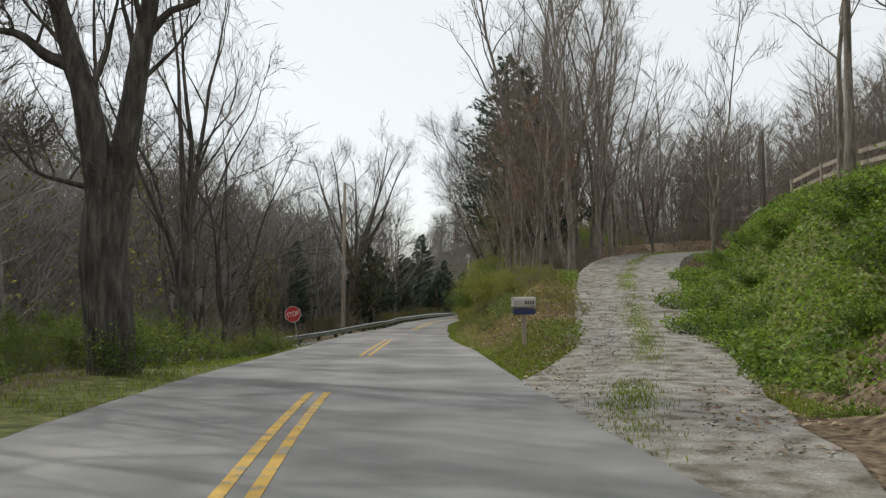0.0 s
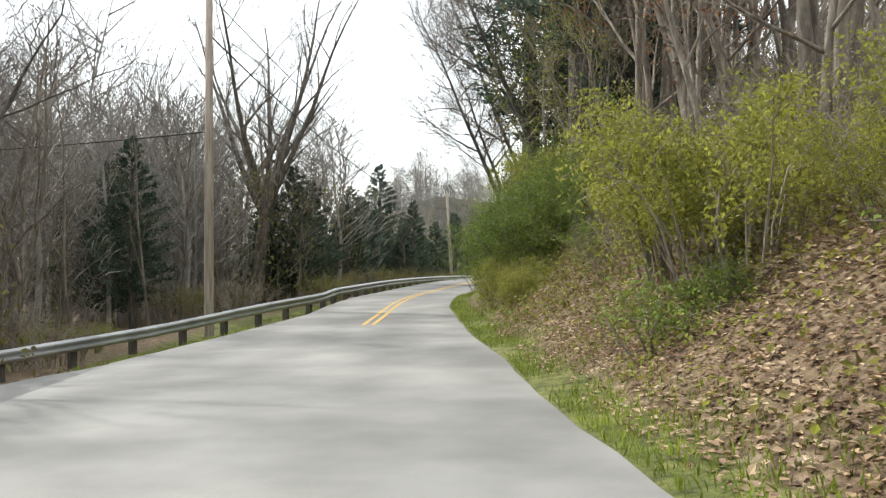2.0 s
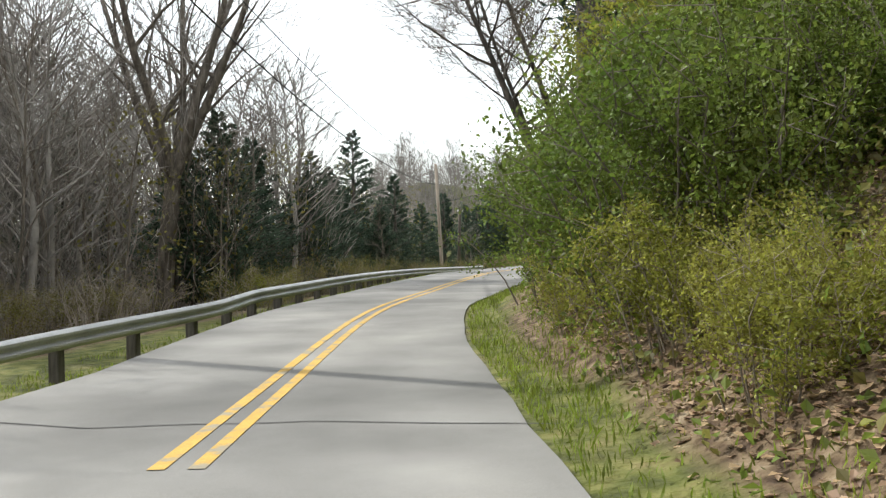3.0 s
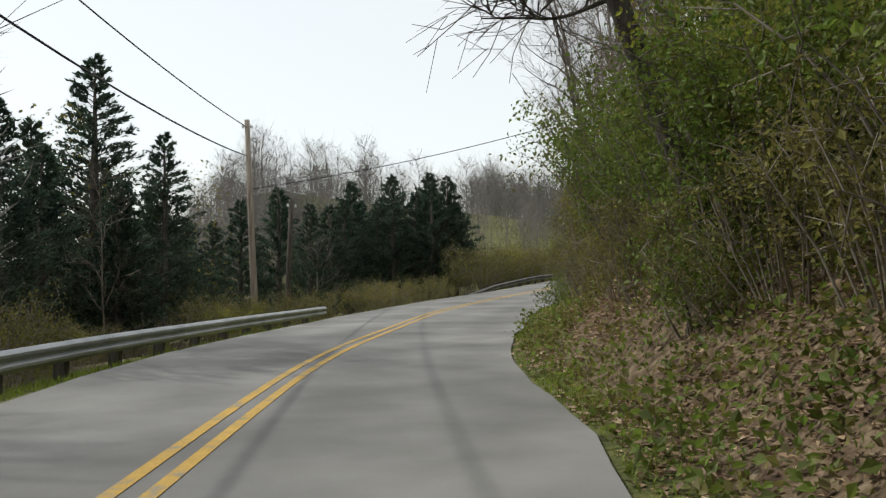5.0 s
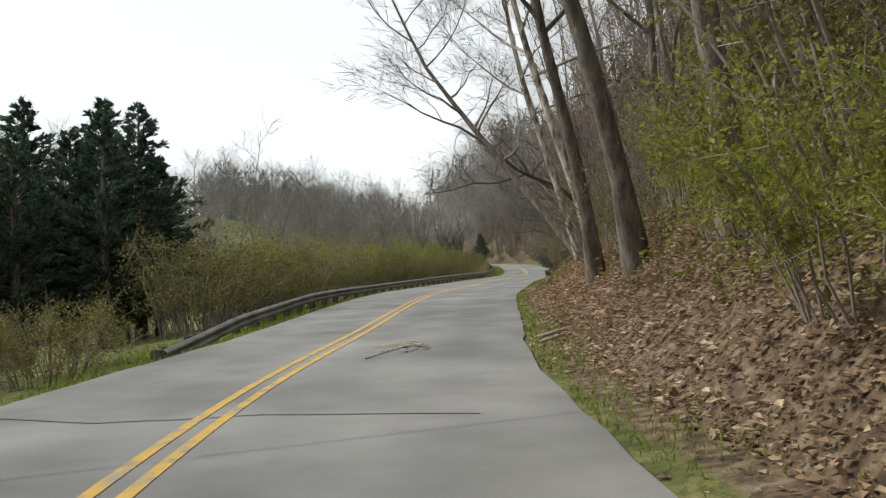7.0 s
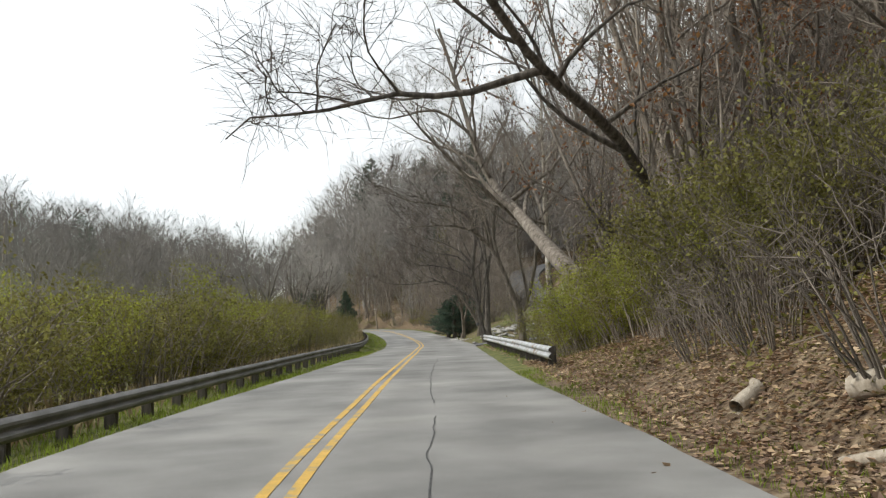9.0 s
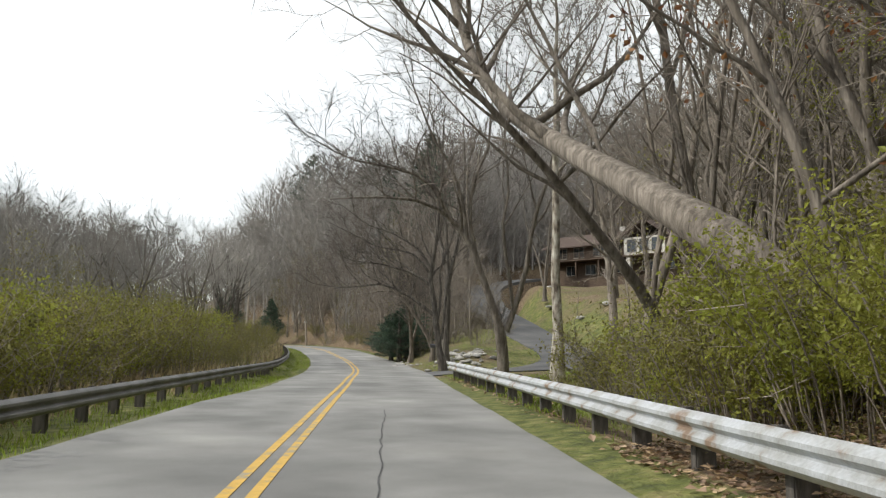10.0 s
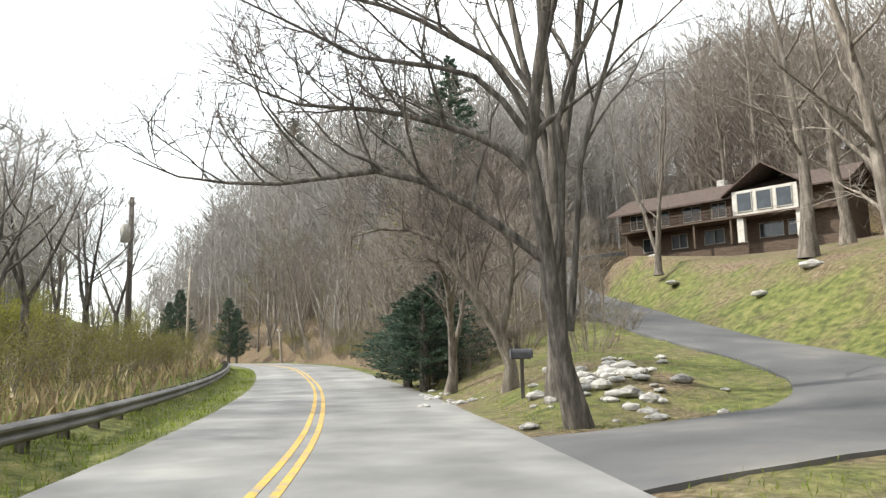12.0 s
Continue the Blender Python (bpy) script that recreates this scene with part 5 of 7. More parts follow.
SYC_LEAN = bare_tree("tree", hero, M_BARK, M_TWIG, spray=900, height=14, r0=0.33, spread=0.9, up=0.4, sub=5, twigs=5, limb_len=0.42, follow=0.6, stems=[
    ([(-0.9, 1.5, -0.1), (-1.8, 2.7, 1.4), (1.3, 8.8, 4.7), (2.4, 11.6, 6.6), (3.0, 13.3, 8.9), (3.0, 14.2, 11.5), (2.2, 14.4, 14.1)], 0.36, 0.07, 12, 0.35),
    ([(1.3, 8.8, 4.7), (1.5, 7.4, 3.9), (2.2, 9.0, 6.3), (1.8, 10.3, 9.1)], 0.1, 0.03, 6, 0.3),
    ([(3.0, 13.3, 8.9), (1.1, 13.4, 9.8), (-1.1, 14.1, 9.3), (-2.5, 15.2, 10.0)], 0.09, 0.015, 9, 0.2)])
plant("tree", SYC_LEAN, at_xy(47.5, 141.9, -0.06), "thick leaning tree with grey-brown bark reaching over the road")
SYC = bare_tree("tree", hero, M_BARK_PALE, M_TWIG_GREY, spray=1900, height=17, r0=0.215, lean=(-0.05, 0.0), limbs=16, spread=0.7, up=0.5, sub=4, twigs=5, limb_from=0.4, limb_len=0.34)
plant("tree", SYC, at_xy(59.1, 157.9, 0.6), "straight sycamore with mottled pale trunk")
FORKED = bare_tree("tree", hero, M_BARK, M_TWIG_DARK, spray=700, height=12, r0=0.25, kink=0.14, spread=0.8, up=0.35, sub=5, twigs=5, limb_len=0.5, follow=0.9, stems=[
    ([(0.1, -0.0, 0.0), (-0.1, -0.1, 1.3), (-0.3, -0.1, 2.3)], 0.27, 0.23, 1, 0.95),
    ([(-0.3, -0.1, 2.3), (-0.9, 0.1, 3.9), (-1.6, 0.4, 5.7), (-2.4, 0.9, 6.8), (-4.0, 1.1, 7.2), (-5.5, 1.9, 7.2), (-6.7, 3.1, 7.1)], 0.18, 0.02, 14, 0.3),
    ([(-1.6, 0.5, 5.6), (-2.0, 0.4, 7.3), (-2.5, 0.6, 8.7), (-3.2, 1.0, 10.0), (-4.4, 1.6, 13.2)], 0.1, 0.02, 9, 0.2),
    ([(-1.0, 0.2, 4.2), (-1.6, 0.3, 6.2), (-1.8, 0.1, 7.9), (-1.5, -0.5, 9.4), (-1.5, -0.6, 10.2), (-1.3, -0.9, 14.0)], 0.1, 0.02, 9, 0.2),
    ([(-0.1, -0.3, 2.1), (0.1, -0.7, 3.3), (0.2, -1.2, 4.9), (0.2, -1.5, 6.6), (0.5, -2.2, 8.6), (0.6, -2.6, 9.8), (1.0, -3.3, 13.6)], 0.14, 0.03, 10, 0.35),
    ([(-2.2, 0.8, 6.5), (-3.1, 1.3, 8.1), (-4.8, 1.7, 8.5), (-6.4, 2.4, 8.7), (-8.2, 3.4, 9.7)], 0.09, 0.015, 10, 0.15),
    ([(-0.0, -0.6, 3.0), (-0.3, -0.6, 4.6), (-0.7, -0.6, 6.2), (-0.7, -1.0, 8.1), (-1.0, -1.0, 9.8), (-1.2, -1.3, 13.6)], 0.09, 0.02, 8, 0.3)])
plant("tree", FORKED, at_xy(62.1, 163.1), "forked grey tree with wide arching limbs by the guard rail")
ARCH = bare_tree("tree", hero, M_BARK_DARK, M_TWIG_DARK, spray=500, height=12, r0=0.2, kink=0.14, spread=0.8, up=0.35, sub=4, twigs=4, limb_len=0.45, follow=0.9, stems=[
    ([(-0.0, 0.0, 0.0), (-0.4, 0.1, 1.6), (-0.7, 0.0, 2.9), (-0.9, 0.0, 4.2), (-1.2, -0.0, 5.4), (-1.1, -0.3, 6.4), (-1.2, -0.6, 7.7), (-1.5, -1.2, 11.1)], 0.21, 0.05, 10, 0.45),
    ([(-0.7, 0.0, 3.0), (-1.2, 0.4, 3.5), (-1.9, 0.9, 4.1), (-2.5, 1.4, 4.5), (-3.2, 2.1, 4.7), (-4.1, 3.0, 4.5), (-5.4, 4.2, 4.6), (-6.2, 4.9, 5.0)], 0.1, 0.012, 16, 0.2),
    ([(-1.0, 0.0, 4.5), (-1.5, 0.4, 5.1), (-2.1, 0.9, 5.4), (-2.6, 1.3, 5.6), (-3.3, 2.0, 5.8), (-4.2, 2.8, 5.9), (-5.1, 3.5, 6.4)], 0.09, 0.012, 14, 0.2),
    ([(-1.1, -0.1, 5.4), (-1.7, 0.2, 6.5), (-2.3, 0.7, 7.0), (-3.1, 1.3, 7.5), (-3.8, 2.0, 7.8), (-5.2, 3.0, 9.0)], 0.08, 0.012, 10, 0.2),
    ([(-0.6, 0.0, 2.6), (-0.6, -0.3, 4.1), (-0.8, -0.4, 5.6), (-0.6, -0.9, 6.7), (-0.5, -1.2, 7.7), (0.0, -1.8, 10.9)], 0.08, 0.02, 8, 0.3),
    ([(-0.3, -0.1, 1.8), (-0.4, -0.4, 3.4), (-0.4, -0.6, 4.9), (-0.3, -1.0, 6.1), (-0.2, -1.4, 7.3), (0.2, -2.0, 10.5)], 0.07, 0.02, 8, 0.3),
    ([(-1.2, 0.0, 5.3), (-1.8, 0.4, 6.2), (-2.5, 1.0, 6.5), (-3.4, 1.9, 6.7), (-4.0, 2.4, 7.1), (-5.4, 3.4, 7.9)], 0.07, 0.012, 10, 0.2)])
plant("tree", ARCH, at_xy(68.1, 172.6), "grey roadside tree with long branches arching over the road")
plant("tree", MULTI, at_xy(70.3, 174.8, 1.1, 1.2), "clump of slim upright grey stems")
FORK_S = bare_tree("tree", hero, M_BARK, M_TWIG_DARK, spray=300, height=11, r0=0.2, spread=0.8, up=0.35, sub=4, twigs=4, limb_len=0.5, follow=0.8, stems=[
    ([(0.1, -0.1, 0.0), (0.0, -0.2, 0.9), (-0.4, -0.0, 1.8), (-1.0, 0.3, 2.8), (-1.5, 0.6, 3.6), (-1.8, 0.9, 4.2), (-2.6, 1.6, 4.4), (-3.3, 2.3, 4.2)], 0.2, 0.02, 14, 0.3),
    ([(-0.2, -0.1, 1.5), (-0.2, -0.4, 2.5), (-0.2, -0.6, 3.6), (-0.5, -0.5, 4.6), (-0.8, -0.5, 5.8)], 0.11, 0.02, 10, 0.3),
    ([(-0.8, 0.2, 2.7), (-1.1, 0.2, 3.9), (-1.5, 0.4, 4.9), (-1.9, 0.5, 6.0)], 0.09, 0.02, 9, 0.3)])
plant("tree", FORK_S, at_xy(72.6, 178.4), "small forked tree leaning towards the road")
plant("tree", FORK_S, at_xy(74.5, 182.5, 1.2, 0.9), "small forked tree leaning towards the road")
TRIPLE = bare_tree("tree", hero, M_BARK, M_TWIG_GREY, height=11, r0=0.22, fork=(0.1, 3), limbs=14, spread=0.6, up=0.8, sub=5, twigs=5, limb_len=0.4)
plant("tree", TRIPLE, at_xy(95.4, 187.6, 0.5), "three-stemmed bare tree on the lawn")
LAWN = bare_tree("tree", hero, M_BARK, M_TWIG, height=14, r0=0.36, limbs=13, spread=0.9, up=0.5, sub=5, twigs=5, limb_from=0.25, limb_len=0.42)
plant("tree", LAWN, at_xy(92.6, 178.4, 0.5), "stout bare shade tree on the lawn")
plant("tree", LAWN, at_xy(98.6, 178.9, 2.5, 0.9), "stout bare shade tree on the lawn")
plant("tree", LAWN, at_xy(82.5, 171.6, 1.3, 1.05), "stout bare shade tree with flared roots on the lawn")
plant("tree", TRIPLE, at_xy(87.0, 166.0, 2.0, 0.9), "three-stemmed bare tree on the lawn")
ORCHARD = bare_tree("tree", hero, M_BARK_DARK, M_TWIG_GREY, height=6.5, r0=0.13, fork=(0.3, 3), limbs=14, spread=1.0, up=0.5, sub=5, twigs=5, limb_len=0.5)
for x, y, tr in ((57.5, 181.0, 0.3), (62.5, 190.0, 2.0), (52.0, 176.0, 4.0), (58, 196, 1.0), (67.1, 192.6, 0.0), (63.8, 188.7, 1.3), (68.9, 200.6, 2.6), (72.5, 202.7, 3.9), (61.9, 185.0, 5.2)):
    plant("tree", ORCHARD, at_xy(x, y, tr), "low twisted bare tree behind the guard rail")
for x, y, sc in ((10.2, 133.4, 1.05), (16.2, 136.0, 1.05), (18.0, 135.2, 0.85), (13.6, 136.4, 1.1), (7.1, 127.8, 0.95), (11.2, 136.0, 1.05), (14.9, 134.4, 1.0), (17.2, 134.4, 0.95), (9.6, 131.5, 0.9), (13.0, 132.6, 0.95), (3.0, 128.0, 0.9), (5.4, 133.0, 1.05), (-0.5, 122.0, 0.8), (8.4, 129.6, 0.85), (12.3, 134.6, 1.0), (15.8, 133.2, 0.9), (1.5, 125.0, 0.8)):
    cedar(at_xy(x, y, x, sc * 0.88), rng.integers(0, 2))
for x, y, sc in ((93.4, 237.7, 0.75), (96.4, 245.9, 0.70), (92.7, 227.5, 0.60), (96.3, 232.3, 0.55)):
    cedar(at_xy(x, y, x, sc), 1)
for x, y, w, h in ((76.0, 185.2, 0.72, 0.36), (77.6, 187.9, 0.66, 0.34), (78.4, 187.0, 0.8, 0.4)):
    cedar(at_xy(x, y, x) @ Matrix.Diagonal((w, w, h, 1)), 0)
for x, y, k, sc in ((-2.8, 113.3, 2, 1.00), (-4.6, 110.6, 1, 1.00), (-0.7, 116.9, 0, 0.72), (0.4, 119.7, 1, 0.66)):
    cedar(at_xy(x, y, x, sc), k)
for x, y, h in ((21.8, 137.8, 1), (26.0, 146.0, 0), (24, 143, 2)):
    plant("tree", SAPLING_PARTS[h], at_xy(x, y, x), SLIM)


def thicket(meshes, label, s0, s1, lat0, lat1, n, scale=(0.7, 1.3)):
    for k in range(n):
        s = s0 + (s1 - s0) * (k + rng.uniform(0, 1)) / n
        lat, sc = rng.uniform(lat0, lat1), rng.uniform(*scale)
        if lat < 0:                      # the crown stays off the carriageway
            lat = min(lat, -wide_right(s) - 1.75 * sc - 0.15)
        else:
            lat = max(lat, wide_left(s) + 1.75 * sc + 0.15)
        bush(meshes, at_spot(s, lat, rng.uniform(0, 6.28), sc), label)


def thicket_stuff(meshes, label, s0, s1, lat0, lat1, n, scale=(0.7, 1.3)):
    pl = far_places(rng, n, s0, s1, lat0, lat1, 1, scale)
    stamp("brushwood_growth", [meshes[0]], pl, label, "undergrowth")
    stamp("leaf_growth", [meshes[1]], pl, label, "undergrowth")


IVY_L = "mounded green ivy and creepers on the bank"
SPRING_L = "arching shrub in fresh yellow-green leaf"
GREEN_L = "dense green honeysuckle shrub on the bank"
OLIVE_L = "twiggy shrub with olive-green buds"
BRUSH_L = "bare twiggy undergrowth on leafy ground"
WEED_L = "low green weeds on the verge"
thicket(BUSH_SPRING, SPRING_L, 38, 42, -6.8, -5.6, 3, (0.5, 0.75))
thicket(BUSH_SPRING, SPRING_L, 43, 47, -5.2, -4.7, 4, (0.95, 1.25))
thicket(BUSH_GREEN, GREEN_L, 56, 60, -5.0, -4.0, 4, (0.6, 0.9))
thicket_stuff(BUSH_GREEN, "dense green honeysuckle growth on the bank", 56.3, 63, -5.4, -3.1, 30, (0.7, 1.15))
thicket_stuff(BUSH_SPRING, "fresh yellow-green growth on the bank", 55.3, 62, -4.6, -2.9, 24, (0.35, 0.6))
thicket_stuff(BUSH_SPRING, "fresh yellow-green growth on the bank", 53.8, 56, -4.0, -3.3, 6, (0.3, 0.5))
thicket_stuff(BUSH_BARE, BRUSH_L, 139, 149, -9.5, -5.3, 34, (0.6, 1.1))
thicket_stuff(BUSH_BARE, BRUSH_L, 46, 57, -10.5, -5.8, 36, (0.7, 1.2))
thicket(BUSH_GREEN, GREEN_L, 55.5, 60, -7.0, -5.0, 6, (0.8, 1.1))
thicket_stuff(BUSH_IVY, IVY_L, -4, 34, -14, -7.7, 120, (0.5, 1.0))
thicket_stuff(BUSH_IVY, IVY_L, -6, 14, -9.5, -6.6, 40, (0.3, 0.7))
thicket_stuff(BUSH_OLIVE, "twiggy olive-green growth", 165, 177, -12, -6, 9, (0.4, 0.8))
thicket(BUSH_SPRING, SPRING_L, 83, 92, -6.5, -5.0, 4, (0.8, 1.1))
thicket_stuff(BUSH_BARE, BRUSH_L, 164, 180, -13, -7, 14, (0.4, 0.8))
thicket_stuff(BUSH_LOW, WEED_L, 26, 56, -5.6, -3.8, 14, (0.5, 1.0))
thicket(BUSH_GREEN, GREEN_L, 57, 78, -5.2, -3.8, 14, (0.6, 1.1))
thicket(BUSH_SPRING, SPRING_L, 56, 76, -4.3, -3.2, 16, (0.28, 0.5))
thicket(BUSH_SPRING, SPRING_L, 57, 71, -7.0, -5.0, 8, (0.9, 1.4))
thicket(BUSH_OLIVE, OLIVE_L, 77, 96, -5.2, -4.0, 16, (0.35, 0.65))
thicket(BUSH_SPRING, SPRING_L, 80, 100, -7.5, -5.0, 8, (0.6, 1.1))
thicket(BUSH_GREEN, GREEN_L, 62, 80, -8.5, -5.0, 10, (1.1, 1.7))
thicket_stuff(BUSH_LOW, WEED_L, 56, 80, -5.0, -3.7, 14, (0.6, 1.1))
thicket_stuff(BUSH_LOW, WEED_L, 80, 112, -6.4, -5.0, 18, (0.6, 1.2))
thicket_stuff(BUSH_LOW, WEED_L, 82, 101, -6.8, -4.0, 44, (0.5, 1.1))
thicket(BUSH_GREEN, GREEN_L, 78, 96, -6.6, -4.8, 16, (0.7, 1.3))
thicket_stuff(BUSH_GREEN, "dense green growth on the bank", 78, 98, -11.0, -6.6, 14, (1.1, 1.8))
thicket(BUSH_OLIVE, OLIVE_L, 86, 120, -8.5, -5.0, 22, (0.7, 1.4))
thicket_stuff(BUSH_BARE, BRUSH_L, 80, 150, -12, -5.2, 44)
thicket_stuff(BUSH_BARE, BRUSH_L, 42, 76, -9, -5.0, 20, (0.5, 1.0))
thicket(BUSH_OLIVE, OLIVE_L, 145, 165, -6.6, -5.5, 8, (0.75, 1.0))
thicket(BUSH_SPRING, SPRING_L, 147, 165, -6.8, -5.6, 9, (0.8, 1.1))
thicket_stuff(BUSH_OLIVE, "twiggy olive-green growth", 145, 165, -10, -6.6, 16, (1.0, 1.4))
thicket(BUSH_OLIVE, OLIVE_L, 164, 174, -9.0, -5.8, 6, (0.35, 0.6))
thicket_stuff(BUSH_OLIVE, "twiggy olive-green growth", 157, 171, -15, -9, 14, (0.8, 1.3))
thicket(BUSH_OLIVE, OLIVE_L, 92, 106, -6.8, -4.3, 14, (0.35, 0.75))
thicket(BUSH_SPRING, SPRING_L, 101, 114, -5.4, -4.5, 8, (0.4, 0.8))
thicket(BUSH_SPRING, SPRING_L, 112, 128, -8.0, -6.0, 5, (0.6, 1.0))
thicket(BUSH_OLIVE, OLIVE_L, 24, 42, -7.0, -5.2, 10, (0.18, 0.32))
thicket(BUSH_SPRING, SPRING_L, 150, 164, -7.5, -5.6, 8, (0.5, 0.8))
thicket(BUSH_GREEN, GREEN_L, 137, 141, -6.8, -6.0, 2, (0.5, 0.7))
thicket(BUSH_OLIVE, OLIVE_L, 130, 186, 6.6, 9.5, 30, (1.15, 1.65))
thicket(BUSH_OLIVE, OLIVE_L, 184, 224, 5.6, 8.0, 20, (0.7, 1.0))
thicket(BUSH_SPRING, SPRING_L, 136, 166, 8.0, 13, 16, (1.3, 1.9))
thicket(BUSH_SPRING, SPRING_L, 164, 196, 7.5, 14, 18, (1.1, 1.6))
thicket_stuff(BUSH_SPRING, "fresh yellow-green growth", 200, 232, 7.0, 14, 12, (0.7, 1.1))
thicket_stuff(BUSH_OLIVE, "twiggy olive-green growth", 106, 126, 5.5, 10, 12, (0.7, 0.95))
thicket_stuff(BUSH_LOW, WEED_L, -2, 40, 3.9, 7.0, 26, (0.7, 1.5))
thicket(BUSH_GREEN, GREEN_L, 8, 30, 6.0, 9.0, 9, (0.5, 0.85))
thicket_stuff(BUSH_BARE, BRUSH_L, 22, 108, 8, 16, 40, (0.7, 1.2))
thicket_stuff(BUSH_SPRING, "low yellow-green brush along the edge of the woods", 20, 112, 6.5, 15, 34, (0.3, 0.7))
thicket_stuff(BUSH_OLIVE, "twiggy olive-green growth", 60, 112, 5.5, 12, 22, (0.5, 0.9))
thicket_stuff(BUSH_OLIVE, "twiggy olive-green growth", 231, 262, -6.0, -4.2, 14, (0.4, 0.8))
thicket_stuff(BUSH_BARE, BRUSH_L, 224, 299, -14, -4.6, 190, (0.7, 1.3))

thicket_stuff(BUSH_BARE, BRUSH_L, 78, 100, -8, -4.2, 26, (0.4, 0.8))
thicket_stuff(BUSH_BARE, BRUSH_L, 208, 244, -13, -4.6, 60, (0.7, 1.3))
thicket_stuff(BUSH_BARE, BRUSH_L, 150, 205, -60, -22, 60, (0.8, 1.5))
thicket_stuff(BUSH_BARE, BRUSH_L, 165, 200, -38, -24, 40, (0.6, 1.2))
thicket_stuff(BUSH_BARE, BRUSH_L, 38, 56, -8, -4.6, 20, (0.3, 0.6))
thicket_stuff(BUSH_BARE, BRUSH_L, 176, 250, -70, -36, 90, (0.8, 1.5))
thicket_stuff(BUSH_BARE, BRUSH_L, 76, 160, -30, -12, 60, (0.8, 1.4))
thicket_stuff(BUSH_BARE, BRUSH_L, 120, 225, 8, 18, 50, (0.7, 1.2))

# leaves and grass on the ground
lit = np.random.default_rng(21)
FALLEN = "fallen brown oak leaves lying thick on the bank"
litter("leaf_litter", lit, 95000, 20, 76, -9.5, -2.9, 0.07, M_LITTER, FALLEN, clump=0.25)
litter("leaf_litter", lit, 45000, 18.5, 60, -7.0, -3.4, 0.066, M_LITTER, FALLEN)
litter("leaf_litter", lit, 70000, 88, 130, -9.5, -3.8, 0.08, M_LITTER, FALLEN, lift=0.12)
litter("vine_cover", lit, 30000, 90, 107, -8.5, -3.9, 0.08, M_OLIVE, "olive vines and weeds matting the bank", lift=0.5, flat=0.2, clump=0.5)
litter("leaf_litter", lit, 74000, 92, 152, -7.5, -3.7, 0.08, M_LITTER, FALLEN, clump=0.15, lift=0.1)
litter("leaf_litter", lit, 36000, 84, 154, -13.0, -6.0, 0.09, M_LITTER, FALLEN, clump=0.15, lift=0.1)
litter("leaf_litter", lit, 34000, 126, 160, -9.0, -3.8, 0.08, M_LITTER, FALLEN, lift=0.08)
litter("weed_cover", lit, 14000, 130, 160, -8.0, -4.2, 0.06, M_OLIVE, "olive weeds among the fallen leaves", lift=0.3, flat=0.3, clump=0.6)
litter("leaf_litter", lit, 6000, 150, 188, -7.0, -3.7, 0.11, M_LITTER, FALLEN, clump=0.3)
litter("leaf_litter", lit, 900, 60, 150, -3.6, -2.3, 0.09, M_LITTER, "scattered leaf litter on the edge of the asphalt", clump=0.5, lift=0.01)
litter("ivy_cover", lit, 90000, -4, 40, -16.0, -7.1, 0.11, M_IVY, "glossy green ivy covering the bank above the drive", lift=0.45, flat=0.3)
litter("ivy_cover", lit, 20000, -8, 18, -11.0, -6.9, 0.1, M_IVY, "glossy green ivy covering the foot of the bank", lift=0.4, flat=0.3)
litter("vine_cover", lit, 60000, 50, 99, -9.0, -2.7, 0.075, M_GREEN, "green vines and weeds matting the bank", lift=0.45, flat=0.2, clump=0.3)
litter("weed_cover", lit, 45000, 50, 98, -7.5, -2.9, 0.07, M_OLIVE, "olive weeds and dead stalks matting the bank", lift=0.4, flat=0.2, clump=0.5)
litter("leaf_litter", lit, 44000, 50, 98, -6.0, -2.8, 0.068, M_LITTER, FALLEN, clump=0.4)
litter("leaf_litter", lit, 16000, 80, 150, -5.2, -3.1, 0.08, M_LITTER, FALLEN, clump=0.2, lift=0.04)
litter("vine_cover", lit, 44000, 74, 118, -16.0, -4.6, 0.1, M_OLIVE, "olive vines and weeds matting the bank", lift=0.9, flat=0.2, clump=0.25)
litter("weed_cover", lit, 16000, 26, 60, -8.0, -3.4, 0.07, M_SPRING, "bright low weeds among the fallen leaves", lift=0.25, flat=0.3, clump=0.35)
litter("weed_cover", lit, 30000, 24, 60, -8.5, -3.6, 0.08, M_OLIVE, "olive weeds and dead stalks on the leafy bank", lift=0.5, flat=0.2, clump=0.3)
litter("weed_cover", lit, 12000, 100, 150, -9.0, -4.6, 0.1, M_OLIVE, "olive weeds among the fallen leaves", lift=0.5, flat=0.3, clump=0.3)
litter("leaf_litter", lit, 9000, 4, 40, -8.6, -6.0, 0.07, M_LITTER, "dead leaves along the foot of the ivy bank")
litter("leaf_litter", lit, 9000, 12, 24, -6.5, -3.2, 0.07, M_LITTER, "dead leaves among the weeds round the mailbox", clump=0.6)
litter("weed_cover", lit, 12000, 11, 26, -6.8, -3.1, 0.07, M_OLIVE, "olive weeds round the mailbox", lift=0.22, flat=0.2, clump=0.5)
litter("weed_cover", lit, 6000, 12, 23, -6.8, -4.4, 0.09, M_GREEN, "green weeds beside the drive", lift=0.3, flat=0.2, clump=0.4)
SEDGE = "short spring grass on the verge"
blades("verge_grass", lit, 30000, 14, 80, -4.2, -2.2, 0.1, M_GRASS, SEDGE, hug=1.1)
blades("verge_grass", lit, 26000, 10, 24, -6.6, -3.1, 0.13, M_GRASS, "rough spring grass round the mailbox", clump=0.9)
blades("verge_grass", lit, 20000, 80, 156, -4.3, -2.9, 0.09, M_GRASS, SEDGE, hug=0.9)
blades("verge_grass", lit, 50000, -6, 124, 2.4, 5.6, 0.11, M_GRASS, SEDGE)
blades("verge_grass", lit, 40000, 118, 235, 2.6, 6.0, 0.13, M_GRASS, SEDGE)
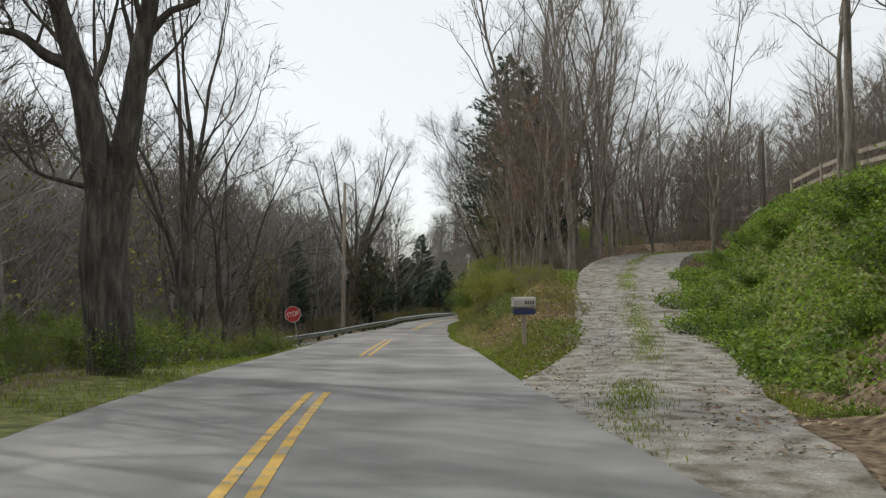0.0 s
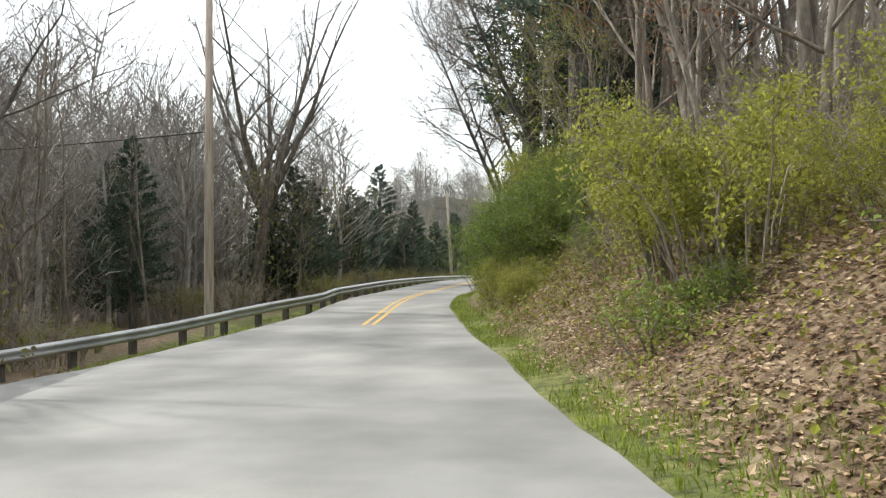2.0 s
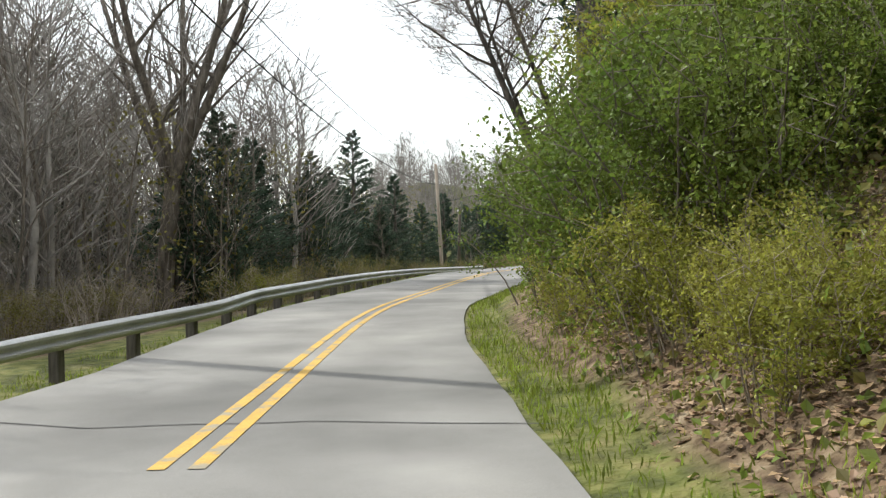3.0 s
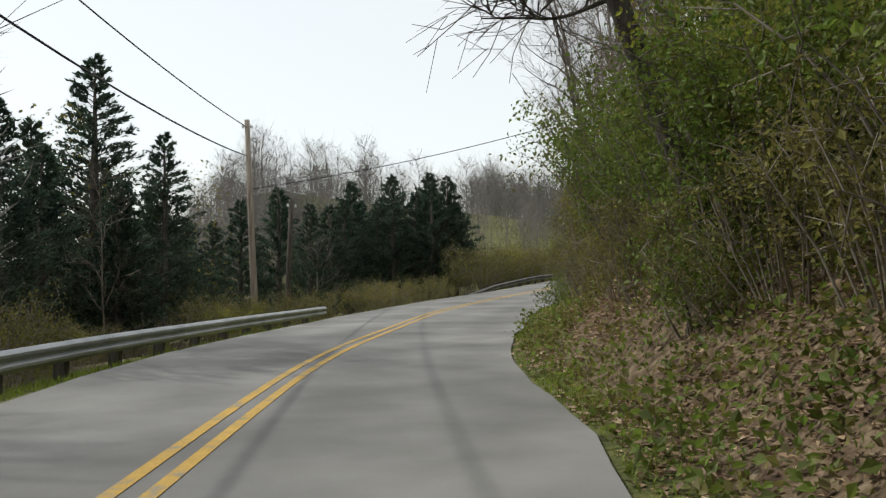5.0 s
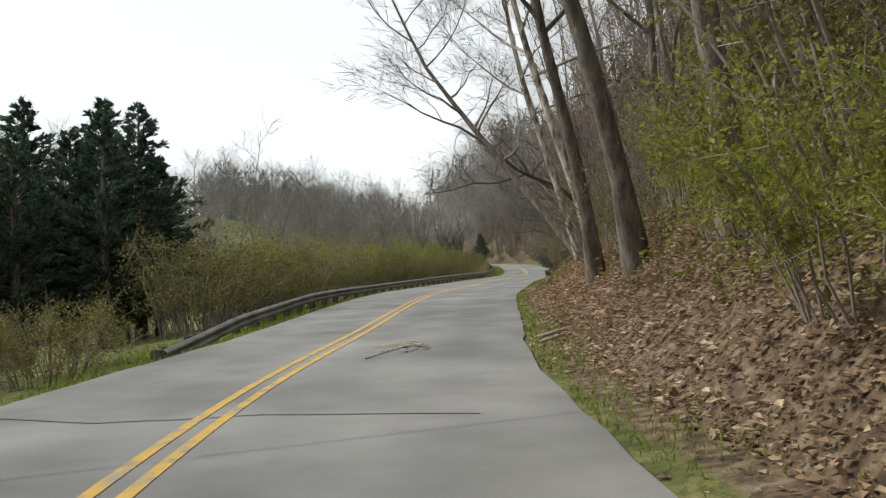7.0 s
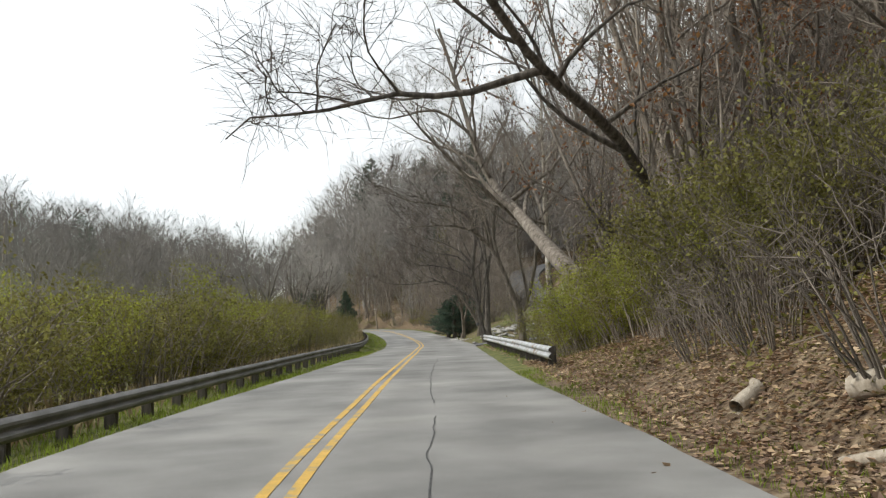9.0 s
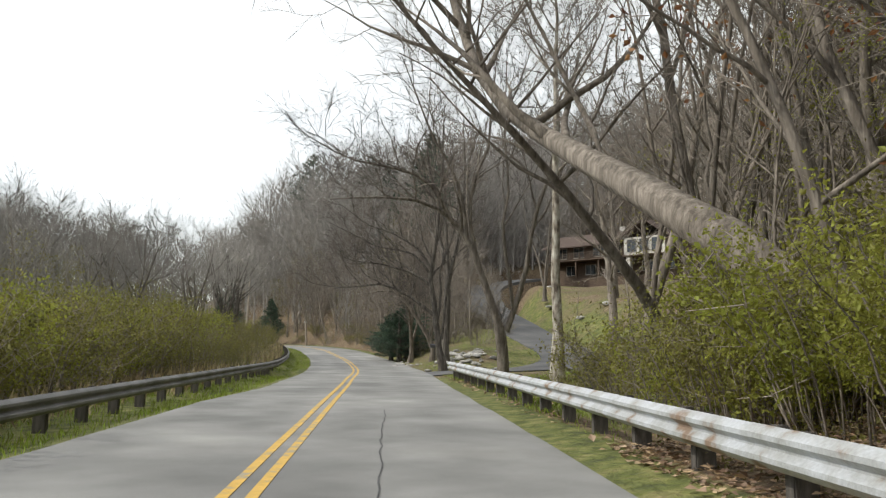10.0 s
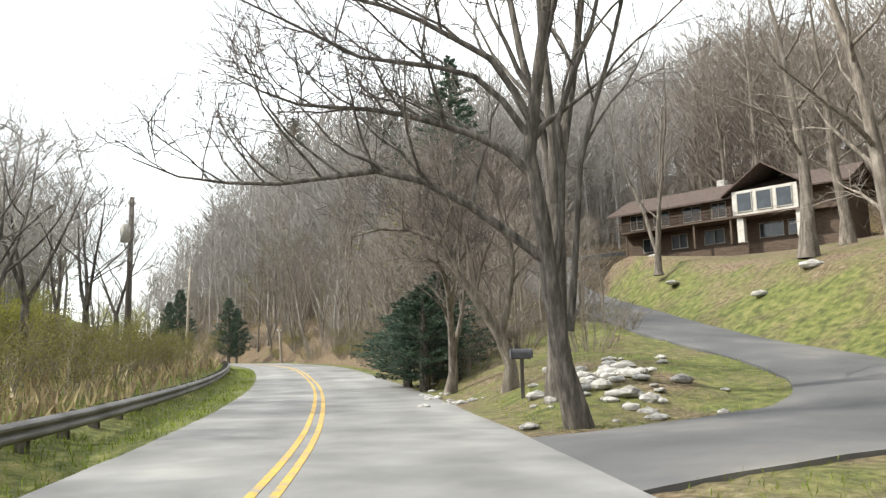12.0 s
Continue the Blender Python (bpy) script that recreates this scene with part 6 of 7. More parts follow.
blades("tall_grass", lit, 7500, 138, 232, 4.5, 9.0, 0.55, M_DRYGRASS, "tall dry straw stalks behind the guard rail")
blades("lawn_grass", lit, 26000, 164, 186, -12.0, -3.9, 0.12, M_GRASS, "rough grass along the edge of the drive", clump=0.4)
blades("lawn_grass", lit, 40000, 160, 232, -16.0, -3.9, 0.09, M_GRASS, "mown spring lawn grass on the slope", clump=0.2)


# drives and the side road
tagged(part("driveway", ribbon("driveway", GRAVEL_LINE, GRAVEL_HALF, M_GRAVEL, up=0.03, thick=0.3, ragged=0.12)), "pale gravel drive climbing beside the road with grassy crown", "driveway", kind="structure")
tagged(part("driveway", ribbon("driveway", HOUSE_LINE, HOUSE_HALF, M_DRIVE, up=0.02, thick=0.3)), "dark asphalt drive looping uphill across the lawn", "driveway", kind="structure")
tagged(part("side_road", ribbon("side_road", SIDE_LINE, SIDE_HALF, M_ROAD, up=0.02, thick=0.3)), "bleached side road dropping away behind the guard rail", "road", kind="structure")


def ribbon_grass():
    r = np.random.default_rng(8)
    pts, _ = smooth_line(GRAVEL_LINE, 0.12)
    pts = pts[(pts[:, 1] > 7)]
    n = 42000
    p = pts[r.integers(0, len(pts), n)] + np.column_stack([r.normal(size=n) * 0.2, r.normal(size=n) * 0.3, np.zeros(n)])
    keep = np.array([noise.noise((a * 0.5, b * 0.5, 1.0)) for a, b, _ in p]) > r.uniform(-0.4, 0.5, n)
    p = p[keep]
    p[:, 2] += 0.05
    me = leaf_mesh("drive_grass", p, r.uniform(0.03, 0.09, len(p)), M_GRASS, r, along=np.tile([0, 0, 1.4], (len(p), 1)), aspect=0.16)
    tagged(part("drive_grass", me), "grass growing along the middle of the drive", "grass", kind="stuff")
    n = 9000
    side = np.sign(r.normal(size=n)) * r.uniform(0.9, 2.3, n)
    p = pts[r.integers(0, len(pts), n)] + np.column_stack([side, np.zeros(n), np.zeros(n)])
    keep = np.array([noise.noise((a * 0.8, b * 0.8, 6.0)) for a, b, _ in p]) > r.uniform(-0.1, 0.4, n)
    p = p[keep]
    p[:, 2] += 0.055
    me = leaf_mesh("drive_leaves", p, r.uniform(0.05, 0.12, len(p)), M_LITTER, r, flat=0.9)
    tagged(part("drive_leaves", me), "dead leaves drifted along the edges of the drive", "leaves", kind="stuff")

    n = 30000
    p = pts[r.integers(0, len(pts), n)] + np.column_stack([r.uniform(-1.9, 1.9, n), r.uniform(-0.1, 0.1, n), np.full(n, 0.052)])
    p = p[np.array([noise.noise((a * 0.7, b * 0.7, 3.0)) for a, b, _ in p]) > r.uniform(-0.5, 0.3, n)]
    me = leaf_mesh("loose_stones", p, r.uniform(0.02, 0.07, len(p)), M_STONE, r, flat=0.8, aspect=0.8)
    tagged(part("loose_stones", me), "loose pale stones scattered over the gravel drive", "gravel", kind="stuff")


ribbon_grass()


# tar-sealed cracks across and along the carriageway, and one cast shadow painted as a dark line
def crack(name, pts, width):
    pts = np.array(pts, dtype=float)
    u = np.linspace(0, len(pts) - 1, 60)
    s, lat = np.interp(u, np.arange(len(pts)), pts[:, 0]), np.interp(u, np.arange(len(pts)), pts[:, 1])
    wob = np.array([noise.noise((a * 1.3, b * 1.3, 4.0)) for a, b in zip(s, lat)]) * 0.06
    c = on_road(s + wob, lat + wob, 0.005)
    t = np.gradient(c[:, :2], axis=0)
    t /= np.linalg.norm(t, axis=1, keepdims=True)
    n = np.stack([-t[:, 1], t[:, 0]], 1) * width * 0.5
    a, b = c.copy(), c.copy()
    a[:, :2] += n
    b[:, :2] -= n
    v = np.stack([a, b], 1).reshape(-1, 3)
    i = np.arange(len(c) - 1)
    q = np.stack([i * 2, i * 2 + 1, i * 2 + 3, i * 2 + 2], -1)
    tagged(part(name, mesh_of(name, v, q, M_CRACK_SHADOW)), "dark tar-filled crack in the asphalt", "road crack", kind="structure")


# the line at 55.0 is a pole or cable shadow painted in dark colour
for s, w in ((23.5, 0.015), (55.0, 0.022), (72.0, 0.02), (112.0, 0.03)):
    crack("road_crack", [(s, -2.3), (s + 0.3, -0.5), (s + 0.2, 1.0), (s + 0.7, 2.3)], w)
for s0, s1, lat in ((133, 146, -1.25), (148, 166, -1.2)):
    crack("road_crack", [(s0, lat), ((s0 + s1) / 2, lat + 0.12), (s1, lat)], 0.016)


# stop sign
def stop_sign(x, y, face, lean):
    root = tagged(new("stop_sign"), "red octagonal stop sign on a steel post", "road sign")
    g = ground_z(x, y)
    root.matrix_basis = Matrix.Translation((x, y, g)) @ Matrix.Rotation(face, 4, 'Z') @ Matrix.Rotation(lean, 4, 'Y')
    part("post", box("post", 0.06, 0.04, 2.75, M_STEEL, (0, 0.03, 1.2), 0.006), root)

    def octagon(r, depth, y0, mat, name):
        bm = bmesh.new()
        vs = [bm.verts.new((r * math.cos(math.pi / 8 + k * math.pi / 4), y0, 2.15 + r * math.sin(math.pi / 8 + k * math.pi / 4))) for k in range(8)]
        f = bm.faces.new(vs)
        ex = bmesh.ops.extrude_face_region(bm, geom=[f])
        bmesh.ops.translate(bm, vec=(0, depth, 0), verts=[v for v in ex["geom"] if isinstance(v, bmesh.types.BMVert)])
        bmesh.ops.recalc_face_normals(bm, faces=bm.faces)
        return bm_mesh(name, bm, mat)
    part("border", octagon(0.415, 0.004, -0.004, M_WHITE, "border"), root, "white reflective border")
    part("plate", octagon(0.39, 0.004, -0.009, M_RED, "plate"), root)
    cu = bpy.data.curves.new("lettering", 'FONT')
    cu.body, cu.size, cu.align_x, cu.align_y, cu.extrude = "STOP", 0.34, 'CENTER', 'CENTER', 0.001
    tmp = bpy.data.objects.new("lettering_curve", cu)
    me = bpy.data.meshes.new_from_object(tmp)
    bpy.data.objects.remove(tmp)
    me.materials.clear()
    me.materials.append(M_WHITE)
    part("lettering", me, root, "white capital letters", at=Matrix.Translation((0, -0.012, 2.15)) @ Matrix.Rotation(math.pi / 2, 4, 'X') @ Matrix.Diagonal((0.72, 1.05, 1, 1)))


stop_sign(-6.9, 42.0, radians(6), radians(-13))


def mailbox(x, y, turn, box_mat, post_mat, label, paper=True):
    root = tagged(new("mailbox"), label, "mailbox")
    root.matrix_basis = Matrix.Translation((x, y, ground_z(x, y))) @ Matrix.Rotation(turn, 4, 'Z') @ Matrix.Scale(0.86, 4)
    part("post", box("post", 0.1, 0.1, 1.35, post_mat, (0, 0, 0.42), 0.012), root)
    bm = bmesh.new()
    n = 10
    prof = [(-0.13, 0.0), (0.13, 0.0)] + [(0.13 * math.cos(a), 0.13 + 0.13 * math.sin(a)) for a in np.linspace(0, math.pi, n)]
    rows = []
    for yy in (-0.3, 0.3):
        rows.append([bm.verts.new((yy, px, 1.1 + pz)) for px, pz in prof])
    for i in range(len(prof)):
        j = (i + 1) % len(prof)
        bm.faces.new((rows[0][i], rows[0][j], rows[1][j], rows[1][i]))
    bm.faces.new(rows[0])
    bm.faces.new(rows[1][::-1])
    bmesh.ops.recalc_face_normals(bm, faces=bm.faces)
    part("body", bm_mesh("body", bm, box_mat), root)
    part("door", box("door", 0.012, 0.25, 0.25, box_mat, (-0.31, 0, 1.22), 0.004), root)
    part("bracket", box("bracket", 0.5, 0.2, 0.03, post_mat, (0, 0, 1.085), 0.004), root)
    if paper:
        part("newspaper_tube", box("newspaper_tube", 0.6, 0.17, 0.17, M_BLUE, (0, 0, 0.97), 0.03), root, "dark blue newspaper tube")
        for k in range(4):
            part("number_plate_bar", box("number_plate_bar", 0.045, 0.004, 0.09, M_DARKBAR, (0.02 + k * 0.068, -0.133, 1.2), 0.001), root)
    return root


mailbox(1.85, 19.5, radians(8), M_TRIM, M_POLE, "grey metal mailbox with blue newspaper tube on a wooden post")
mailbox(71.2, 176.6, radians(-38), M_DARKBAR, M_POST, "black mailbox on a dark post by the drive", False)


# utility poles and cables
def pole(x, y, height, r, mat, label, lean=(0, 0), arm=None, can=False, sink=0.3):
    root = tagged(new("utility_pole"), label, "utility pole")
    root.location = (x, y, ground_z(x, y) - sink)
    t = Tubes()
    t.add(np.array([(0, 0, 0), (lean[0] * 0.5, lean[1] * 0.5, height * 0.5), (lean[0], lean[1], height), (lean[0], lean[1], height + 0.02)]), np.array([r, r * 0.85, r * 0.7, 0.01]), 12)
    part("shaft", t.mesh("shaft", mat), root)
    if arm:
        a, z = arm
        part("crossarm", box("crossarm", 1.6, 0.1, 0.12, M_POST, (0, 0, 0), 0.01), root, at=Matrix.Translation((lean[0], lean[1], z)) @ Matrix.Rotation(a, 4, 'Z') @ Matrix.Translation((0, 0.16, 0)))
    ins = Tubes()
    ins.add(np.array([(0, 0, 0), (0, 0, 0.06), (0, 0, 0.1), (0, 0, 0.16)]), np.array([0.02, 0.06, 0.05, 0.02]), 10)
    im = ins.mesh("insulator", M_WHITE)
    for dx in (-0.16, 0.16):
        part("insulator", im, root, at=Matrix.Translation((lean[0] + dx, lean[1], height - 0.35)))
    if can:
        c = Tubes()
        c.add(np.array([(0, 0, 0), (0, 0, 0.02), (0, 0, 0.75), (0, 0, 0.85), (0, 0, 0.88)]), np.array([0.02, 0.22, 0.22, 0.15, 0.01]), 16)
        part("transformer", c.mesh("transformer", M_TRIM), root, "pale cylindrical transformer", at=Matrix.Translation((lean[0] - 0.3, lean[1] - 0.1, height - 2.2)))
    return root


pole(-7.2, 61.5, 11.5, 0.16, M_POLE, "weathered brown wooden utility pole behind the guard rail", lean=(0.1, 0))
pole(3.7, 111.5, 9.2, 0.15, M_POLE, "grey wooden utility pole with insulators at the roadside", lean=(-0.35, 0.1))
pole(5.0, 113.5, 6.0, 0.14, M_POLE_DARK, "short dark stub pole beside another pole", lean=(0.25, 0))
pole(72.4, 201.3, 8.0, 0.16, M_POLE_DARK, "dark utility pole with a pale transformer", can=True)
pole(27.8, 73.0, 12.0, 0.16, M_POLE_DARK, "dark utility pole beside the low house")
pole(97.0, 226.0, 3.4, 0.12, M_POLE, "short leaning wooden pole beyond the bend", lean=(-0.3, 0))
pole(86.0, 222.0, 7.0, 0.12, M_POLE, "thin grey utility pole on the meadow", lean=(0.2, 0))


def cable(a, b, sag, r=0.012):
    u = np.linspace(0, 1, 24)
    p = np.array(a) + (np.array(b) - np.array(a)) * u[:, None]
    p[:, 2] -= sag * 4 * u * (1 - u)
    t = Tubes()
    t.add(p - p[0], np.full(24, r), 5)
    ob = part("overhead_cable", t.mesh("overhead_cable", M_WIRE))
    ob.location = p[0]
    tagged(ob, "black overhead cable sagging between poles", "cable", "overhead cables")


_z = ground_z(-7.2, 61.5)
_p = ground_z(3.7, 111.5)
cable((-7.1, 61.5, _z + 10.9), (3.35, 111.6, _p + 8.6), 1.2, 0.02)
cable((-7.1, 61.5, _z + 9.6), (3.35, 111.6, _p + 7.4), 1.4, 0.026)
cable((-7.1, 61.5, _z + 6.5), (-40.0, 66.0, _z + 6.5), 0.6, 0.02)
cable((3.35, 111.6, 5.2), (30.0, 112.0, 13.2), 0.9, 0.018)


# rocks of the bank garden, each its own stone
def rock_mesh(seed):
    r = np.random.default_rng(seed)
    bm = bmesh.new()
    bmesh.ops.create_icosphere(bm, subdivisions=2, radius=0.5)
    for v in bm.verts:
        n = noise.noise((v.co * 2.2 + Vector((seed * 3.1, 0, 0)))) * 0.28
        v.co *= 1 + n
        v.co.z *= 0.65
        for k in range(3):
            v.co[k] = round(v.co[k] * 5) / 5 * 0.45 + v.co[k] * 0.55
    return bm_mesh("rock", bm, M_STONE)


rocks = [rock_mesh(k) for k in range(5)]
rr = np.random.default_rng(3)


def stone(x, y, size, label="pale angular rock bedded in the garden bank"):
    ob = part("rock", rocks[rr.integers(0, 5)])
    ob.matrix_basis = Matrix.Translation((x, y, ground_z(x, y) + size * 0.1)) @ Matrix.Rotation(rr.uniform(0, 6.28), 4, 'Z') @ Matrix.Diagonal((size * rr.uniform(0.8, 1.5), size, size * rr.uniform(0.6, 1.0), 1))
    tagged(ob, label, "rock", "garden rocks")


for _ in range(85):
    u = rr.uniform(0, 1)
    stone(69.8 + u * 5.5 + rr.normal() * 1.0, 172.6 + u * 5.0 + rr.normal() * 1.1, rr.uniform(0.12, 0.5))
for _ in range(26):
    u = rr.uniform(0, 1)
    stone(71.0 + u * 8.0 + rr.normal() * 0.4, 178.5 + u * 10.0 + rr.normal() * 0.4, rr.uniform(0.1, 0.35))
for x, y, z in ((90.3, 177.4, 0.95), (94.2, 186.1, 0.6), (89.4, 179.2, 0.6), (84.5, 175.0, 0.4), (100.5, 191.0, 0.6)):
    stone(x, y, z, "grey fieldstone lying on the lawn")


# fallen wood
def log(a, b, r, label):
    t = Tubes()
    a, b = np.array(a, dtype=float), np.array(b, dtype=float)
    m = (a + b) / 2 + np.array([0.1, -0.1, 0.06])
    t.add(np.array([a, (a + m) / 2, m, (m + b) / 2, b]) - a, np.array([r, r * 1.05, r * 0.9, r * 0.75, r * 0.5]), 8)
    ob = part("fallen_branch", t.mesh("fallen_branch", M_WOOD))
    ob.location = a
    tagged(ob, label, "fallen branch")


def log_at(s0, l0, s1, l1, r, up=0.08, label="pale fallen branch lying on the leafy bank"):
    a, b = spot(s0, l0, -up), spot(s1, l1, -up)
    log(a, b, r, label)


log_at(141.4, -4.85, 139.3, -5.35, 0.12, 0.1, "broken pale log lying beside the road")
log_at(140.5, -4.25, 139.0, -4.6, 0.05, 0.05)
log_at(143.1, -4.4, 143.5, -4.75, 0.09, 0.1, "split bleached log lying beside the road")
log_at(93.0, -5.2, 90.0, -6.4, 0.045, 0.5)
log_at(97.5, -6.0, 100.5, -5.4, 0.05, 0.6)
log_at(91.5, -6.2, 93.2, -7.0, 0.035, 0.9)
log_at(119.0, -3.3, 119.3, -3.9, 0.03, 0.04)
log_at(118.2, -3.3, 118.8, -3.8, 0.025, 0.04)
log_at(55.0, -4.2, 58.0, -5.2, 0.04, 0.1)
log_at(49.0, -5.0, 49.6, -5.3, 0.07, 0.3)
for k in range(7):
    log_at(117.5 + rr.uniform(-1, 1), -1.2 + rr.uniform(-.5, .5), 117.8 + rr.uniform(-1, 1), -1.2 + rr.uniform(-.5, .5), 0.012, 0.06, "splintered twig lying on the road")


# rail fence above the ivy
def rail_fence(pts):
    root = tagged(new("rail_fence"), "weathered three-rail wooden fence above the bank", "fence")
    base = Vector((*pts[0], ground_z(*pts[0])))
    root.location = base
    post = box("fence_post", 0.14, 0.14, 1.5, M_POLE, (0, 0, 0.55), 0.015)
    for i, (x, y) in enumerate(pts):
        z = ground_z(x, y)
        part("fence_post", post, root, at=Matrix.Translation(Vector((x, y, z)) - base))
        if i + 1 < len(pts):
            x2, y2 = pts[i + 1]
            z2 = ground_z(x2, y2)
            d = Vector((x2 - x, y2 - y, z2 - z))
            for h in (0.4, 0.8, 1.2):
                m = Matrix.Translation(Vector(((x + x2) / 2, (y + y2) / 2, (z + z2) / 2 + h)) - base) @ d.to_track_quat('X', 'Z').to_matrix().to_4x4()
                part("fence_rail", box("fence_rail", d.length, 0.05, 0.15, M_POLE, (0, 0, 0), 0.008), root, at=m)


rail_fence([(13.6, 12.0 + 2.6 * k) for k in range(9)])


# houses
def window(name, w, h, parent, at, panes=2):
    wd = part(name, box(name, w, 0.08, h, M_GLASS, (0, 0, 0), 0.005), parent, at=at)
    fr = box("window_frame", w + 0.12, 0.1, 0.08, M_TRIM, (0, 0, 0), 0.005)
    part("window_frame", fr, wd, at=Matrix.Translation((0, -0.02, h / 2)))
    part("window_frame", fr, wd, at=Matrix.Translation((0, -0.02, -h / 2)))
    bar = box("window_frame", 0.07, 0.1, h - 0.06, M_TRIM, (0, 0, 0), 0.005)
    for k in range(panes + 1):
        part("window_frame", bar, wd, at=Matrix.Translation((-w / 2 + k * w / panes, -0.022, 0)))
    return wd


def gable_roof(name, lx, ly, rise, over, mat, thick=0.18):
    bm = bmesh.new()
    x, y = lx / 2 + over, ly / 2 + over
    drop = rise * over / (ly / 2)
    outer = [(-y, -drop), (0, rise), (y, -drop)]
    rows = []
    for xx in (-x, x):
        rows.append([bm.verts.new((xx, a, b + thick)) for a, b in outer] + [bm.verts.new((xx, a, b)) for a, b in outer[::-1]])
    for i in range(6):
        j = (i + 1) % 6
        bm.faces.new((rows[0][i], rows[0][j], rows[1][j], rows[1][i]))
    bm.faces.new(rows[0])
    bm.faces.new(rows[1][::-1])
    bmesh.ops.recalc_face_normals(bm, faces=bm.faces)
    return bm_mesh(name, bm, mat)


def hill_house():
    """Two floors against the slope: glazed lower level, balcony, deep brown roof. Local -y faces the road."""
    root = tagged(new("house"), "long brown two-storey house with balcony and dark roof", "house")
    zb = 14.25
    root.matrix_basis = Matrix.Translation((124.25, 197.3, zb)) @ Matrix.Rotation(radians(-86), 4, 'Z') @ Matrix.Scale(0.8, 4)
    part("foundation", box("foundation", 24.2, 8.4, 3.0, M_SIDING, (0, 0.4, -1.5), 0.02), root)
    part("lower_wall", box("lower_wall", 24, 7, 2.6, M_SIDING, (0, 0.9, 1.3), 0.02), root)
    part("upper_wall", box("upper_wall", 24, 8, 2.6, M_SIDING, (0, 0.4, 3.95), 0.02), root)
    part("roof", gable_roof("roof", 24, 8.4, 2.0, 1.1, M_ROOF), root, at=Matrix.Translation((0, 0.3, 5.25)))
    part("gable_roof", gable_roof("gable_roof", 7, 7, 2.4, 0.8, M_ROOF), root, at=Matrix.Translation((5.0, -1.2, 5.4)) @ Matrix.Rotation(radians(90), 4, 'Z'))
    part("bay_wall", box("bay_wall", 6.6, 1.6, 2.7, M_PLASTER, (5.0, -4.3, 3.98), 0.02), root, "pale rendered bay")
    part("balcony_floor", box("balcony_floor", 20, 2.0, 0.2, M_SIDING, (-1.0, -4.6, 2.62), 0.02), root)
    for z in (3.05, 3.35, 3.7):
        part("balcony_rail", box("balcony_rail", 13.4, 0.06, 0.09, M_SIDING, (-4.8, -5.55, z), 0.01), root)
    for k in range(8):
        part("balcony_post", box("balcony_post", 0.1, 0.1, 1.15, M_SIDING, (-11.2 + k * 1.83, -5.5, 3.2), 0.01), root)
    for x in (-10.5, -6.5, -2.5, 1.5):
        part("support_post", box("support_post", 0.2, 0.2, 2.6, M_SIDING, (x, -5.3, 1.3), 0.01), root)
    for x in (2.5, 8.4):
        part("pier", box("pier", 0.7, 0.7, 2.6, M_PLASTER, (x, -5.0, 1.3), 0.02), root, "pale masonry pier")
    for x, w in ((-9, 1.8), (-5.5, 1.8), (-1.5, 2.2), (4.6, 2.4), (7.4, 2.2)):
        window("window", w, 1.5, root, Matrix.Translation((x, -2.62, 1.4)))
    for x, w in ((-10, 1.6), (-7, 1.8), (-3.4, 2.0), (-0.4, 1.6)):
        window("window", w, 1.6, root, Matrix.Translation((x, -3.62, 4.0)))
    for x in (3.0, 5.0, 7.0):
        window("window", 1.5, 1.9, root, Matrix.Translation((x, -5.14, 4.1)), 1)
    part("chimney", box("chimney", 0.9, 0.9, 2.2, M_STONE, (-2, 1.5, 7.2), 0.03), root)


def ranch_house(x, y, turn, label):
    root = tagged(new("house"), label, "house")
    z = ground_z(x, y)
    root.matrix_basis = Matrix.Translation((x, y, z)) @ Matrix.Rotation(turn, 4, 'Z')
    part("foundation", box("foundation", 14.2, 7.4, 2.0, M_STONE, (0, 0, -0.9), 0.02), root)
    part("wall", box("wall", 14, 7.2, 2.7, M_PLASTER, (0, 0, 1.4), 0.02), root)
    part("roof", gable_roof("roof", 14, 7.2, 1.5, 0.6, M_ROOF), root, at=Matrix.Translation((0, 0, 2.75)))
    part("porch_roof", gable_roof("porch_roof", 3.4, 2.3, 0.9, 0.3, M_ROOF), root, at=Matrix.Translation((-4, -4.6, 2.55)) @ Matrix.Rotation(radians(90), 4, 'Z'))
    for xx in (-4.95, -3.05):
        part("porch_post", box("porch_post", 0.18, 0.18, 2.6, M_WHITE, (xx, -5.9, 1.25), 0.01), root)
    for side in (-1, 1):
        part("barge_board", box("barge_board", 1.95, 0.06, 0.2, M_WHITE, (0, 0, 0), 0.01), root, "white painted gable trim", Matrix.Translation((-4 + side * 0.72, -6.68, 2.98)) @ Matrix.Rotation(side * radians(36), 4, 'Y'))
    for xx in (0.5, 4.0):
        window("window", 1.8, 1.3, root, Matrix.Translation((xx, -3.62, 1.5)))
    part("door", box("door", 0.95, 0.08, 2.05, M_SIDING, (-4, -3.62, 1.05), 0.01), root)


hill_house()
ranch_house(36.6, 85.6, radians(-22), "low pale ranch house with gabled porch at the drive")
ranch_house(92.0, 268.0, radians(20), "pale low house on the rise beyond the meadow")


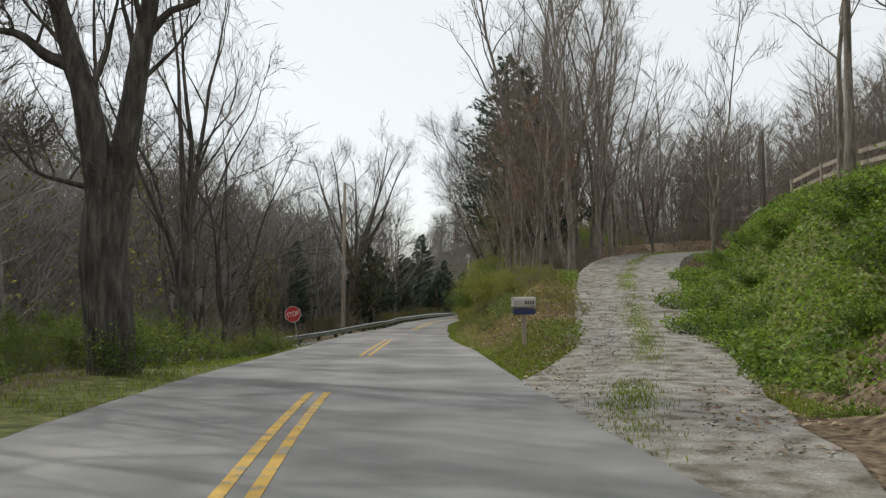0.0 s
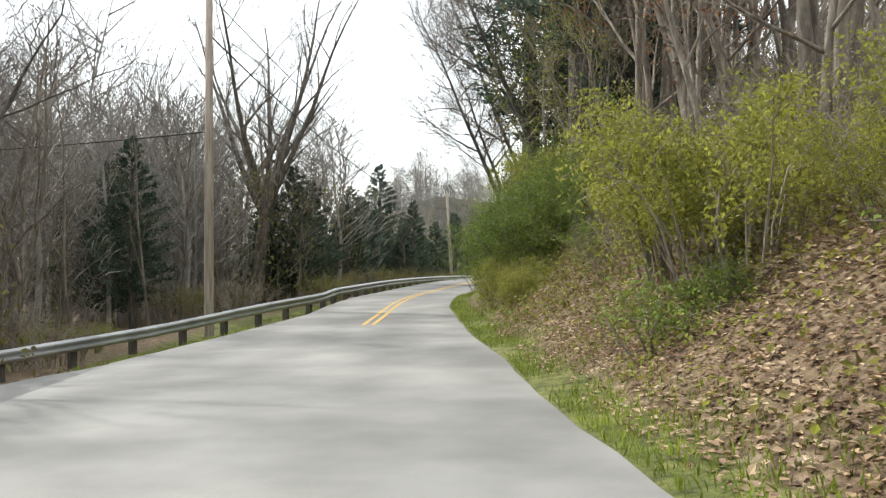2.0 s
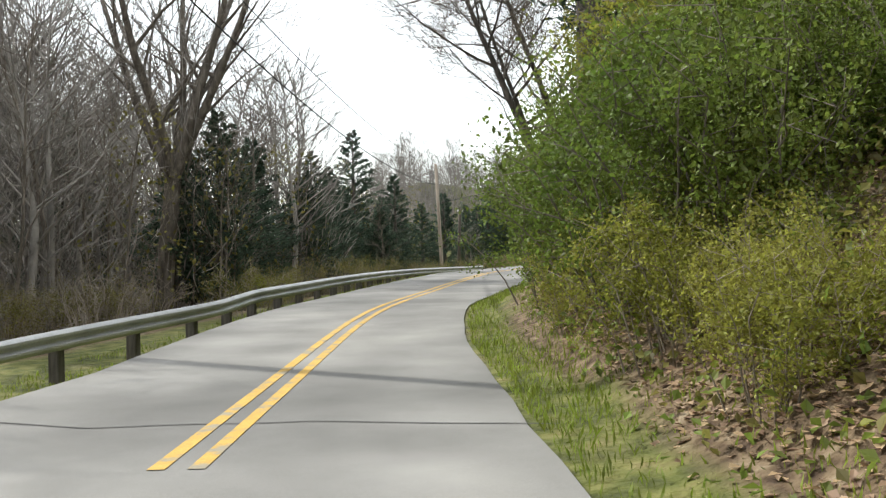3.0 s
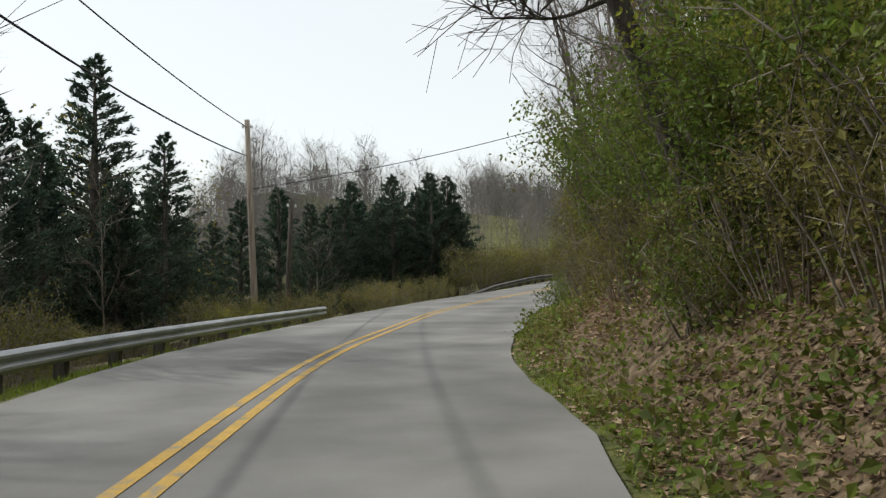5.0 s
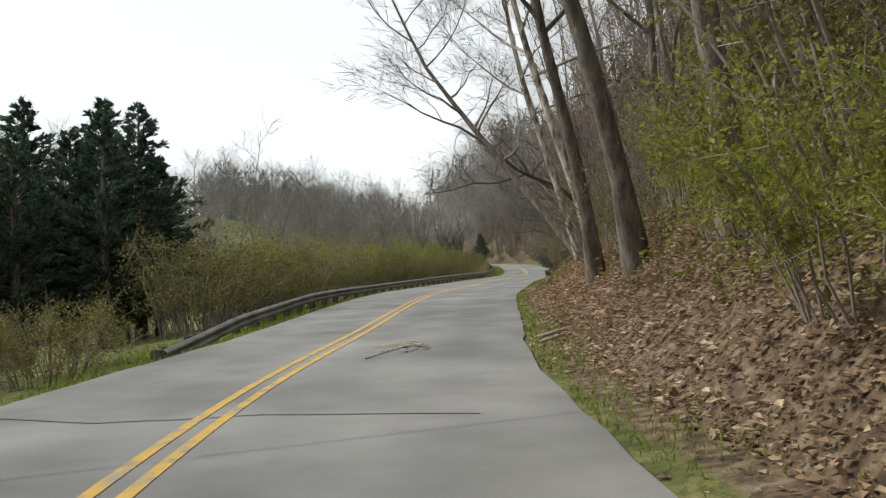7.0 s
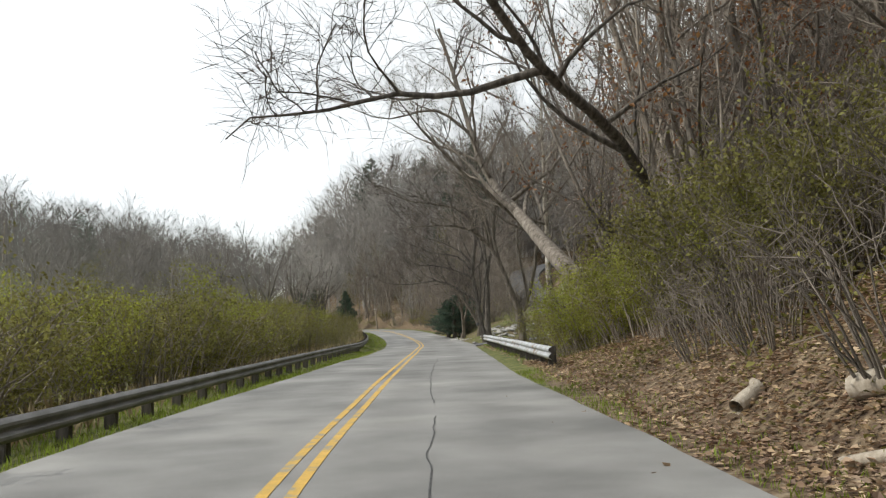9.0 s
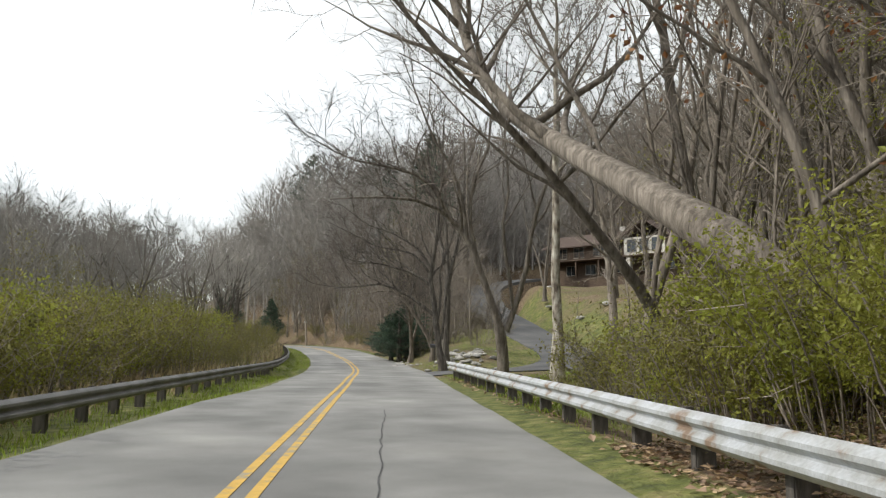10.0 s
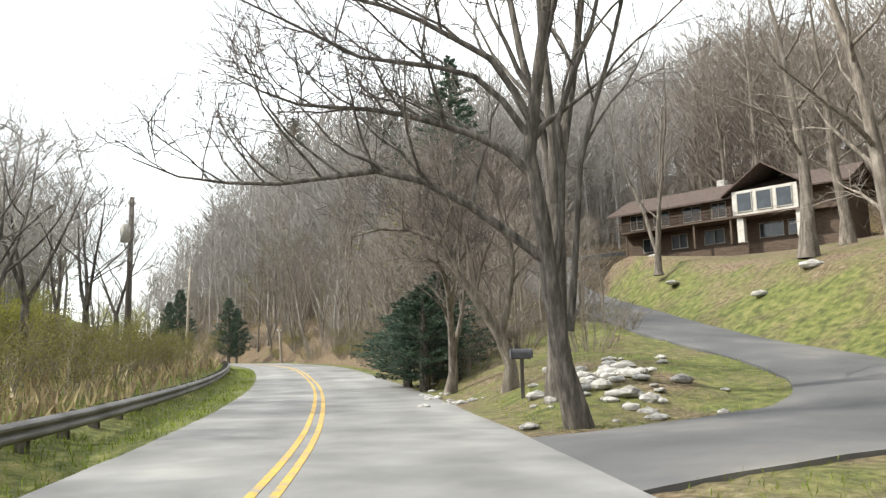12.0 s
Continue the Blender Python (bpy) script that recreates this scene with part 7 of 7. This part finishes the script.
# white car by the house
def car(x, y, turn):
    root = tagged(new("car"), "white parked estate car beside the house", "car")
    root.matrix_basis = Matrix.Translation((x, y, ground_z(x, y) + 0.15)) @ Matrix.Rotation(turn, 4, 'Z')
    bm = bmesh.new()
    prof = [(-2.2, 0.3), (-2.2, 0.85), (-1.9, 0.95), (-1.6, 1.42), (0.5, 1.45), (1.15, 0.98), (2.1, 0.85), (2.2, 0.6), (2.2, 0.3)]
    rows = []
    for w, sc in ((-0.86, 0.9), (-0.86, 1.0), (0.86, 1.0), (0.86, 0.9)):
        inset = 0.93 if sc < 1 else 1.0
        rows.append([bm.verts.new((px * inset, w * (1.0 if pz < 1.0 else 0.82), pz)) for px, pz in prof])
    rows = [rows[1], rows[2]]
    for i in range(len(prof)):
        j = (i + 1) % len(prof)
        bm.faces.new((rows[0][i], rows[0][j], rows[1][j], rows[1][i]))
    bm.faces.new(rows[0])
    bm.faces.new(rows[1][::-1])
    loose = [v for v in bm.verts if not v.link_faces]
    bmesh.ops.delete(bm, geom=loose, context='VERTS')
    bmesh.ops.recalc_face_normals(bm, faces=bm.faces)
    bmesh.ops.bevel(bm, geom=list(bm.edges), offset=0.05, segments=2, affect='EDGES')
    part("body", bm_mesh("body", bm, M_CARPAINT, True), root)
    for yy in (-0.79, 0.79):
        part("side_window", box("side_window", 1.9, 0.03, 0.36, M_GLASS, (-0.5, yy, 1.17), 0.01), root)
    for xx in (-1.35, 1.4):
        for yy in (-0.8, 0.8):
            w = Tubes()
            w.add(np.array([(0, -0.11, 0), (0, -0.1, 0), (0, 0.1, 0), (0, 0.11, 0)]), np.array([0.02, 0.32, 0.32, 0.02]), 20)
            wo = part("wheel", w.mesh("wheel", M_RUBBER), root, at=Matrix.Translation((xx, yy, 0.3)))
            hub = Tubes()
            hub.add(np.array([(0, -0.12, 0), (0, -0.115, 0), (0, 0.115, 0), (0, 0.12, 0)]), np.array([0.01, 0.19, 0.19, 0.01]), 16)
            part("rim", hub.mesh("rim", M_STEEL), wo)


car(106.3, 200.8, radians(25))
